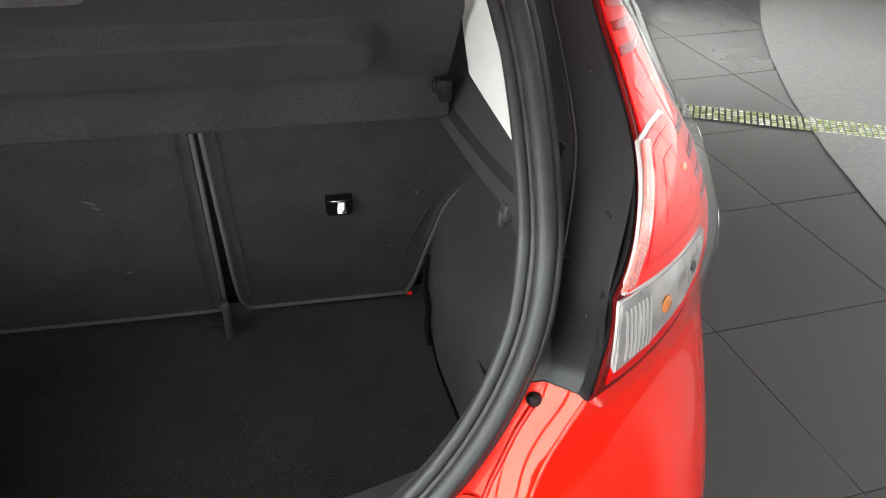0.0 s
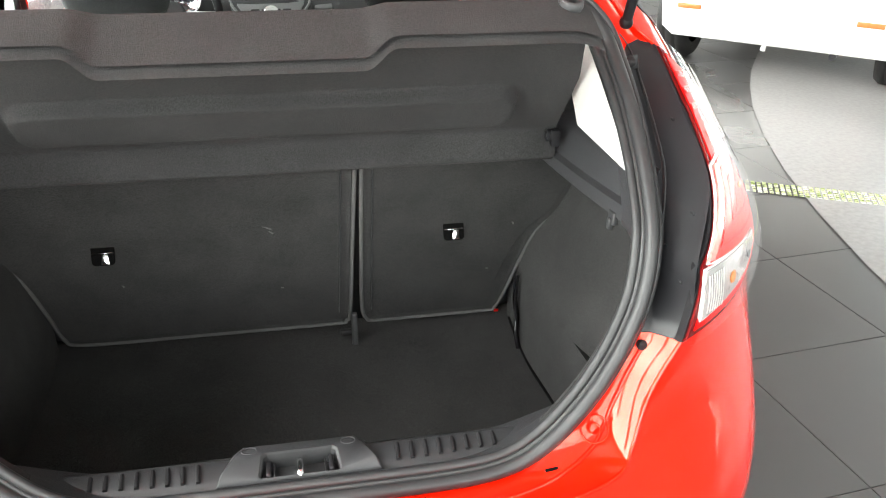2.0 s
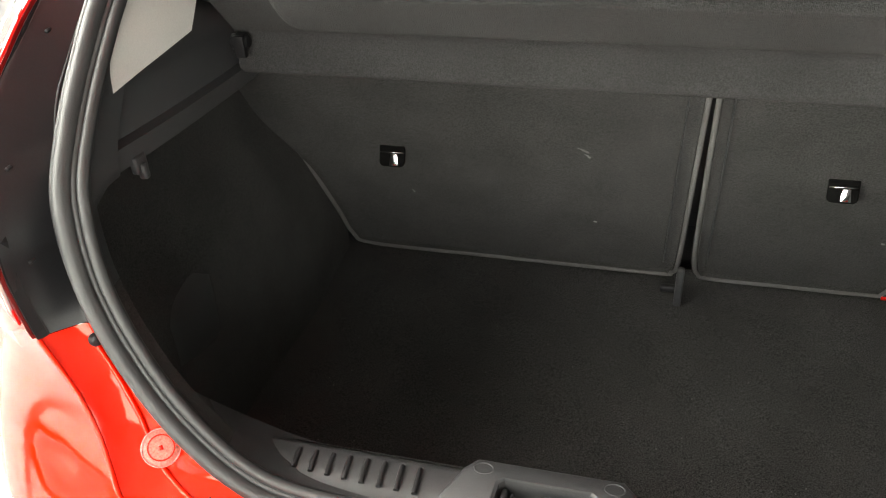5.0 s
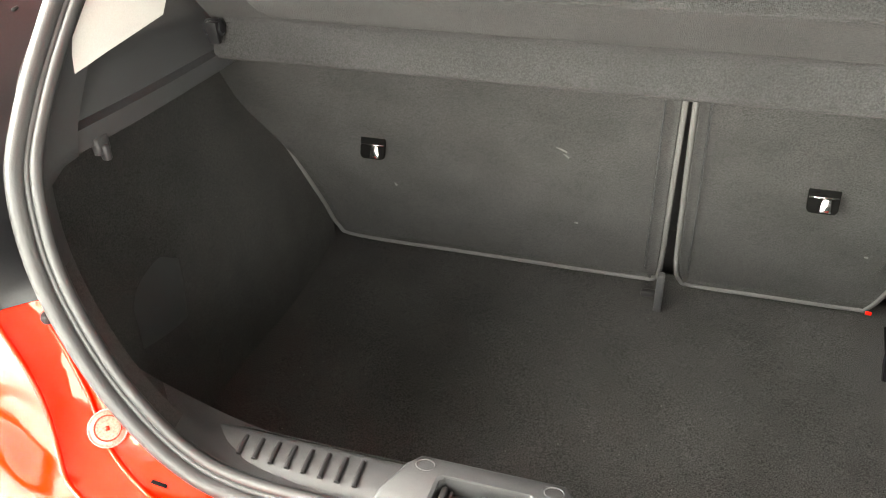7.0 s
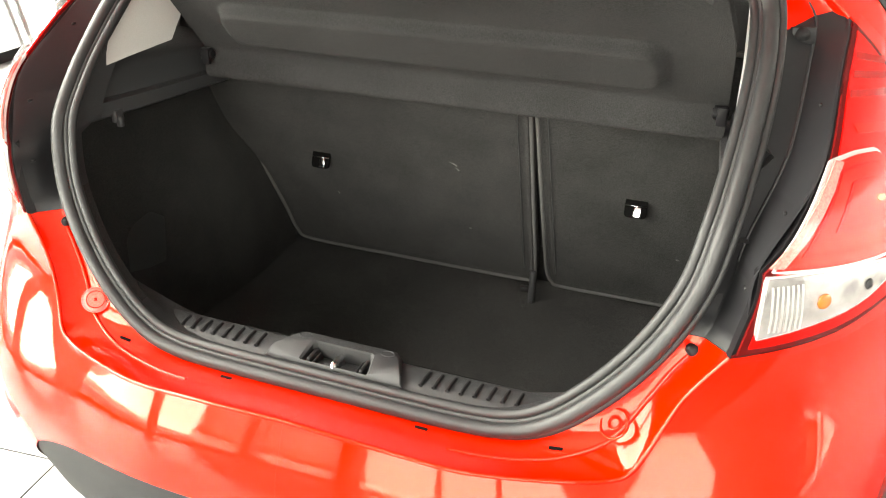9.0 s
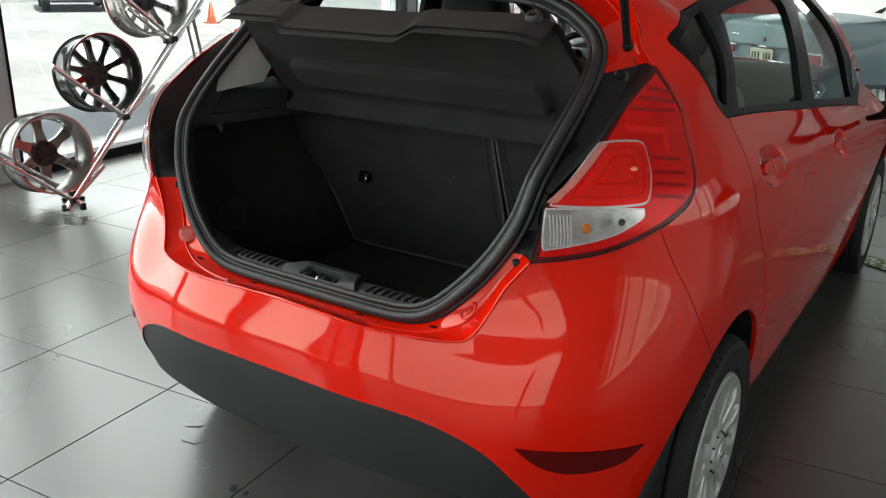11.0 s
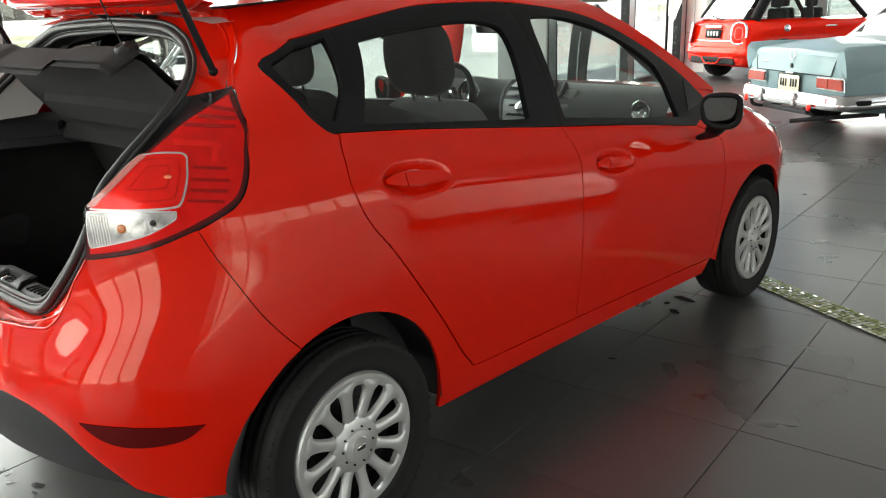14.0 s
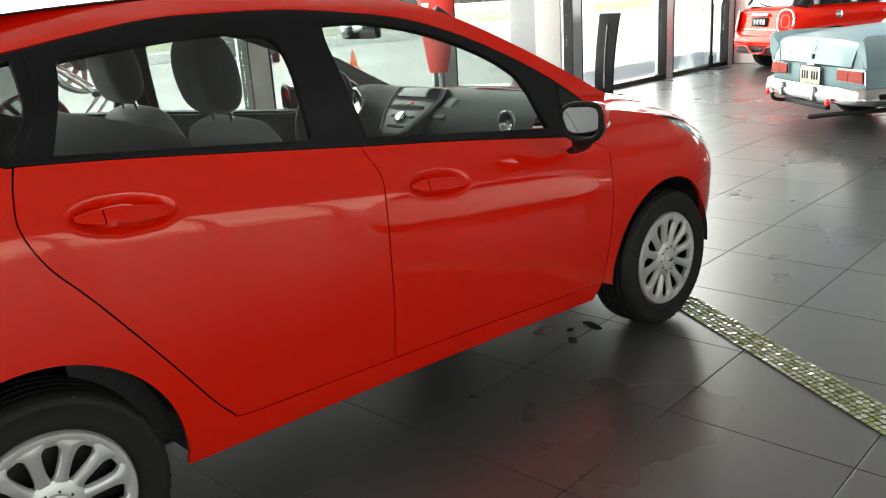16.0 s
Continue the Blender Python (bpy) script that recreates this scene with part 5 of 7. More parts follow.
part("seat_post_foot", box((0.03, 0.012, 0.012), (0.118, 0.165, 0.522), 0.003), BLACK, car)
part("red_tag", box((0.010, 0.004, 0.006), (0.468, 0.198, 0.524), 0.001), LENSBRIGHT, car, "small red tag")

# parcel shelf, raised, seen from below
def shelf_point(x, d, h):
    """d up the slope from the pivots, h off its underside towards the boot."""
    up, out = Vector((0, -0.65, 0.76)), Vector((0, -0.76, -0.65))
    return Vector((x, -0.045, 1.018)) + up * d + out * h


def shelf_h(x, d):
    roll = 0.040 * (0.5 + 0.5 * math.cos(math.pi * min(1.0, max(0.0, d - 0.008) / 0.046))) * min(1.0, max(0.0, (d + 0.001) / 0.009)) ** 0.5
    inset = 0.0
    ax = abs(x)
    r = math.hypot(max(0.0, ax - 0.355), max(0.0, abs(d - 0.137) - 0.014))
    t = min(1.0, max(0.0, (0.040 - r) / 0.016))
    inset = 0.022 * t * t * (3 - 2 * t)
    return roll + inset


SHELF_D = [-0.001, 0.0, 0.002, 0.004, 0.008, 0.012, 0.016, 0.022, 0.028, 0.036, 0.044, 0.050, 0.056, 0.066, 0.074] + [0.080 + 0.0035 * k for k in range(34)] + [0.21, 0.23, 0.26, 0.29, 0.32, 0.34]
xs = [k / 80 * 0.485 for k in range(-80, 81)]
rows = []
for d in SHELF_D:
    w = 1.0 - 0.06 * max(0, d - 0.2) / 0.15
    rows.append([shelf_point(x * w, d, shelf_h(x * w, d)) for x in xs])


def lip_drop(x):
    """Depth of the rear lip: shallower over the middle finger cut-out."""
    a = abs(x + 0.045)
    t = min(1.0, max(0.0, (a - 0.172) / 0.05))
    return t * t * (3 - 2 * t)


for turn in range(1, 8):
    row = []
    for x in xs:
        k = lip_drop(x)
        xx = x * 0.94
        d_end = 0.355 + 0.012 * k
        a = min(turn, 4) / 4 * math.pi / 2
        deep = 0.0 if turn <= 4 else (turn - 4) / 3 * (0.092 - 0.030 * k)
        corner = max(0.0, abs(x) - 0.42) / 0.065
        row.append(shelf_point(xx, d_end + 0.012 * math.sin(a) + deep * 0.25 - 0.022 * corner ** 2, 0.004 + 0.012 * (1 - math.cos(a)) + deep))
    rows.append(row)
top = [[p + Vector((0, 0.012, 0.014)) for p in row] for row in rows]
bm = grid_mesh(rows)
grid_mesh(top, bm, flip=True)
shelf = part("parcel_shelf", bm, SHELF, car, "dark felt parcel shelf, raised on its cords")
for side in (1, -1):
    bm = lathe([(0.008, 0.0), (0.0085, 0.014), (0.013, 0.018), (0.017, 0.015), (0.019, 0.006), (0.017, -0.002)], 24, "Z")
    c = shelf_point(side * 0.418, 0.375, 0.002)
    bmesh.ops.transform(bm, matrix=Matrix.Translation(c) @ Vector((0, -0.5, 0.86)).to_track_quat("Z", "Y").to_matrix().to_4x4(), verts=bm.verts)
    part("cord_knob", bm, GREYP, shelf, "round grey cord knob")
    part("lift_cord", tube([c + Vector((0, 0, 0.01)), c + Vector((side * 0.012, -0.16, 0.42))], 0.0018, 6), BLACK, car, "thin black lifting cord")

# gas struts and raised tailgate
HINGE = Vector((0, -0.075, 1.445))
LIFT = radians(41)
GATE = Matrix.Translation(HINGE) @ Matrix.Rotation(-LIFT, 4, "X") @ Matrix.Rotation(math.pi, 4, "Z")


def gate_ring(sx, t0, t1, z):
    """Rounded outline of the tailgate in its plane (across, down from the hinge)."""
    return [(x * sx, t0 + (t1 - t0) * t, z) for x, t in ((-0.42, 0.0), (0.0, -0.01), (0.42, 0.0), (0.50, 0.06), (0.54, 0.35), (0.53, 0.62), (0.48, 0.85), (0.40, 0.96), (0.0, 1.0), (-0.40, 0.96), (-0.48, 0.85), (-0.53, 0.62), (-0.54, 0.35), (-0.50, 0.06))]


gate = new("tailgate")
gate.parent = car
tagged(gate, "red tailgate raised on two struts")
outer = [[GATE @ Vector(p) for p in gate_ring(1.0, 0.02, 1.0, 0.0)], [GATE @ Vector(p) for p in gate_ring(1.02, 0.02, 1.02, 0.03)], [GATE @ Vector(p) for p in gate_ring(0.97, 0.04, 0.98, 0.055)], [GATE @ Vector(p) for p in gate_ring(0.82, 0.10, 0.56, 0.062)], [GATE @ Vector(p) for p in gate_ring(0.80, 0.11, 0.55, 0.02)], [GATE @ Vector(p) for p in gate_ring(0.86, 0.08, 0.60, -0.005)], [GATE @ Vector(p) for p in gate_ring(1.0, 0.02, 1.0, 0.0)]]
bm = grid_mesh(outer, closed_v=True)
bmesh.ops.recalc_face_normals(bm, faces=bm.faces)
part("tailgate_shell", bm, RED, gate, "red tailgate shell")
bm = bmesh.new()
bm.faces.new([bm.verts.new(GATE @ Vector(p)) for p in gate_ring(0.84, 0.09, 0.58, 0.035)])
part("tailgate_glass", bm, CARGLASS, gate, "tailgate glass").visible_shadow = False
bm = grid_mesh([[GATE @ Vector(p) for p in gate_ring(0.84, 0.58, 0.95, -0.01)], [GATE @ Vector(p) for p in gate_ring(0.6, 0.66, 0.88, -0.02)]], closed_v=True)
bmesh.ops.recalc_face_normals(bm, faces=bm.faces)
part("tailgate_lining", bm, BLACK, gate, "black tailgate lining")
for side in (1, -1):
    a, b = Vector((side * 0.565, -0.15, 1.25)), Vector((side * 0.565, -0.345, 1.705))
    strut = part("gas_strut", tube([a, a.lerp(b, 0.55)], 0.0088, 12), SATIN, car, "black gas strut")
    part("strut_rod", tube([a.lerp(b, 0.55), b], 0.0055, 10), CHROME, strut)
    bm = bmesh.new()
    bmesh.ops.create_uvsphere(bm, u_segments=12, v_segments=8, radius=0.0115)
    bmesh.ops.translate(bm, vec=a, verts=bm.verts)
    part("strut_socket", bm, SATIN, strut)
    # hinge arms and cable at the upper frame
    part("tailgate_hinge", box((0.03, 0.07, 0.03), (side * 0.36, -0.085, 1.425), 0.006), RED, car, "red tailgate hinge")

# pressed inner frame of the tailgate along its hinges, with cable sleeves and ribs
rows = []
for k in range(41):
    x = -0.53 + 1.06 * k / 40
    up = 2.6 * max(0.0, abs(x) - 0.40) ** 2
    rows.append([(x, -0.106, 1.452), (x, -0.108, 1.396 + up), (x, -0.116, 1.387 + up), (x, -0.140, 1.385 + up), (x, -0.150, 1.390 + up), (x, -0.158, 1.402 + up), (x, -0.190, 1.406 + up), (x, -0.205, 1.416 + up), (x, -0.212, 1.440 + up), (x, -0.224, 1.452 + up), (x, -0.285, 1.486 + up), (x, -0.300, 1.500 + up), (x, -0.305, 1.560 + up), (x, -0.270, 1.600)])
bm = grid_mesh(rows)
for row in (rows[0], rows[-1]):
    bm.faces.new([bm.verts.new(p) for p in row])
bmesh.ops.recalc_face_normals(bm, faces=bm.faces)
frame_in = part("inner_frame", sharp(bm, 35), RED, gate, "red pressed inner frame of the tailgate")
for x in (-0.30, 0.10, 0.29, 0.315):
    part("pressed_rib", box((0.008, 0.040, 0.012), (x, -0.142, 1.388), 0.003), RED, frame_in)
for x in (0.0, 0.205):
    part("cable_boot", tube(smooth_line([(x, -0.06, 1.372), (x + 0.004, -0.09, 1.376), (x - 0.006, -0.125, 1.388), (x - 0.012, -0.15, 1.402)], 4), 0.011, 10), BLACK, car, "black cable sleeve")


# ---- cabin of the red car ----
def cushion(w, d, h, at, turn=0.0, name="cushion", mat=FABRIC, parent=None, soft=5.0, label="", taper=1.0):
    """A padded block: w across, d thick, h high, leaning back by turn degrees."""
    bm = bmesh.new()
    rows = []
    n = 28
    for k in range(21):
        t = 0.5 - 0.5 * math.cos(math.pi * k / 20)
        z = h * t
        edge = max(0.02, (1 - abs(2 * t - 1) ** soft) ** (1 / soft))
        ww = w / 2 * (1 + (taper - 1) * t)
        row = []
        for j in range(n):
            a = 2 * math.pi * j / n
            x = math.copysign(abs(math.cos(a)) ** (0.35 if soft > 4 else 0.6), math.cos(a)) * ww * edge ** 0.6
            y = math.copysign(abs(math.sin(a)) ** (0.45 if soft > 4 else 0.7), math.sin(a)) * (d / 2) * edge * (1 + 0.3 * math.sin(math.pi * t) * abs(math.cos(a)))
            row.append((x, y, z))
        rows.append(row)
    grid_mesh(rows, bm, closed_v=True)
    bm.faces.new([bm.verts.new(p) for p in rows[0]])
    bm.faces.new([bm.verts.new(p) for p in rows[-1]])
    bmesh.ops.recalc_face_normals(bm, faces=bm.faces)
    bmesh.ops.transform(bm, matrix=Matrix.Translation(at) @ pose(0, 0, 0, -turn, 0, 0), verts=bm.verts)
    return part(name, bm, mat, parent, label)


def front_seat(x):
    seat = new("front_seat")
    seat.parent = car
    tagged(seat, "grey fabric front seat with headrest")
    cushion(0.50, 0.50, 0.16, (x, 1.22, 0.42), 0, "seat_base", FABRIC, seat)
    cushion(0.50, 0.14, 0.64, (x, 1.005, 0.47), -20, "seat_backrest", PALEFABRIC, seat, taper=0.86)
    cushion(0.262, 0.115, 0.240, (x, 0.772, 1.100), -10, "headrest", FABRIC, seat, taper=0.94, soft=3.0)
    for dx in (-0.06, 0.06):
        part("headrest_post", tube([(x + dx, 0.800, 1.03), (x + dx, 0.762, 1.18)], 0.007, 8), CHROME, seat, "bright headrest post")


front_seat(0.36)
front_seat(-0.36)
cushion(1.18, 0.46, 0.16, (0, 0.56, 0.42), 0, "rear_bench", FABRIC, car, label="grey fabric rear bench")
cushion(1.20, 0.13, 0.60, (0, 0.37, 0.52), 20, "rear_bench_back", FABRIC, car, label="grey fabric rear backrest")
for x in (-0.37, 0.0, 0.37):
    cushion(0.27, 0.09, 0.11, (x, 0.125, 1.075), 15, "rear_headrest", FABRIC, car, soft=3.5, label="low grey rear headrest")

panel("rail_lining", curved(RAIL_TOP, [RAIL_TOP[-1], RAIL_LOW[0]], RAIL_LOW, [RAIL_LOW[-1], RAIL_TOP[0]]), LINING, car, lift=-0.022, step=0.08, gap=0.004, lip=0, label="grey lining of roof rail and pillar")

# dashboard
rows = []
for k in range(25):
    x = -0.70 + 1.40 * k / 24
    hood = 0.045 * math.exp(-((x + 0.36) / 0.15) ** 2) + 0.015 * math.exp(-(x / 0.15) ** 4)
    rows.append([(x, 1.75, 0.55), (x, 1.81, 0.74), (x, 1.79 - 0.5 * hood, 0.89), (x, 1.82 - hood, 0.955 + 0.5 * hood), (x, 1.89, 1.0 + hood), (x, 1.98, 1.015 + 0.3 * hood), (x, 2.16, 1.005), (x, 2.26, 0.985)])
part("dashboard", grid_mesh(rows, flip=True), DASH, car, "dark moulded dashboard")
stack = pose(0.0, 1.81, 0.925, 40, 0, 0)
console = part("centre_console", prism([(-0.150, 0.150), (0.150, 0.150), (0.172, 0.085), (0.150, 0.010), (0.085, -0.100), (0.055, -0.125), (-0.055, -0.125), (-0.085, -0.100), (-0.150, 0.010), (-0.172, 0.085)], 0.040, stack @ Matrix.Translation((0, 0, -0.014)), 0.012), DASH, car, "dark moulded centre stack")
part("centre_screen", prism([(-0.125, 0.088), (0.125, 0.088), (0.110, 0.140), (-0.110, 0.140)], 0.006, stack @ Matrix.Translation((0, 0, 0.026)), 0.002), BLACKGLOSS, console, "dark display in the dashboard")
part("control_panel", prism([(-0.130, 0.070), (0.130, 0.070), (0.122, 0.008), (0.070, -0.095), (0.048, -0.113), (-0.048, -0.113), (-0.070, -0.095), (-0.122, 0.008)], 0.008, stack @ Matrix.Translation((0, 0, 0.020)), 0.004), STACK, console, "satin grey control panel")
for side in (1, -1):
    part("stack_trim", tube([stack @ Vector((side * x, y, 0.026)) for x, y in ((0.150, 0.140), (0.160, 0.085), (0.140, 0.010), (0.080, -0.098))], 0.005, 8), STACK, console, "thin satin trim")
part("control_knob", prism(rounded(0.052, 0.052, 0.025), 0.02, stack @ Matrix.Translation((0, -0.030, 0.024)), 0.004), CHROME, console, "round bright knob")
for i in range(3):
    for j in range(4):
        part("console_button", prism(rounded(0.038 - 0.006 * (2 - i), 0.014, 0.005), 0.006, stack @ Matrix.Translation(((-0.075 + 0.05 * j) * (0.55 + 0.22 * i), -0.075 + 0.055 * i, 0.026)), 0.002), SATIN, console)
part("hazard_button", prism(rounded(0.02, 0.012, 0.004), 0.006, stack @ Matrix.Translation((0.0, 0.058, 0.026)), 0.002), LENSBRIGHT, console)
for x in (-0.62, 0.60):
    bm = lathe([(0.03, 0.012), (0.042, 0.0), (0.045, -0.012), (0.040, -0.016), (0.036, -0.004), (0.0, 0.012)], 24, "Y")
    bmesh.ops.translate(bm, vec=(x, 1.79, 0.945), verts=bm.verts)
    part("air_vent", bm, CHROME, car, "round air vent with bright rim")
for side in (1, -1):
    at = stack @ Matrix.Translation((side * 0.196, 0.055, -0.006))
    vent = part("louvred_vent", prism([(-0.036, -0.055), (0.030, -0.055), (0.036, 0.055), (-0.030, 0.055)], 0.02, at, 0.004), STACK, car, "upright louvred vent with a silver rim")
    part("vent_mouth", prism([(-0.029, -0.047), (0.023, -0.047), (0.029, 0.047), (-0.023, 0.047)], 0.002, at @ Matrix.Translation((0, 0, 0.0115))), PIT, vent)
    for k in range(5):
        part("vent_slat", box((0.050, 0.004, 0.006), (0, -0.036 + 0.018 * k, 0.014), 0.001, at), SATIN, vent)
for x in (-0.44, -0.30):
    bm = lathe([(0.0, 0.0), (0.052, 0.0), (0.056, -0.012), (0.060, 0.0)], 28, "Y")
    bmesh.ops.translate(bm, vec=(x, 1.765, 0.985), verts=bm.verts)
    part("gauge", bm, CHROME, car, "round gauge with bright ring")
wheel = new("steering_wheel")
wheel.parent = car
wheel.matrix_basis = Matrix.Translation((-0.36, 1.625, 0.945)) @ pose(0, 0, 0, 90 - 24, 0, 0)
tagged(wheel, "black steering wheel with silver spokes")
part("wheel_rim", tube([(0.185 * math.cos(2 * math.pi * k / 40), 0.185 * math.sin(2 * math.pi * k / 40), 0) for k in range(40)], 0.0155, 10, closed=True), SATIN, wheel, "black rim")
part("wheel_boss", prism(rounded(0.15, 0.13, 0.05), 0.05, Matrix.Translation((0, -0.01, -0.03)), 0.015), DASH, wheel, "black boss")
for sx in (1, -1):
    part("wheel_spoke", prism([(0.06 * sx, 0.02), (0.17 * sx, 0.02), (0.175 * sx, -0.005), (0.07 * sx, -0.05)], 0.015, Matrix.Translation((0, 0, -0.012)), 0.004), SILVER, wheel, "silver spoke")
part("wheel_spoke", prism([(-0.03, -0.06), (0.03, -0.06), (0.02, -0.178), (-0.02, -0.178)], 0.015, Matrix.Translation((0, 0, -0.012)), 0.004), SILVER, wheel, "silver spoke")
part("boss_badge", prism(rounded(0.05, 0.024, 0.012), 0.004, Matrix.Translation((0, 0.0, 0.02)), 0.001), CHROME, wheel, "plain oval badge")
part("steering_column", tube([(-0.36, 1.63, 0.92), (-0.36, 1.82, 0.87)], 0.045, 12), DASH, car)
bm = box((0.20, 0.03, 0.07), (0, 0, 0), 0.014)
bmesh.ops.transform(bm, matrix=pose(0.0, 1.60, 1.295, 8, 0, 8), verts=bm.verts)
inner = part("inside_mirror", bm, SATIN, car, "black inside mirror")
bm = box((0.185, 0.004, 0.058), (0, -0.016, 0), 0.001)
bmesh.ops.transform(bm, matrix=pose(0.0, 1.60, 1.295, 8, 0, 8), verts=bm.verts)
part("inside_mirror_glass", bm, CHROME, inner)

# door cards, floor, roof lining and inner pillars
for side in (1, -1):
    rows = []
    for k in range(20):
        y = 0.12 + 1.95 * k / 19
        zb = Z_BELT(y) + 0.004
        rows.append([(side * (width(y, zb) - 0.022), y, zb), (side * (width(y, zb) - 0.05), y, zb), (side * 0.70, y, zb - 0.06), (side * 0.68, y, 0.72), (side * 0.62, y, 0.68), (side * 0.68, y, 0.64), (side * 0.70, y, 0.30)])
    bm = grid_mesh(rows)
    bmesh.ops.recalc_face_normals(bm, faces=bm.faces)
    part("door_card", sharp(bm), DASH, car, "dark grey door trim")
    for pts, w in (([(0.70, 2.05, 0.95), (0.655, 1.80, 1.12), (0.57, 1.48, 1.35)], 0.028),):
        part("inner_pillar", tube(smooth_line([(side * (x - 0.035), y + (0.085 if w > 0.03 else 0.03), z) for x, y, z in pts], 5), w, 10, flat=0.5), GREYP, car, "dark inner pillar trim")
part("cabin_floor", box((1.30, 2.0, 0.03), (0, 1.15, 0.37), 0.004), CARPET, car, "dark cabin carpet")
lining = [(y, w - 0.03, z0 - 0.035, z1 - 0.045) for y, w, z0, z1 in roof_rows]
part("roof_lining", grid_mesh(across(long_rows(lining, 16))), PILLAR, car, "pale roof lining")


# ---- the showroom ----
def slab(name, a0, a1, b0, b1, z0, z1, mat, label="", kind="structure", parent=None, bevel=0.0):
    bm = box((a1 - a0, b1 - b0, z1 - z0), ((a0 + a1) / 2, (b0 + b1) / 2, (z0 + z1) / 2), bevel)
    bmesh.ops.transform(bm, matrix=HALL, verts=bm.verts)
    ob = part(name, bm, mat, parent, "" if parent is None else label, False)
    return tagged(ob, label, "", "", kind) if parent is None else ob


floor = slab("floor", WIN_A - 0.2, EAST_A, BACK_B - 0.2, NORTH_B, -0.2, -0.006, GROUT, "dark grey tiled showroom floor")
slab("ceiling", WIN_A - 0.4, EAST_A + 0.2, BACK_B - 0.4, NORTH_B + 0.2, CEIL_Z, CEIL_Z + 0.2, CEILING, "plain grey showroom ceiling")


def glass_wall(name, along, fixed, stops, head, label):
    """A shop front: posts, base and head rails, panes; along is 'b' (west, at a = fixed) or 'a' (at b = fixed)."""
    wall = thing(name, label, "", "", "structure")
    def piece(n, lo, hi, d0, d1, z0, z1, mat, lab):
        if along == "b":
            return slab(n, fixed + d0, fixed + d1, lo, hi, z0, z1, mat, lab, parent=wall, bevel=0.004)
        return slab(n, lo, hi, fixed + d0, fixed + d1, z0, z1, mat, lab, parent=wall, bevel=0.004)
    for s in stops:
        piece("post", s - 0.11, s + 0.11, -0.16, 0.04, 0.0, CEIL_Z, ALU, "grey aluminium post")
        piece("post_gasket", s - 0.125, s - 0.112, -0.10, 0.05, 0.0, CEIL_Z, SATIN, "black gasket")
        piece("post_gasket", s + 0.112, s + 0.125, -0.10, 0.05, 0.0, CEIL_Z, SATIN, "black gasket")
    for lo, hi in zip(stops, stops[1:]):
        piece("base_rail", lo + 0.126, hi - 0.126, -0.10, 0.03, 0.0, 0.07, SATIN, "black base rail")
        piece("head_rail", lo + 0.126, hi - 0.126, -0.10, 0.03, head, CEIL_Z, ALU, "grey head rail")
        pane = piece("pane", lo + 0.125, hi - 0.125, -0.05, -0.042, 0.071, head - 0.001, CLEAR, "clear shop window glass")
        pane.visible_shadow = False
    return wall


posts_b = [1.37 + 2.6 * k for k in range(-4, 5)] + [14.0]
glass_wall("window_1", "b", WIN_A, [BACK_B + 0.1] + posts_b, CEIL_Z - 0.5, "glass shop front with grey posts")
# The last bay is added, unseen, to go with the widened south daylight.
glass_wall("window_2", "a", BACK_B, [WIN_A + 0.15 + 2.7 * k for k in range(4)], CEIL_Z - 0.5, "glass shop front with grey posts")
glass_wall("window_3", "a", NORTH_B, [-2.3 + 2.88 * k for k in range(3)], 3.8, "glass shop front with grey posts")
glass_wall("window_4", "b", EAST_A + 0.16, [BACK_B + 0.1 + 2.9 * k for k in range(10)], CEIL_Z - 0.5, "glass shop front with grey posts")
slab("wall_1", 3.58, EAST_A + 0.2, NORTH_B - 0.02, NORTH_B + 0.18, 0, CEIL_Z, PLASTER, "plain pale end wall of the showroom")
slab("wall_2", 4.43, EAST_A + 0.2, BACK_B - 0.12, BACK_B + 0.06, 0, CEIL_Z, PLASTER, "plain pale back wall of the showroom")
panel_wall = thing("wall_north", "white panelled wall between grey posts", "", "", "structure")
slab("wall_core", -3.98, -3.53, 14.16, 14.3, 0, CEIL_Z, PLASTER, "pale wall", parent=panel_wall)
for k in range(8):
    for a0, a1 in ((-3.975, -3.76), (-3.75, -3.53)):
        slab("wall_panel", a0, a1, 14.14, 14.16, 0.02 + 0.72 * k, 0.02 + 0.72 * k + 0.71, WHITE, "white wall panel", parent=panel_wall, bevel=0.003)
slab("wall_post", -3.52, -3.34, 14.10, NORTH_B, 0, CEIL_Z, ALU, "grey cladding", parent=panel_wall)

# yard outside
yard = part("ground", grid_mesh([[(-400, -400, -0.06), (400, -400, -0.06)], [(-400, 400, -0.06), (400, 400, -0.06)]], flip=True), CONCRETE)
tagged(yard, "sunlit pale paving outside the showroom", "", "", "structure")
bank = part("grass_strip", grid_mesh([[tuple(hall(-60, b, -0.05)), tuple(hall(-40, b, 0.5)), tuple(hall(-34, b, -0.05))] for b in range(-80, 121, 10)]), GRASS)
tagged(bank, "low dry grass bank across the road", "", "", "structure")
road = part("road", box((7, 200, 0.02), tuple(hall(-27, 20, -0.048))), ASPHALT, None, "", False)
road.matrix_world = Matrix.Identity(4)
tagged(road, "grey road beyond the yard", "", "", "structure")


def fence():
    own = thing("fence", "white tubular fence along the road", "fence")
    for k in range(40):
        part("post", tube([hall(-31, -38 + 2.2 * k, -0.06), hall(-31, -38 + 2.2 * k, 1.1)], 0.035, 6), WHITE, own)
    for z in (0.45, 1.05):
        part("rail", tube([hall(-31, -38, z), hall(-31, 48, z)], 0.03, 6), WHITE, own)


fence()


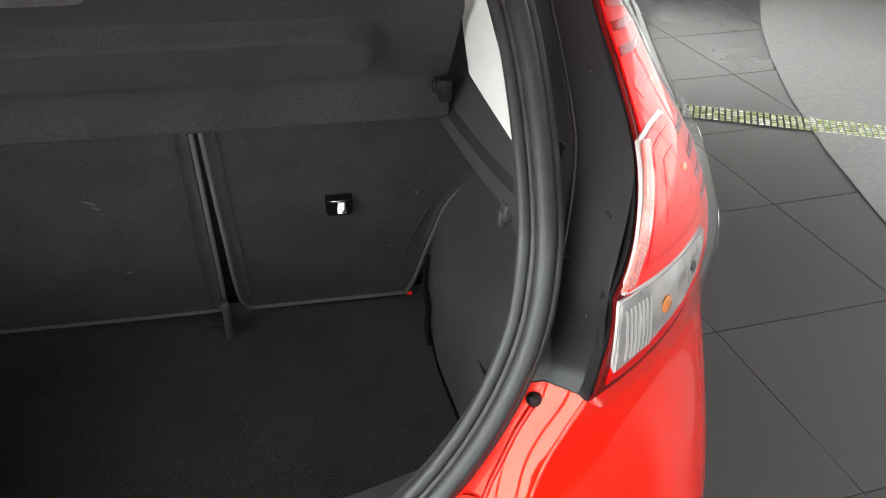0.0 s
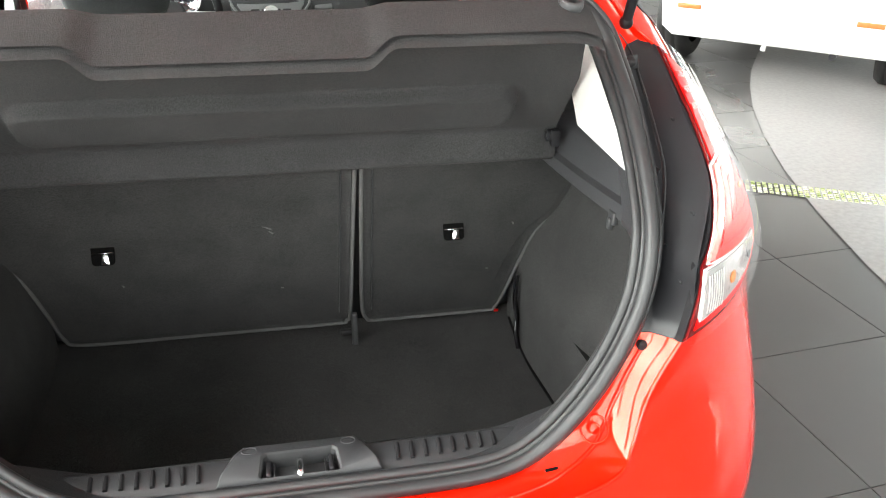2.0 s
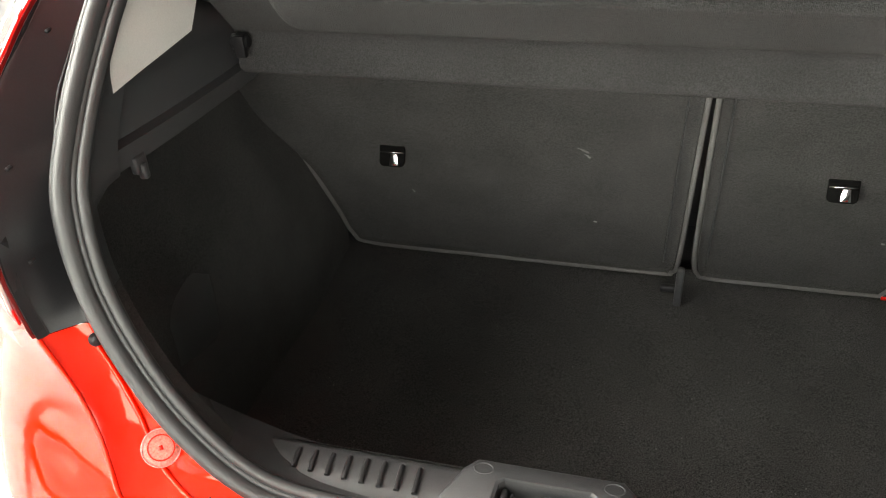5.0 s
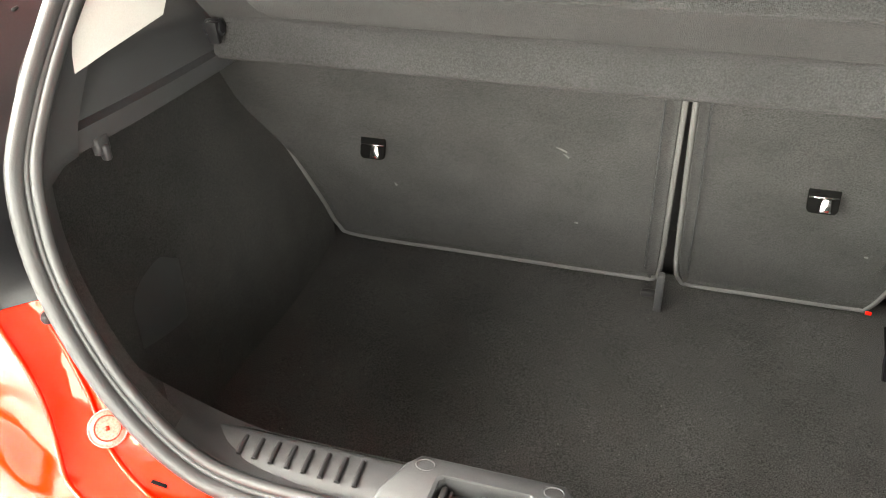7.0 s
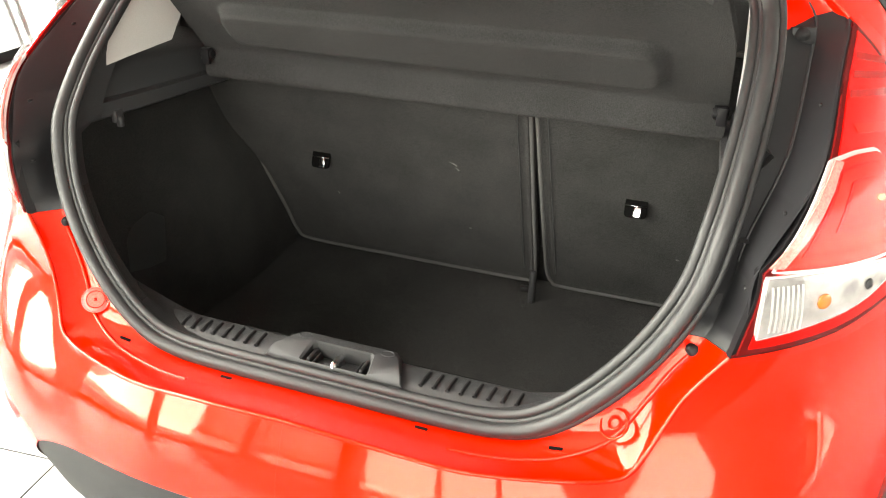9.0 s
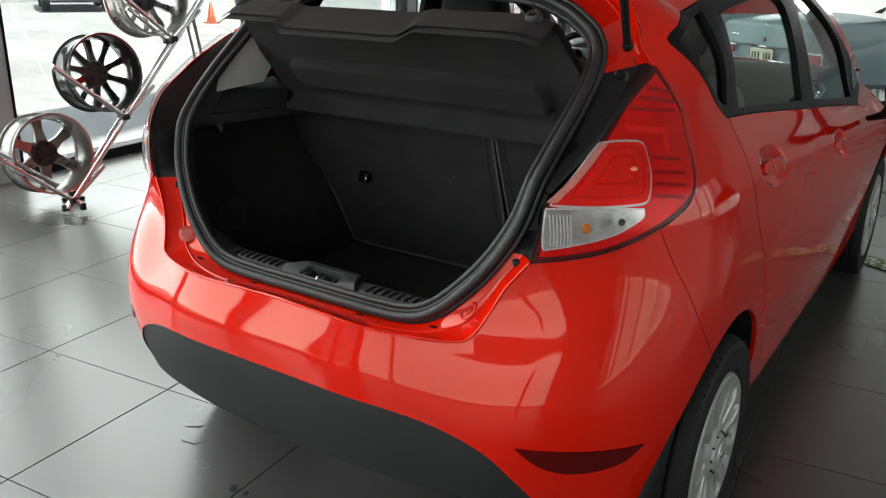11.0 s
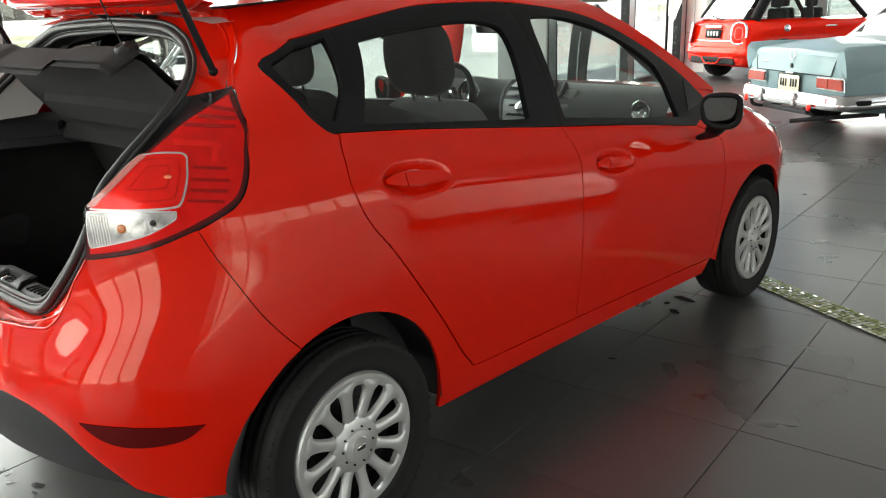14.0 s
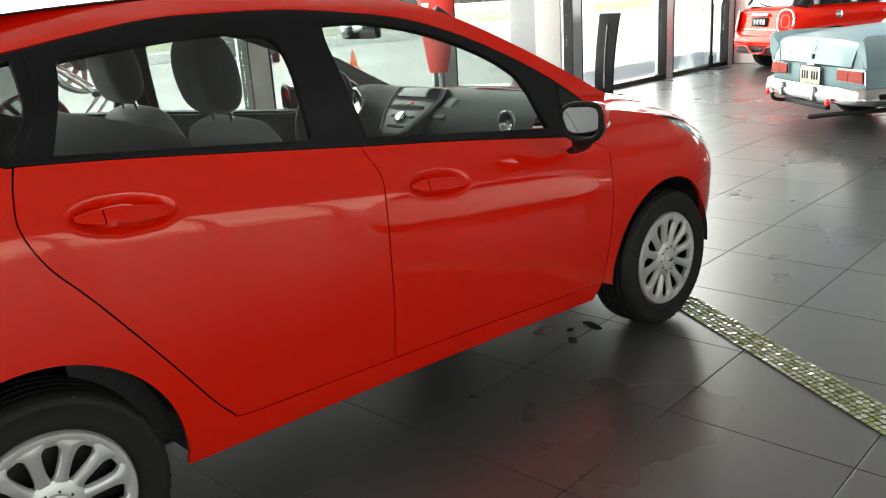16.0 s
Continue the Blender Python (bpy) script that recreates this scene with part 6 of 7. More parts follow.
def traffic_cone(a, b):
    cone = thing("traffic_cone", "orange traffic cone on the paving", "traffic cone")
    bm = lathe([(0.0, 0.46), (0.025, 0.46), (0.11, 0.03)], 20, "Z")
    bmesh.ops.translate(bm, vec=hall(a, b, -0.06), verts=bm.verts)
    part("cone_body", bm, ORANGE, cone)
    part("cone_base", box((0.28, 0.28, 0.03), tuple(hall(a, b, -0.045)), 0.01), ORANGE, cone)
    bm = lathe([(0.071, 0.20), (0.050, 0.30)], 20, "Z")
    bmesh.ops.translate(bm, vec=hall(a, b, -0.06), verts=bm.verts)
    part("cone_band", bm, WHITE, cone, "white band")


traffic_cone(-13.16, 13.24)


# ---- other cars ----
def simple_wheel(parent, x, y, r, w, rim_mat, m):
    out = 1 if x > 0 else -1
    hub = new("wheel")
    hub.parent = parent
    hub.matrix_basis = pose(x, y, r, 0, 0, 0 if x > 0 else 180)
    part("tyre", (lathe([(0.62 * r, -w), (0.9 * r, -w - 0.004), (0.99 * r, -0.85 * w), (r, -0.7 * w), (0.97 * r, -0.68 * w), (r, -0.66 * w), (r, -0.36 * w), (0.97 * r, -0.34 * w), (r, -0.32 * w), (0.99 * r, -0.12 * w), (0.9 * r, 0.004), (0.66 * r, 0.0), (0.62 * r, -0.012)], 40)), TYRE, hub, "black tyre")
    part("rim", lathe([(0.0, -0.01), (0.18 * r, -0.008), (0.22 * r, -0.03), (0.5 * r, -0.025), (0.6 * r, -0.005), (0.64 * r, -0.004)], 32), rim_mat, hub, "wheel rim")
    for k in range(6):
        bm = box((0.012, 0.09 * r, 0.40 * r), (-0.012, 0, 0.40 * r), 0.003, Matrix.Rotation(2 * math.pi * k / 6, 4, "X"))
        part("rim_spoke", bm, rim_mat, hub)
    return hub


def shell(stations, bottom, mat, name, parent, label=""):
    """A body of cross sections: (y, half width, sill z, shoulder z, top half width, top z)."""
    cs = [Curve([(i, s[c]) for i, s in enumerate(stations)]) for c in range(6)]
    rows = []
    n = 7 * (len(stations) - 1)
    for i in range(n + 1):
        y, w, z0, z1, tw, z2 = [c(i * (len(stations) - 1) / n) for c in cs]
        half_row = [(0.0, z0), (w * 0.88, z0), (w * 0.975, z0 + 0.06), (w, (z0 + z1) / 2), (w * 0.985, z1 - 0.04), (w * 0.95, z1), (tw * 1.02, z2 - 0.05), (tw * 0.9, z2 - 0.008), (tw * 0.5, z2), (0.0, z2 + 0.004)]
        rows.append([(x, y, z) for x, z in half_row] + [(-x, y, z) for x, z in half_row[-2:0:-1]])
    bm = grid_mesh(rows, closed_v=True)
    for row in (rows[0], rows[-1]):
        bm.faces.new([bm.verts.new(p) for p in row])
    bmesh.ops.remove_doubles(bm, verts=bm.verts, dist=1e-5)
    bmesh.ops.recalc_face_normals(bm, faces=bm.faces)
    return part(name, sharp(bm, 38), mat, parent, label)


def patch(name, pts, mat, parent, depth=0.008, label=""):
    """A flat plate through four or more points in order, thickened away from its face."""
    bm = bmesh.new()
    f = bm.faces.new([bm.verts.new(p) for p in pts])
    bm.normal_update()
    n = f.normal.copy()
    out = bmesh.ops.extrude_face_region(bm, geom=[f])
    bmesh.ops.translate(bm, vec=n * depth, verts=[g for g in out["geom"] if isinstance(g, bmesh.types.BMVert)])
    bmesh.ops.recalc_face_normals(bm, faces=bm.faces)
    return part(name, bm, mat, parent, label, False)


def bars(parent, centre, right, up, normal, w, h, mat, count):
    """Plain bars that stand for writing on a plate."""
    for k in range(count):
        c = centre + right * (w * ((k + 0.5) / count - 0.5)) + normal * 0.006
        m = Matrix(((right.x, up.x, normal.x, c.x), (right.y, up.y, normal.y, c.y), (right.z, up.z, normal.z, c.z), (0, 0, 0, 1)))
        part("plate_bar", box((w / count * 0.55, h, 0.003), (0, 0, 0), 0, m), mat, parent)


R, U, B = Vector((1, 0, 0)), Vector((0, 0, 1)), Vector((0, -1, 0))


def swept(path, profile, mat, name, parent, label=""):
    """A bar of one cross section (out, up) along a level path; out points away from the car's middle."""
    rows = []
    for i, p in enumerate(path):
        t = (path[min(i + 1, len(path) - 1)] - path[max(i - 1, 0)]).normalized()
        out = Vector((t.y, -t.x, 0)).normalized()
        rows.append([p + out * a + Vector((0, 0, b)) for a, b in profile])
    bm = grid_mesh(rows, closed_v=True)
    for row in (rows[0], rows[-1]):
        bm.faces.new([bm.verts.new(p) for p in row])
    bmesh.ops.recalc_face_normals(bm, faces=bm.faces)
    return part(name, bm, mat, parent, label)


def old_saloon(x, y, turn, size):
    """An old light blue saloon with low tail fins; its rear middle stands at x, y."""
    s = thing("vintage_saloon", "vintage light blue saloon with chrome bumper parked on the tiles", "car", m=pose(x, y, 0, 0, 0, turn) @ Matrix.Diagonal((size, size, size, 1)))
    shell([(-0.02, 0.815, 0.38, 0.80, 0.80, 0.86), (0.03, 0.85, 0.32, 0.86, 0.80, 0.905), (0.5, 0.88, 0.27, 0.90, 0.78, 0.955), (1.1, 0.895, 0.25, 0.90, 0.74, 0.985), (2.4, 0.90, 0.25, 0.87, 0.70, 0.97), (3.3, 0.89, 0.25, 0.86, 0.72, 0.95), (4.2, 0.87, 0.28, 0.83, 0.72, 0.90), (4.65, 0.80, 0.34, 0.74, 0.66, 0.80)], 0.25, BLUE, "body", s, "pale blue body")
    shell([(1.0, 0.70, 0.90, 0.95, 0.66, 0.97), (1.45, 0.70, 0.90, 1.06, 0.56, 1.30), (1.75, 0.70, 0.90, 1.10, 0.55, 1.40), (2.6, 0.70, 0.90, 1.10, 0.55, 1.43), (3.0, 0.70, 0.90, 1.05, 0.56, 1.32), (3.5, 0.68, 0.90, 0.95, 0.64, 0.97)], 0.9, WHITEPAINT, "cabin", s, "pale roof and pillars")
    patch("rear_window", [(-0.50, 1.10, 1.03), (0.50, 1.10, 1.03), (0.45, 1.43, 1.285), (-0.45, 1.43, 1.285)], SATIN, s, 0.012, "dark rear window")
    # boot lid: a slightly domed plate between the fins, its lower edge over the number plate
    rows = []
    for k in range(9):
        t = k / 8
        z = 0.665 + 0.20 * t
        rows.append([((0.66 + 0.05 * t) * u, -0.034 - 0.006 * (1 - u * u) + 0.03 * t * t, z + 0.035 * t * (1 - u * u)) for u in [j / 8 - 1 for j in range(17)]])
    for k, (yy, zz) in enumerate(((0.05, 0.90), (0.20, 0.935), (0.55, 0.975), (1.02, 1.0))):
        rows.append([(0.71 * u, yy, zz - 0.02 + 0.035 * (1 - u * u)) for u in [j / 8 - 1 for j in range(17)]])
    lid = part("boot_lid", grid_mesh(rows), BLUE, s, "pale blue boot lid")
    part("lid_gap", tube([(p[0], p[1] - 0.002, p[2] - 0.004) for p in rows[0]], 0.005, 6), SATIN, lid)
    for e in (0, -1):
        part("lid_gap", tube([(row[e][0], row[e][1] - 0.002, row[e][2]) for row in rows[:10]], 0.004, 6), SATIN, lid)
    for sx in (1, -1):
        # fin: a sharp ridge along the rear wing
        rows = []
        for yy, top in ((-0.065, 0.92), (-0.03, 0.955), (0.25, 0.965), (0.7, 0.955), (1.2, 0.925), (1.7, 0.88)):
            low = 0.64 if yy < 0 else 0.70
            rows.append([(sx * 0.72, yy + 0.035, top - 0.10), (sx * 0.79, yy + 0.005, top - 0.025), (sx * 0.838, yy, top), (sx * 0.862, yy + 0.004, top - 0.02), (sx * 0.885, yy + 0.02, (top + low) / 2), (sx * 0.875, yy + 0.05, low)])
        bm = grid_mesh(rows)
        bm.faces.new([bm.verts.new(p) for p in rows[0]])
        bmesh.ops.recalc_face_normals(bm, faces=bm.faces)
        part("tail_fin", sharp(bm, 35), BLUE, s, "pale blue tail fin")
        patch("side_window", [(sx * 0.675, 1.55, 1.02), (sx * 0.675, 3.1, 1.02), (sx * 0.60, 2.85, 1.30), (sx * 0.59, 1.75, 1.33)][::sx], SATIN, s, 0.03, "dark side window")
        unit = patch("tail_lamp", [(sx * 0.46, -0.040, 0.525), (sx * 0.86, -0.010, 0.515), (sx * 0.84, -0.010, 0.655), (sx * 0.46, -0.040, 0.65)][::sx], CHROME, s, 0.012, "chrome tail lamp surround")
        patch("lamp_glass", [(sx * 0.475, -0.058, 0.54), (sx * 0.63, -0.046, 0.536), (sx * 0.63, -0.046, 0.635), (sx * 0.475, -0.058, 0.635)][::sx], DULLRED, unit, 0.008, "dull red tail lamp glass")
        patch("lamp_glass", [(sx * 0.64, -0.045, 0.536), (sx * 0.845, -0.030, 0.53), (sx * 0.828, -0.031, 0.635), (sx * 0.64, -0.045, 0.635)][::sx], DULLRED, unit, 0.008, "dull red tail lamp glass")
        bm = lathe([(0.0, -0.016), (0.030, -0.013), (0.036, 0.0)], 18, "Y")
        bmesh.ops.translate(bm, vec=(sx * 0.58, -0.205, 0.345), verts=bm.verts)
        part("bumper_reflector", bm, LENSBRIGHT, s, "round orange-red reflector")
        for yy in (0.95, 3.65):
            simple_wheel(s, sx * 0.80, yy, 0.31, 0.17, SILVER, None)
        bump = smooth_line([(sx * -0.002, -0.150, 0.405), (sx * 0.45, -0.142, 0.405), (sx * 0.72, -0.105, 0.405), (sx * 0.865, -0.01, 0.405), (sx * 0.905, 0.15, 0.41), (sx * 0.905, 0.42, 0.415)], 5)
        swept(bump if sx > 0 else bump[::-1], [(-0.02, 0.080), (0.012, 0.076), (0.034, 0.050), (0.030, 0.012), (0.044, -0.006), (0.046, -0.045), (0.022, -0.075), (-0.02, -0.080)], CHROME, "rear_bumper", s, "bright chrome bumper half")
        part("overrider", box((0.050, 0.060, 0.15), (sx * 0.30, -0.188, 0.40), 0.022), CHROME, s, "chrome overrider")
        part("bumper_cap", box((0.022, 0.16, 0.05), (sx * 0.945, 0.16, 0.41), 0.010), SATIN, s, "dark rubber bumper end")
    ring = [(0.045 * math.cos(2 * math.pi * k / 24), -0.042, 0.845 + 0.050 * math.sin(2 * math.pi * k / 24)) for k in range(24)]
    emblem = part("boot_emblem", tube(ring, 0.005, 6, closed=True), CHROME, s, "plain round chrome emblem")
    part("boot_lock", box((0.035, 0.02, 0.05), (0.0, -0.045, 0.735), 0.008), STEEL, s, "dark lock")
    for k in range(3):
        part("boot_script", box((0.035, 0.006, 0.02), (-0.55 + 0.045 * k, -0.042, 0.76), 0.002), CHROME, s)
    plate = part("number_plate", prism(rounded(0.37, 0.165, 0.015), 0.010, pose(0.0, -0.058, 0.555, 90, 0, 0), 0.002), CREAM, s, "cream number plate with plain bars")
    part("plate_rim", tube([(u * 0.19, -0.064, 0.555 + v * 0.087) for u, v in ((-1, -1), (1, -1), (1, 1), (-1, 1))], 0.006, 6, closed=True), SATIN, plate)
    for sx in (-1, 1):
        bars(plate, Vector((sx * 0.090, -0.066, 0.555)), R, U, B, 0.14, 0.085, STEEL, 3)
    part("plate_lamp", box((0.13, 0.03, 0.022), (0.0, -0.055, 0.657), 0.006), CHROME, s, "chrome plate lamp")
    part("tow_bar", tube(smooth_line([(-0.36, 0.1, 0.27), (-0.38, -0.14, 0.27), (-0.40, -0.235, 0.30), (-0.40, -0.245, 0.36)], 5), 0.020, 8), BLACKGLOSS, s, "black tow bar neck")
    part("tow_cross_bar", box((0.80, 0.05, 0.05), (0.02, -0.10, 0.275), 0.008), STEEL, s, "dark tow bar beam")
    part("exhaust_pipe", tube([(0.75, 0.5, 0.26), (0.55, -0.02, 0.225), (0.36, -0.26, 0.185)], 0.024, 10), STEEL, s, "dark exhaust pipe")


def small_red_car(x, y, turn):
    """A small red retro hatchback; its rear middle stands at x, y."""
    s = thing("compact_red_car", "small red retro hatchback parked by the panelled wall", "car", m=pose(x, y, 0, 0, 0, turn))
    shell([(-0.06, 0.66, 0.36, 0.62, 0.62, 0.72), (-0.02, 0.76, 0.29, 0.72, 0.68, 0.90), (0.12, 0.82, 0.24, 0.80, 0.70, 0.985), (0.4, 0.86, 0.22, 0.86, 0.72, 1.0), (1.2, 0.865, 0.2, 0.88, 0.72, 1.0), (2.6, 0.865, 0.2, 0.86, 0.74, 0.98), (3.3, 0.85, 0.22, 0.78, 0.74, 0.92), (3.75, 0.76, 0.3, 0.66, 0.66, 0.76)], 0.2, RED, "body", s, "red body")
    # glass house: pillars, roof, see-through panes, headrests
    part("roof", box((1.20, 1.75, 0.05), (0, 1.28, 1.40), 0.02), SATIN, s, "black roof")
    for sx in (1, -1):
        for name, pts, w in (("rear_pillar", ((0.66, 0.22, 0.99), (0.60, 0.50, 1.38)), 0.085), ("middle_pillar", ((0.70, 1.30, 0.99), (0.61, 1.30, 1.38)), 0.05), ("front_pillar", ((0.71, 2.45, 0.97), (0.60, 2.05, 1.38)), 0.04)):
            part(name, tube([Vector((sx * px, py, pz)) for px, py, pz in pts], w, 10, flat=0.5), SATIN, s, "black pillar")
        patch("side_window", [(sx * 0.705, 0.42, 1.0), (sx * 0.705, 2.35, 1.0), (sx * 0.61, 2.0, 1.37), (sx * 0.61, 0.60, 1.37)][::sx], CARGLASS, s, 0.006, "side window").visible_shadow = False
        for yy in (0.95, 1.65):
            seat = part("seat_back", box((0.42, 0.12, 0.34), (sx * 0.33, yy, 0.98), 0.05), FABRIC, s, "dark seat back")
            part("headrest", box((0.24, 0.09, 0.17), (sx * 0.33, yy - 0.03, 1.25), 0.04), FABRIC, seat, "dark headrest")
    patch("rear_window", [(-0.54, 0.10, 1.0), (0.54, 0.10, 1.0), (0.49, 0.40, 1.37), (-0.49, 0.40, 1.37)], MIRROR, s, 0.012, "bright reflecting rear window")
    part("rear_wiper", tube([(0.05, 0.09, 1.0), (-0.18, 0.10, 1.03), (-0.34, 0.125, 1.07)], 0.012, 6), SATIN, s, "black rear wiper")
    for sx in (1, -1):
        # tall rounded tail lamp with a broad bright rim, wrapped round the corner
        c, right, up = Vector((sx * 0.625, -0.035, 0.785)), Vector((sx * 0.84, 0.54, 0)), Vector((sx * -0.08, 0.12, 0.99))
        out = Vector((sx * 0.54, -0.84, 0.12))
        def rim_at(k, a, b, lift):
            ang = 2 * math.pi * k / 32
            return c + right * (a * math.copysign(abs(math.cos(ang)) ** 0.75, math.cos(ang))) + up * (b * math.copysign(abs(math.sin(ang)) ** 0.75, math.sin(ang))) + out * lift
        rim = [rim_at(k, 0.122, 0.168, 0.012) for k in range(32)]
        unit = part("lamp_rim", tube(rim, 0.020, 8, closed=True), CHROME, s, "broad bright rim round the tail lamp")
        rows = [[rim_at(k, 0.118 * q, 0.163 * q, 0.010 + 0.028 * (1 - q * q)) for k in range(32)] for q in (1.0, 0.8, 0.55, 0.3, 0.08)]
        bm = grid_mesh(rows, closed_v=True)
        bmesh.ops.recalc_face_normals(bm, faces=bm.faces)
        part("lamp_lens", bm, LENSBRIGHT, unit, "red tail lamp lens")
        part("lamp_band", tube([rim_at(k, 0.062, 0.095, 0.032) for k in range(32)], 0.007, 6, closed=True), PINK, unit, "pale inner lamp ring")
        for yy in (0.62, 3.1):
            simple_wheel(s, sx * 0.80, yy, 0.30, 0.19, STEEL, None)
            part("arch_trim", tube([(sx * 0.862, yy + 0.36 * math.cos(radians(a)), 0.30 + 0.36 * math.sin(radians(a))) for a in range(-10, 191, 10)], 0.045, 8, flat=0.4), SATIN, s, "black arch trim")
        bm = lathe([(0.0, 0.014), (0.020, 0.014), (0.024, 0.010), (0.052, 0.012), (0.060, 0.0)], 20, "X")
        bmesh.ops.translate(bm, vec=(sx * 0.868 - (0.014 if sx < 0 else 0), 0.70, 0.85), verts=bm.verts)
        part("fuel_cap", bm, CHROME, s, "round chrome fuel cap")
        part("door_handle", tube([(sx * 0.885, 1.45, 0.86), (sx * 0.885, 1.68, 0.86)], 0.014, 8), CHROME, s, "chrome door handle")
        part("exhaust", tube([(sx * 0.062, -0.125, 0.325), (sx * 0.062, 0.2, 0.325)], 0.042, 12, ends=False), CHROME, s, "chrome exhaust tip")
        part("fog_lamp", box((0.10, 0.02, 0.05), (sx * 0.60, -0.062, 0.375), 0.012, pose(0, 0, 0, 0, 0, 0)), LENSBRIGHT, s, "red fog lamp")
    bump = smooth_line([(-0.87, 0.30, 0.47), (-0.82, 0.06, 0.47), (-0.60, -0.045, 0.47), (0.0, -0.075, 0.47), (0.60, -0.045, 0.47), (0.82, 0.06, 0.47), (0.87, 0.30, 0.47)], 6)
    swept(bump, [(-0.05, 0.10), (0.0, 0.095), (0.028, 0.07), (0.034, 0.0), (0.022, -0.07), (-0.05, -0.085)], RED, "rear_bumper", s, "red rear bumper")
    part("diffuser", box((1.16, 0.06, 0.115), (0, -0.055, 0.345), 0.02), BLACK, s, "black mesh diffuser")
    part("diffuser_rim", tube(smooth_line([(-0.58, -0.09, 0.40), (-0.28, -0.098, 0.395), (-0.15, -0.10, 0.30), (0.15, -0.10, 0.30), (0.28, -0.098, 0.395), (0.58, -0.09, 0.40)], 5), 0.014, 8), RED, s, "red edge over the diffuser")
    rows = [[(0.50 * u, -0.058 + 0.015 * u * u, z - 0.02 * u * u) for u in (-1, -0.5, 0, 0.5, 1)] for z in (0.60, 0.606)]
    part("tailgate_gap", tube([Vector(p) for p in rows[0]], 0.006, 6), SATIN, s)
    part("lower_lip", tube(smooth_line([(-0.50, -0.05, 0.665), (0.0, -0.075, 0.655), (0.50, -0.05, 0.665)], 4), 0.012, 8), CHROME, s, "thin chrome strip")
    plate = part("number_plate", prism(rounded(0.40, 0.14, 0.01), 0.012, pose(0.0, -0.062, 0.775, 82, 0, 0)), SATIN, s, "dark number plate with plain bars")
    bars(plate, Vector((0, -0.072, 0.775)), R, U, B, 0.32, 0.075, WHITE, 4)
    part("boot_handle", box((0.42, 0.05, 0.05), (0, -0.055, 0.885), 0.018), CHROME, s, "chrome boot handle")


def white_van(x, y, turn):
    """A white car whose rear stands at x, y."""
    s = thing("white_car", "white car with orange bumper reflectors parked by the pale inlay", "car", m=pose(x, y, 0, 0, 0, turn))
    shell([(-0.42, 0.72, 0.30, 0.62, 0.66, 0.72), (-0.36, 0.82, 0.23, 0.70, 0.72, 0.86), (-0.1, 0.875, 0.21, 0.80, 0.74, 1.0), (1.0, 0.88, 0.2, 0.86, 0.74, 1.02), (2.8, 0.88, 0.2, 0.86, 0.74, 1.0), (3.6, 0.84, 0.25, 0.76, 0.70, 0.9)], 0.2, WHITEPAINT, "body", s, "glossy white body")
    shell([(-0.12, 0.72, 0.95, 1.0, 0.66, 1.02), (0.25, 0.74, 0.95, 1.1, 0.60, 1.45), (0.6, 0.74, 0.95, 1.1, 0.60, 1.52), (2.0, 0.74, 0.95, 1.1, 0.60, 1.52), (2.8, 0.74, 0.95, 1.0, 0.66, 1.02)], 0.9, SATIN, "cabin", s, "dark glazed cabin")
    for sx in (1, -1):
        part("bumper_reflector", box((0.17, 0.016, 0.034), (sx * 0.60, -0.425, 0.455), 0.006, pose(0, 0, 0, 0, 0, 0)), ORANGE, s, "orange bumper reflector")
        for yy in (0.0, 2.55):
            simple_wheel(s, sx * 0.87, yy, 0.315, 0.21, SILVER, None)
    part("tow_eye", tube([(-0.06, -0.30, 0.25), (-0.065, -0.34, 0.19)], 0.018, 8), WHITEPAINT, s, "white tow eye")
    part("exhaust_pipe", tube([(0.40, -0.2, 0.215), (0.40, -0.36, 0.21)], 0.025, 10), STEEL, s, "exhaust pipe")
    part("bumper_gap", tube([(0.05, -0.412, 0.44), (0.055, -0.405, 0.62)], 0.003, 6), SATIN, s)


def far_car(a, b, turn, mat, label, name):
    p = hall(a, b, -0.06)
    s = thing(name, label, "car", "cars parked outside", m=pose(p.x, p.y, -0.06, 0, 0, turn))
    shell([(-2.1, 0.72, 0.35, 0.7, 0.66, 0.8), (-1.9, 0.84, 0.25, 0.85, 0.74, 1.0), (0.0, 0.88, 0.22, 0.88, 0.76, 1.05), (1.2, 0.87, 0.22, 0.85, 0.76, 1.0), (2.0, 0.8, 0.3, 0.75, 0.7, 0.85)], 0.2, mat, "body", s, "car body")
    shell([(-1.9, 0.72, 0.95, 1.05, 0.62, 1.1), (-1.5, 0.74, 0.95, 1.1, 0.60, 1.5), (0.2, 0.74, 0.95, 1.1, 0.60, 1.52), (1.1, 0.74, 0.95, 1.0, 0.66, 1.04)], 0.9, SATIN, "cabin", s, "dark glazed cabin")
    for sx in (1, -1):
        patch("headlamp", [(sx * 0.5, 2.02, 0.68), (sx * 0.75, 1.98, 0.70), (sx * 0.75, 1.95, 0.8), (sx * 0.5, 1.99, 0.78)], CHROME, s, 0.02, "headlamp")
        for yy in (-1.3, 1.35):
            simple_wheel(s, sx * 0.86, yy, 0.33, 0.2, SILVER, None)
    part("grille", box((0.8, 0.03, 0.16), (0, 2.0, 0.6), 0.01), SATIN, s, "dark grille")


old_saloon(-0.93, 7.54, -35.0, 0.93)
small_red_car(-4.12, 12.51, -28.0)
white_van(3.665, 4.155, -43.9)
far_car(-15.5, -1.0, -70, WHITEPAINT, "white estate car parked across the yard", "parked_car")
far_car(-15.0, 2.6, -60, DARKPAINT, "dark off-road car parked across the yard", "parked_car")
far_car(-20.0, 15.0, -120, DARKPAINT, "dark car parked far across the yard", "parked_car")


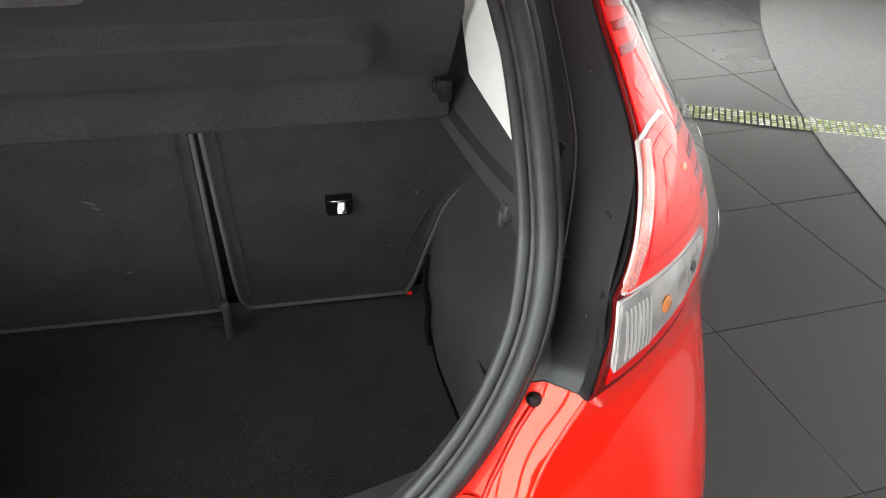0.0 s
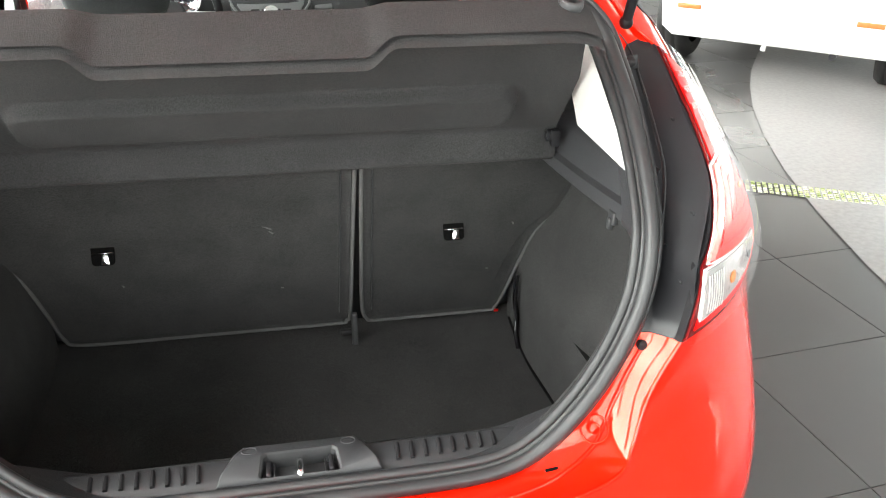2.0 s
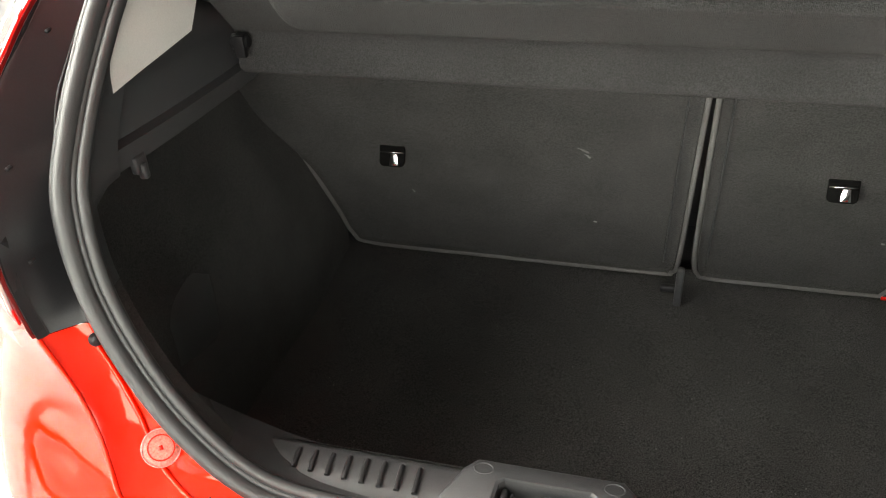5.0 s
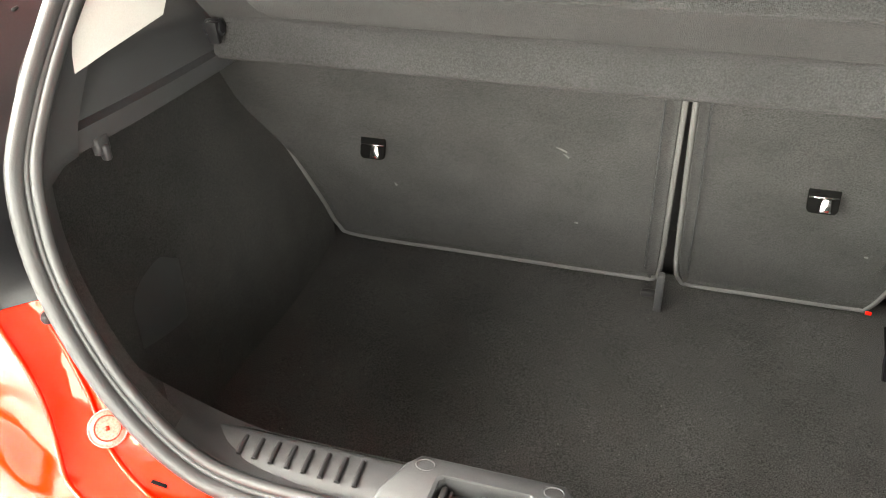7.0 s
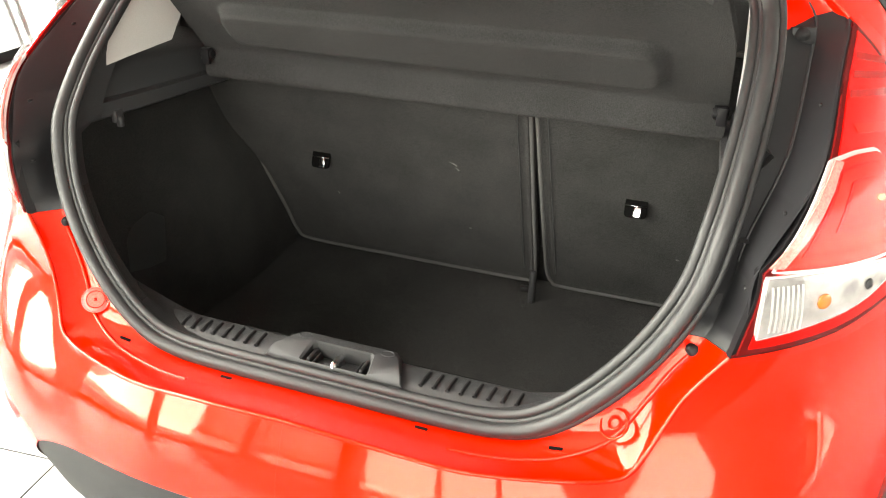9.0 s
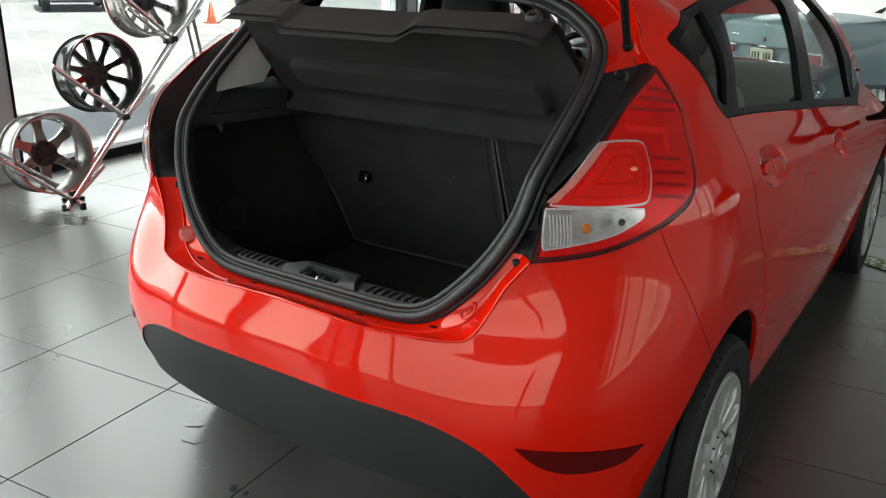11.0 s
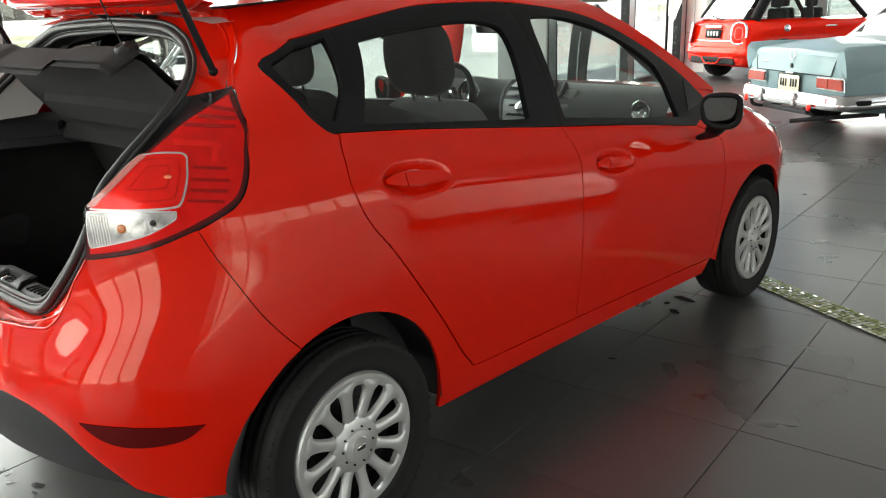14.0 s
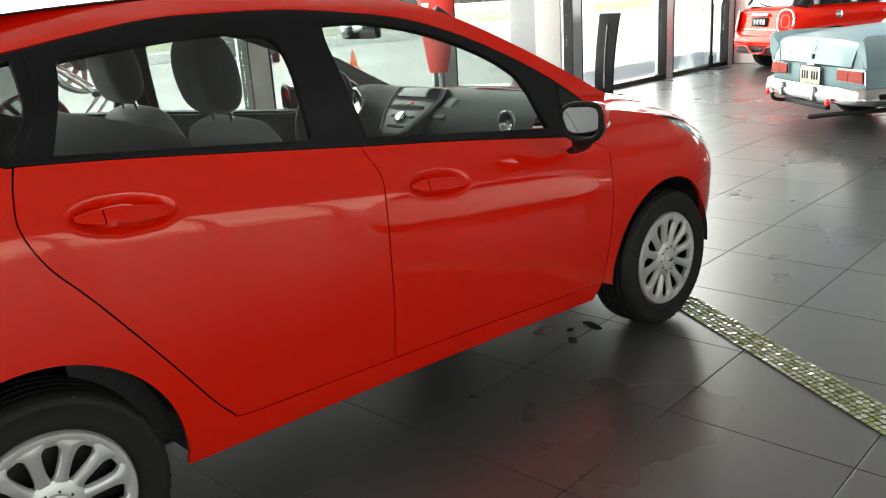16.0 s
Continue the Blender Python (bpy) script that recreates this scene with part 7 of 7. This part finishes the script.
# ---- loose things in the showroom ----
def alloy_rim(parent, centre, axis, spokes, mat, r=0.235):
    """A bare wheel seen into its barrel; axis points out of the open back."""
    rim = new("alloy_wheel")
    rim.parent = parent
    rim.matrix_basis = Matrix.Translation(centre) @ Vector(axis).to_track_quat("X", "Z").to_matrix().to_4x4()
    tagged(rim, "bare alloy wheel")
    part("barrel", sharp(lathe([(r * 0.94, 0.10), (r, 0.102), (r, 0.092), (r * 0.93, 0.075), (r * 0.90, 0.02), (r * 0.86, 0.0), (r * 0.90, -0.05), (r * 0.94, -0.085), (r, -0.092), (r, -0.102), (r * 0.94, -0.10), (r * 0.87, -0.07), (r * 0.83, 0.0), (r * 0.88, 0.06), (r * 0.94, 0.10)], 56), 40), mat, rim, "wide rim barrel")
    part("hub", sharp(lathe([(0.0, -0.02), (0.03, -0.02), (0.033, -0.01), (0.072, -0.012), (0.078, -0.03), (0.078, -0.065), (0.0, -0.07)], 32), 40), STEEL, rim, "dark hub plate")
    for k in range(spokes):
        w = 0.022 if spokes > 7 else 0.034
        bm = grid_mesh([[(-0.03, -w, 0.07), (-0.03, w, 0.07), (-0.06, w, 0.07), (-0.06, -w, 0.07)], [(-0.045, -w * 0.7, 0.13), (-0.045, w * 0.7, 0.13), (-0.075, w * 0.7, 0.13), (-0.075, -w * 0.7, 0.13)], [(-0.062, -w, r * 0.9), (-0.062, w, r * 0.9), (-0.09, w, r * 0.9), (-0.09, -w, r * 0.9)]], closed_v=True)
        bmesh.ops.recalc_face_normals(bm, faces=bm.faces)
        bmesh.ops.rotate(bm, cent=(0, 0, 0), matrix=Matrix.Rotation(2 * math.pi * k / spokes, 3, "X"), verts=bm.verts)
        part("spoke", sharp(bm), mat, rim)
    for k in range(5):
        a = 2 * math.pi * k / 5
        bm = lathe([(0.0, 0.0), (0.010, 0.0), (0.011, -0.01)], 12, "X")
        part("bolt_hole", bm, SATIN, rim).location = (-0.008, 0.052 * math.cos(a), 0.052 * math.sin(a))
    return rim


def wheel_stand():
    stand = thing("wheel_display_stand", "chrome tube display stand with stepped alloy wheels by the window", "display stand")
    step = Vector((0.0, 0.40, 0.425))
    base = Vector((-3.36, 0.87, 0.305))
    axis = (0.80, -0.50, 0.12)
    face = (0.97, -0.10, 0.12)
    side = Vector((0.53, 0.85, 0)).normalized()
    for k, (n, mat) in enumerate(((6, SILVERRIM), (10, DARKRIM), (10, SILVERRIM))):
        c = base + step * k
        alloy_rim(stand, c, face, n, mat)
    run = Vector(axis).normalized()
    for off in (-0.16, 0.16):
        o = run * off
        def bar(p, q, r=0.013):
            part("tube", tube([p, q], r, 10), CHROME, stand, "chrome tube")
        foot = Vector((-3.20, 0.90, 0.02)) + o
        bar(foot + Vector((0, -0.04, 0.0)), foot + step * 2.9)
        for k in range(3):
            j = foot + step * k + Vector((0, 0.0, 0.04))
            bar(j, j + Vector((-0.03, -0.40, 0.33)))
            bar(j + Vector((0.0, 0.0, 0.0)), j + Vector((0.0, 0.22, 0.16)))
            part("clamp", box((0.035, 0.05, 0.035), tuple(j), 0.006), STEEL, stand, "dark clamp")
        bar(foot + step * 2.4, Vector((foot.x - 0.1, foot.y + 1.25, 0.02)))
        for p in (foot, Vector((foot.x - 0.1, foot.y + 1.25, 0.02))):
            for d in (-0.04, 0.04):
                bar(p + Vector((0, 0, 0.06)), p + Vector((d * 0.6, d, 0.0)), 0.012)
                part("rubber_foot", box((0.03, 0.03, 0.04), tuple(p + Vector((d * 0.6, d, 0.0))), 0.006), BLACK, stand, "black rubber foot")
    for k in range(3):
        a = Vector((-3.22, 0.62, 0.27)) + step * k
        part("tube", tube([a - run * 0.16, a + run * 0.16], 0.009, 8), CHROME, stand, "chrome tube")


wheel_stand()


def totem(x, y):
    t = thing("black_totem", "curved black information totem with a pale edge", "sign")
    rows = []
    for k in range(13):
        z = 1.10 * k / 12
        lean = 0.10 * (k / 12) ** 2
        rows.append([(x - 0.17 + lean, y, z), (x + 0.17 + lean * 1.25, y - 0.05, z), (x + 0.18 + lean * 1.25, y - 0.03, z), (x - 0.16 + lean, y + 0.03, z)])
    bm = grid_mesh(rows, closed_v=True)
    bm.faces.new([bm.verts.new(p) for p in rows[-1]])
    bmesh.ops.recalc_face_normals(bm, faces=bm.faces)
    part("totem_body", sharp(bm), SATIN, t, "black panel")
    part("totem_strip", tube([(x + 0.02 + 0.10 * (k / 8) ** 2 * 0.6, y - 0.032, 0.1 + 0.85 * k / 8) for k in range(9)], 0.008, 6), ALU, t, "pale strip")
    part("totem_base", box((0.44, 0.3, 0.02), (x, y, 0.004), 0.004), SATIN, t, "black base plate")


totem(-4.62, 9.1)


def flag_stand(x, y):
    f = thing("flag_stand", "white fabric flag on a black pole and flat base", "flag")
    part("base_plate", box((0.55, 0.38, 0.025), (x, y, 0.0065), 0.006), SATIN, f, "flat black base")
    part("pole", tube([(x, y, 0.0), (x, y, 2.9)], 0.024, 10), SATIN, f, "black pole")
    part("pole_sleeve", tube([(x, y, 0.02), (x, y, 0.22)], 0.04, 10), SATIN, f)
    rows = []
    for k in range(13):
        z = 1.12 + 1.7 * k / 12
        wdt = 0.55 * min(1, 0.35 + k / 9)
        rows.append([(x - 0.03 + wdt * j / 8, y - 0.02 + 0.03 * math.sin(j * 1.3 + k * 0.4), z - 0.12 * j / 8) for j in range(9)])
    bm = grid_mesh(rows)
    grid_mesh([[(px, py + 0.004, pz) for px, py, pz in row] for row in rows], bm, flip=True)
    part("fabric", bm, WHITE, f, "white fabric")
    for k in range(3):
        part("flag_bar", box((0.06, 0.004, 0.04), (x + 0.10 + 0.08 * k, y - 0.055, 2.35), 0.0), SATIN, f)


flag_stand(-5.2, 12.8)


def red_banner(x, y):
    b = thing("red_banner", "red curved advertising banner with white bars standing by the window", "banner")
    rows = []
    for k in range(15):
        z = 0.75 + 2.0 * k / 14
        w = 0.26 * math.sqrt(max(0.02, 1 - ((z - 1.95) / 1.3) ** 2))
        rows.append([(x + w * math.cos(radians(t)), y - 0.10 * math.sin(radians(t)), z) for t in range(0, 181, 15)])
    bm = grid_mesh(rows)
    grid_mesh([[(px, py + 0.004, pz) for px, py, pz in row] for row in rows], bm, flip=True)
    part("fabric", bm, REDCLOTH, b, "red fabric")
    part("pole", tube([(x, y, 0.0), (x, y, 2.7)], 0.018, 8), ALU, b, "grey pole")
    part("base_plate", box((0.4, 0.4, 0.02), (x, y, 0.004), 0.004), SATIN, b)
    for k in range(3):
        part("text_bar", box((0.10, 0.006, 0.06), (x - 0.03, y - 0.108, 1.35 + 0.16 * k), 0.0), WHITE, b)


red_banner(*BANNER)


def roller_board(x, y):
    b = thing("display_board", "grey and white upright display board by the window", "display board", m=pose(x, y, 0, 0, 0, 25))
    part("board", box((0.62, 0.04, 2.0), (0, 0, 1.0), 0.006), ALU, b, "grey board")
    part("poster", box((0.30, 0.006, 1.9), (0.15, -0.024, 1.0), 0.002), WHITE, b, "white poster")
    part("foot", box((0.7, 0.4, 0.03), (0, 0, 0.01), 0.006), SATIN, b)


roller_board(-4.15, 7.2)


# ---- floor pieces: tiles, pale inlay, mosaic strip ----
TS, A0, B0 = 0.606, 1.445, 1.68
ARC_C, ARC_R = Vector((ARC[0], ARC[1], 0)), ARC[2]


def tile_mesh(name, mat, size, h=0.006, cut=0.0015):
    bm = bmesh.new()
    s, t = size / 2 - 0.0017, size / 2 - 0.0017 - cut
    low = [bm.verts.new((x * s, y * s, -h)) for x, y in ((-1, -1), (1, -1), (1, 1), (-1, 1))]
    mid = [bm.verts.new((x * s, y * s, -cut * 0.5)) for x, y in ((-1, -1), (1, -1), (1, 1), (-1, 1))]
    top = [bm.verts.new((x * t, y * t, 0)) for x, y in ((-1, -1), (1, -1), (1, 1), (-1, 1))]
    bm.faces.new(top)
    for i in range(4):
        bm.faces.new((low[i], low[(i + 1) % 4], mid[(i + 1) % 4], mid[i]))
        bm.faces.new((mid[i], mid[(i + 1) % 4], top[(i + 1) % 4], top[i]))
    mesh = bpy.data.meshes.new(name)
    bm.to_mesh(mesh)
    bm.free()
    mesh.materials.append(mat)
    return mesh


tile_data = tile_mesh("tile", TILE, TS)
cells = []
for i in range(-9, 23):
    for j in range(-18, 27):
        a, b = A0 + TS * (i + 0.5), B0 + TS * (j + 0.5)
        if WIN_A + 0.05 < a - TS * 0.3 and a < EAST_A and BACK_B < b < NORTH_B:
            cells.append((a, b))
near = sorted(cells, key=lambda c: (c[0] - 0.6) ** 2 + (c[1] - 1.6) ** 2)
for a, b in near[:300]:
    ob = new("tile", tile_data)
    ob.parent = floor
    ob.matrix_basis = Matrix.Translation(hall(a, b, 0.0)) @ HALL
verts, faces = [], []
for a, b in near[300:]:
    s = TS / 2 - 0.003
    k = len(verts)
    verts += [tuple(hall(a + x * s, b + y * s, 0)) for x, y in ((-1, -1), (1, -1), (1, 1), (-1, 1))]
    faces.append((k, k + 1, k + 2, k + 3))
mesh = bpy.data.meshes.new("tiles_beyond")
mesh.from_pydata(verts, [], faces)
mesh.materials.append(TILE)
rest = new("tiles_beyond", mesh)
rest.parent = floor
tagged(rest, "", "", "", "stuff")

# pale round inlay: slabs in rings and sectors, laid just over the tiles
inlay = thing("floor_inlay", "large pale round inlay in the grey floor", "", "", "structure")
rings = [ARC_R - 0.9 * k for k in range(10)]
for k in range(9):
    r1, r0 = rings[k] - (0.0 if k == 0 else 0.0008), rings[k + 1]
    n = 20
    for q in range(n):
        a0, a1 = 2 * math.pi * q / n + 0.1 * k, 2 * math.pi * (q + 1) / n + 0.1 * k - 0.001 / r1
        out = [ARC_C + Vector((r1 * math.cos(a0 + (a1 - a0) * i / 5), r1 * math.sin(a0 + (a1 - a0) * i / 5), 0)) for i in range(6)]
        inn = [ARC_C + Vector((r0 * math.cos(a0 + (a1 - a0) * i / 5), r0 * math.sin(a0 + (a1 - a0) * i / 5), 0)) for i in range(6)]
        if (HALL.inverted() @ out[2]).x > EAST_A - 0.3:
            continue
        bm = bmesh.new()
        grid_mesh([[tuple(p + Vector((0, 0, 0.0045))) for p in out], [tuple(p + Vector((0, 0, 0.0045))) for p in inn]], bm, flip=True)
        part("slab", bm, PALE, inlay, "", False)

# mosaic strip of small green pieces, some tinted silvery for their glints
strip_o, strip_d = Vector((0.77, 2.735, 0)), Vector((2.11, -1.05, 0)).normalized()
strip_n = Vector((-strip_d.y, strip_d.x, 0))
verts, faces = [], []
P = 0.025
for i in range(-60, 260):
    for j in range(6):
        c = strip_o + strip_d * (P * 1.08 * i) + strip_n * (P * (j - 2.5))
        s = P / 2 - 0.0034
        k = len(verts)
        jig = 0.0008 * math.sin(i * 12.9 + j * 78.2)
        for z, q in ((0.0045, 1.0), (0.0075 + jig, 0.82)):
            verts += [tuple(c + strip_d * (x * s * q * 1.08) + strip_n * (y * s * q) + Vector((0, 0, z + (0.0011 * (x * math.sin(i * 5.3 + j * 2.1) + y * math.cos(i * 3.7 + j * 4.9)) if q < 1 else 0)))) for x, y in ((-1, -1), (1, -1), (1, 1), (-1, 1))]
        faces.append((k + 4, k + 5, k + 6, k + 7))
        faces += [(k + m, k + (m + 1) % 4, k + 4 + (m + 1) % 4, k + 4 + m) for m in range(4)]
mesh = bpy.data.meshes.new("mosaic_strip")
mesh.from_pydata(verts, [], faces)
mesh.materials.append(GREEN)
tagged(new("mosaic_strip", mesh), "narrow strip of small green glass mosaic in the floor", "mosaic", "", "stuff")
bed = strip_o + strip_d * (P * 1.08 * 100)
bm = box((P * 1.08 * 320, 0.134, 0.004), (0, 0, 0.0022), 0, Matrix.Translation(bed) @ Matrix.Rotation(math.atan2(strip_d.y, strip_d.x), 4, "Z"))
tagged(part("trim", bm, GROUT, None, "", False), "pale grout bed of the mosaic strip", "", "", "structure")

# scuffs and water marks on the tiles behind the car
def stain_line(x, y, r, seed):
    rnd = random.Random(seed)
    pts = []
    for k in range(18):
        a = 2 * math.pi * k / 18
        q = r * (0.72 + 0.28 * math.sin(a * 2 + seed) + 0.22 * rnd.random())
        pts.append(Vector((x + q * math.cos(a), y + 0.75 * q * math.sin(a), 0.0022)))
    return smooth_line(pts, 2, closed=True)


def water_mark(x, y, r, seed, pale):
    """A thin film of dried water; the pale ones keep a light rim."""
    line = stain_line(x, y, r, seed)
    mark = thing("water_mark", "small dried water mark on the grey tile", "stain", "marks on the floor")
    bm = bmesh.new()
    bm.faces.new([bm.verts.new(p) for p in line])
    part("film", bm, WET if not pale else TILE, mark, "", False)
    if pale:
        c = Vector((x, y, 0.0026))
        rows = [[c + (p - c) * k + Vector((0, 0, 0.0005)) for p in line] for k in (1.0, 0.93 - 0.04 * math.sin(seed))]
        part("dried_rim", grid_mesh(rows, closed_v=True, flip=True), DRIED, mark, "pale dried rim", False)


for k, (x, y, r) in enumerate(((-0.709, -0.336, 0.030), (-0.642, -0.404, 0.030), (-0.508, -0.475, 0.024), (1.10, 2.834, 0.035))):
    water_mark(x, y, r, k, True)
for k, (x, y, r) in enumerate(((-0.347, -0.503, 0.018), (-0.30, -0.50, 0.012), (-0.242, -0.513, 0.016), (-0.155, -0.465, 0.024), (-0.12, -0.49, 0.012), (0.60, 2.26, 0.050), (0.64, 2.08, 0.034), (0.56, 2.16, 0.022), (0.38, 2.11, 0.024), (0.70, 1.45, 0.016))):
    water_mark(x, y, r, k + 10, False)
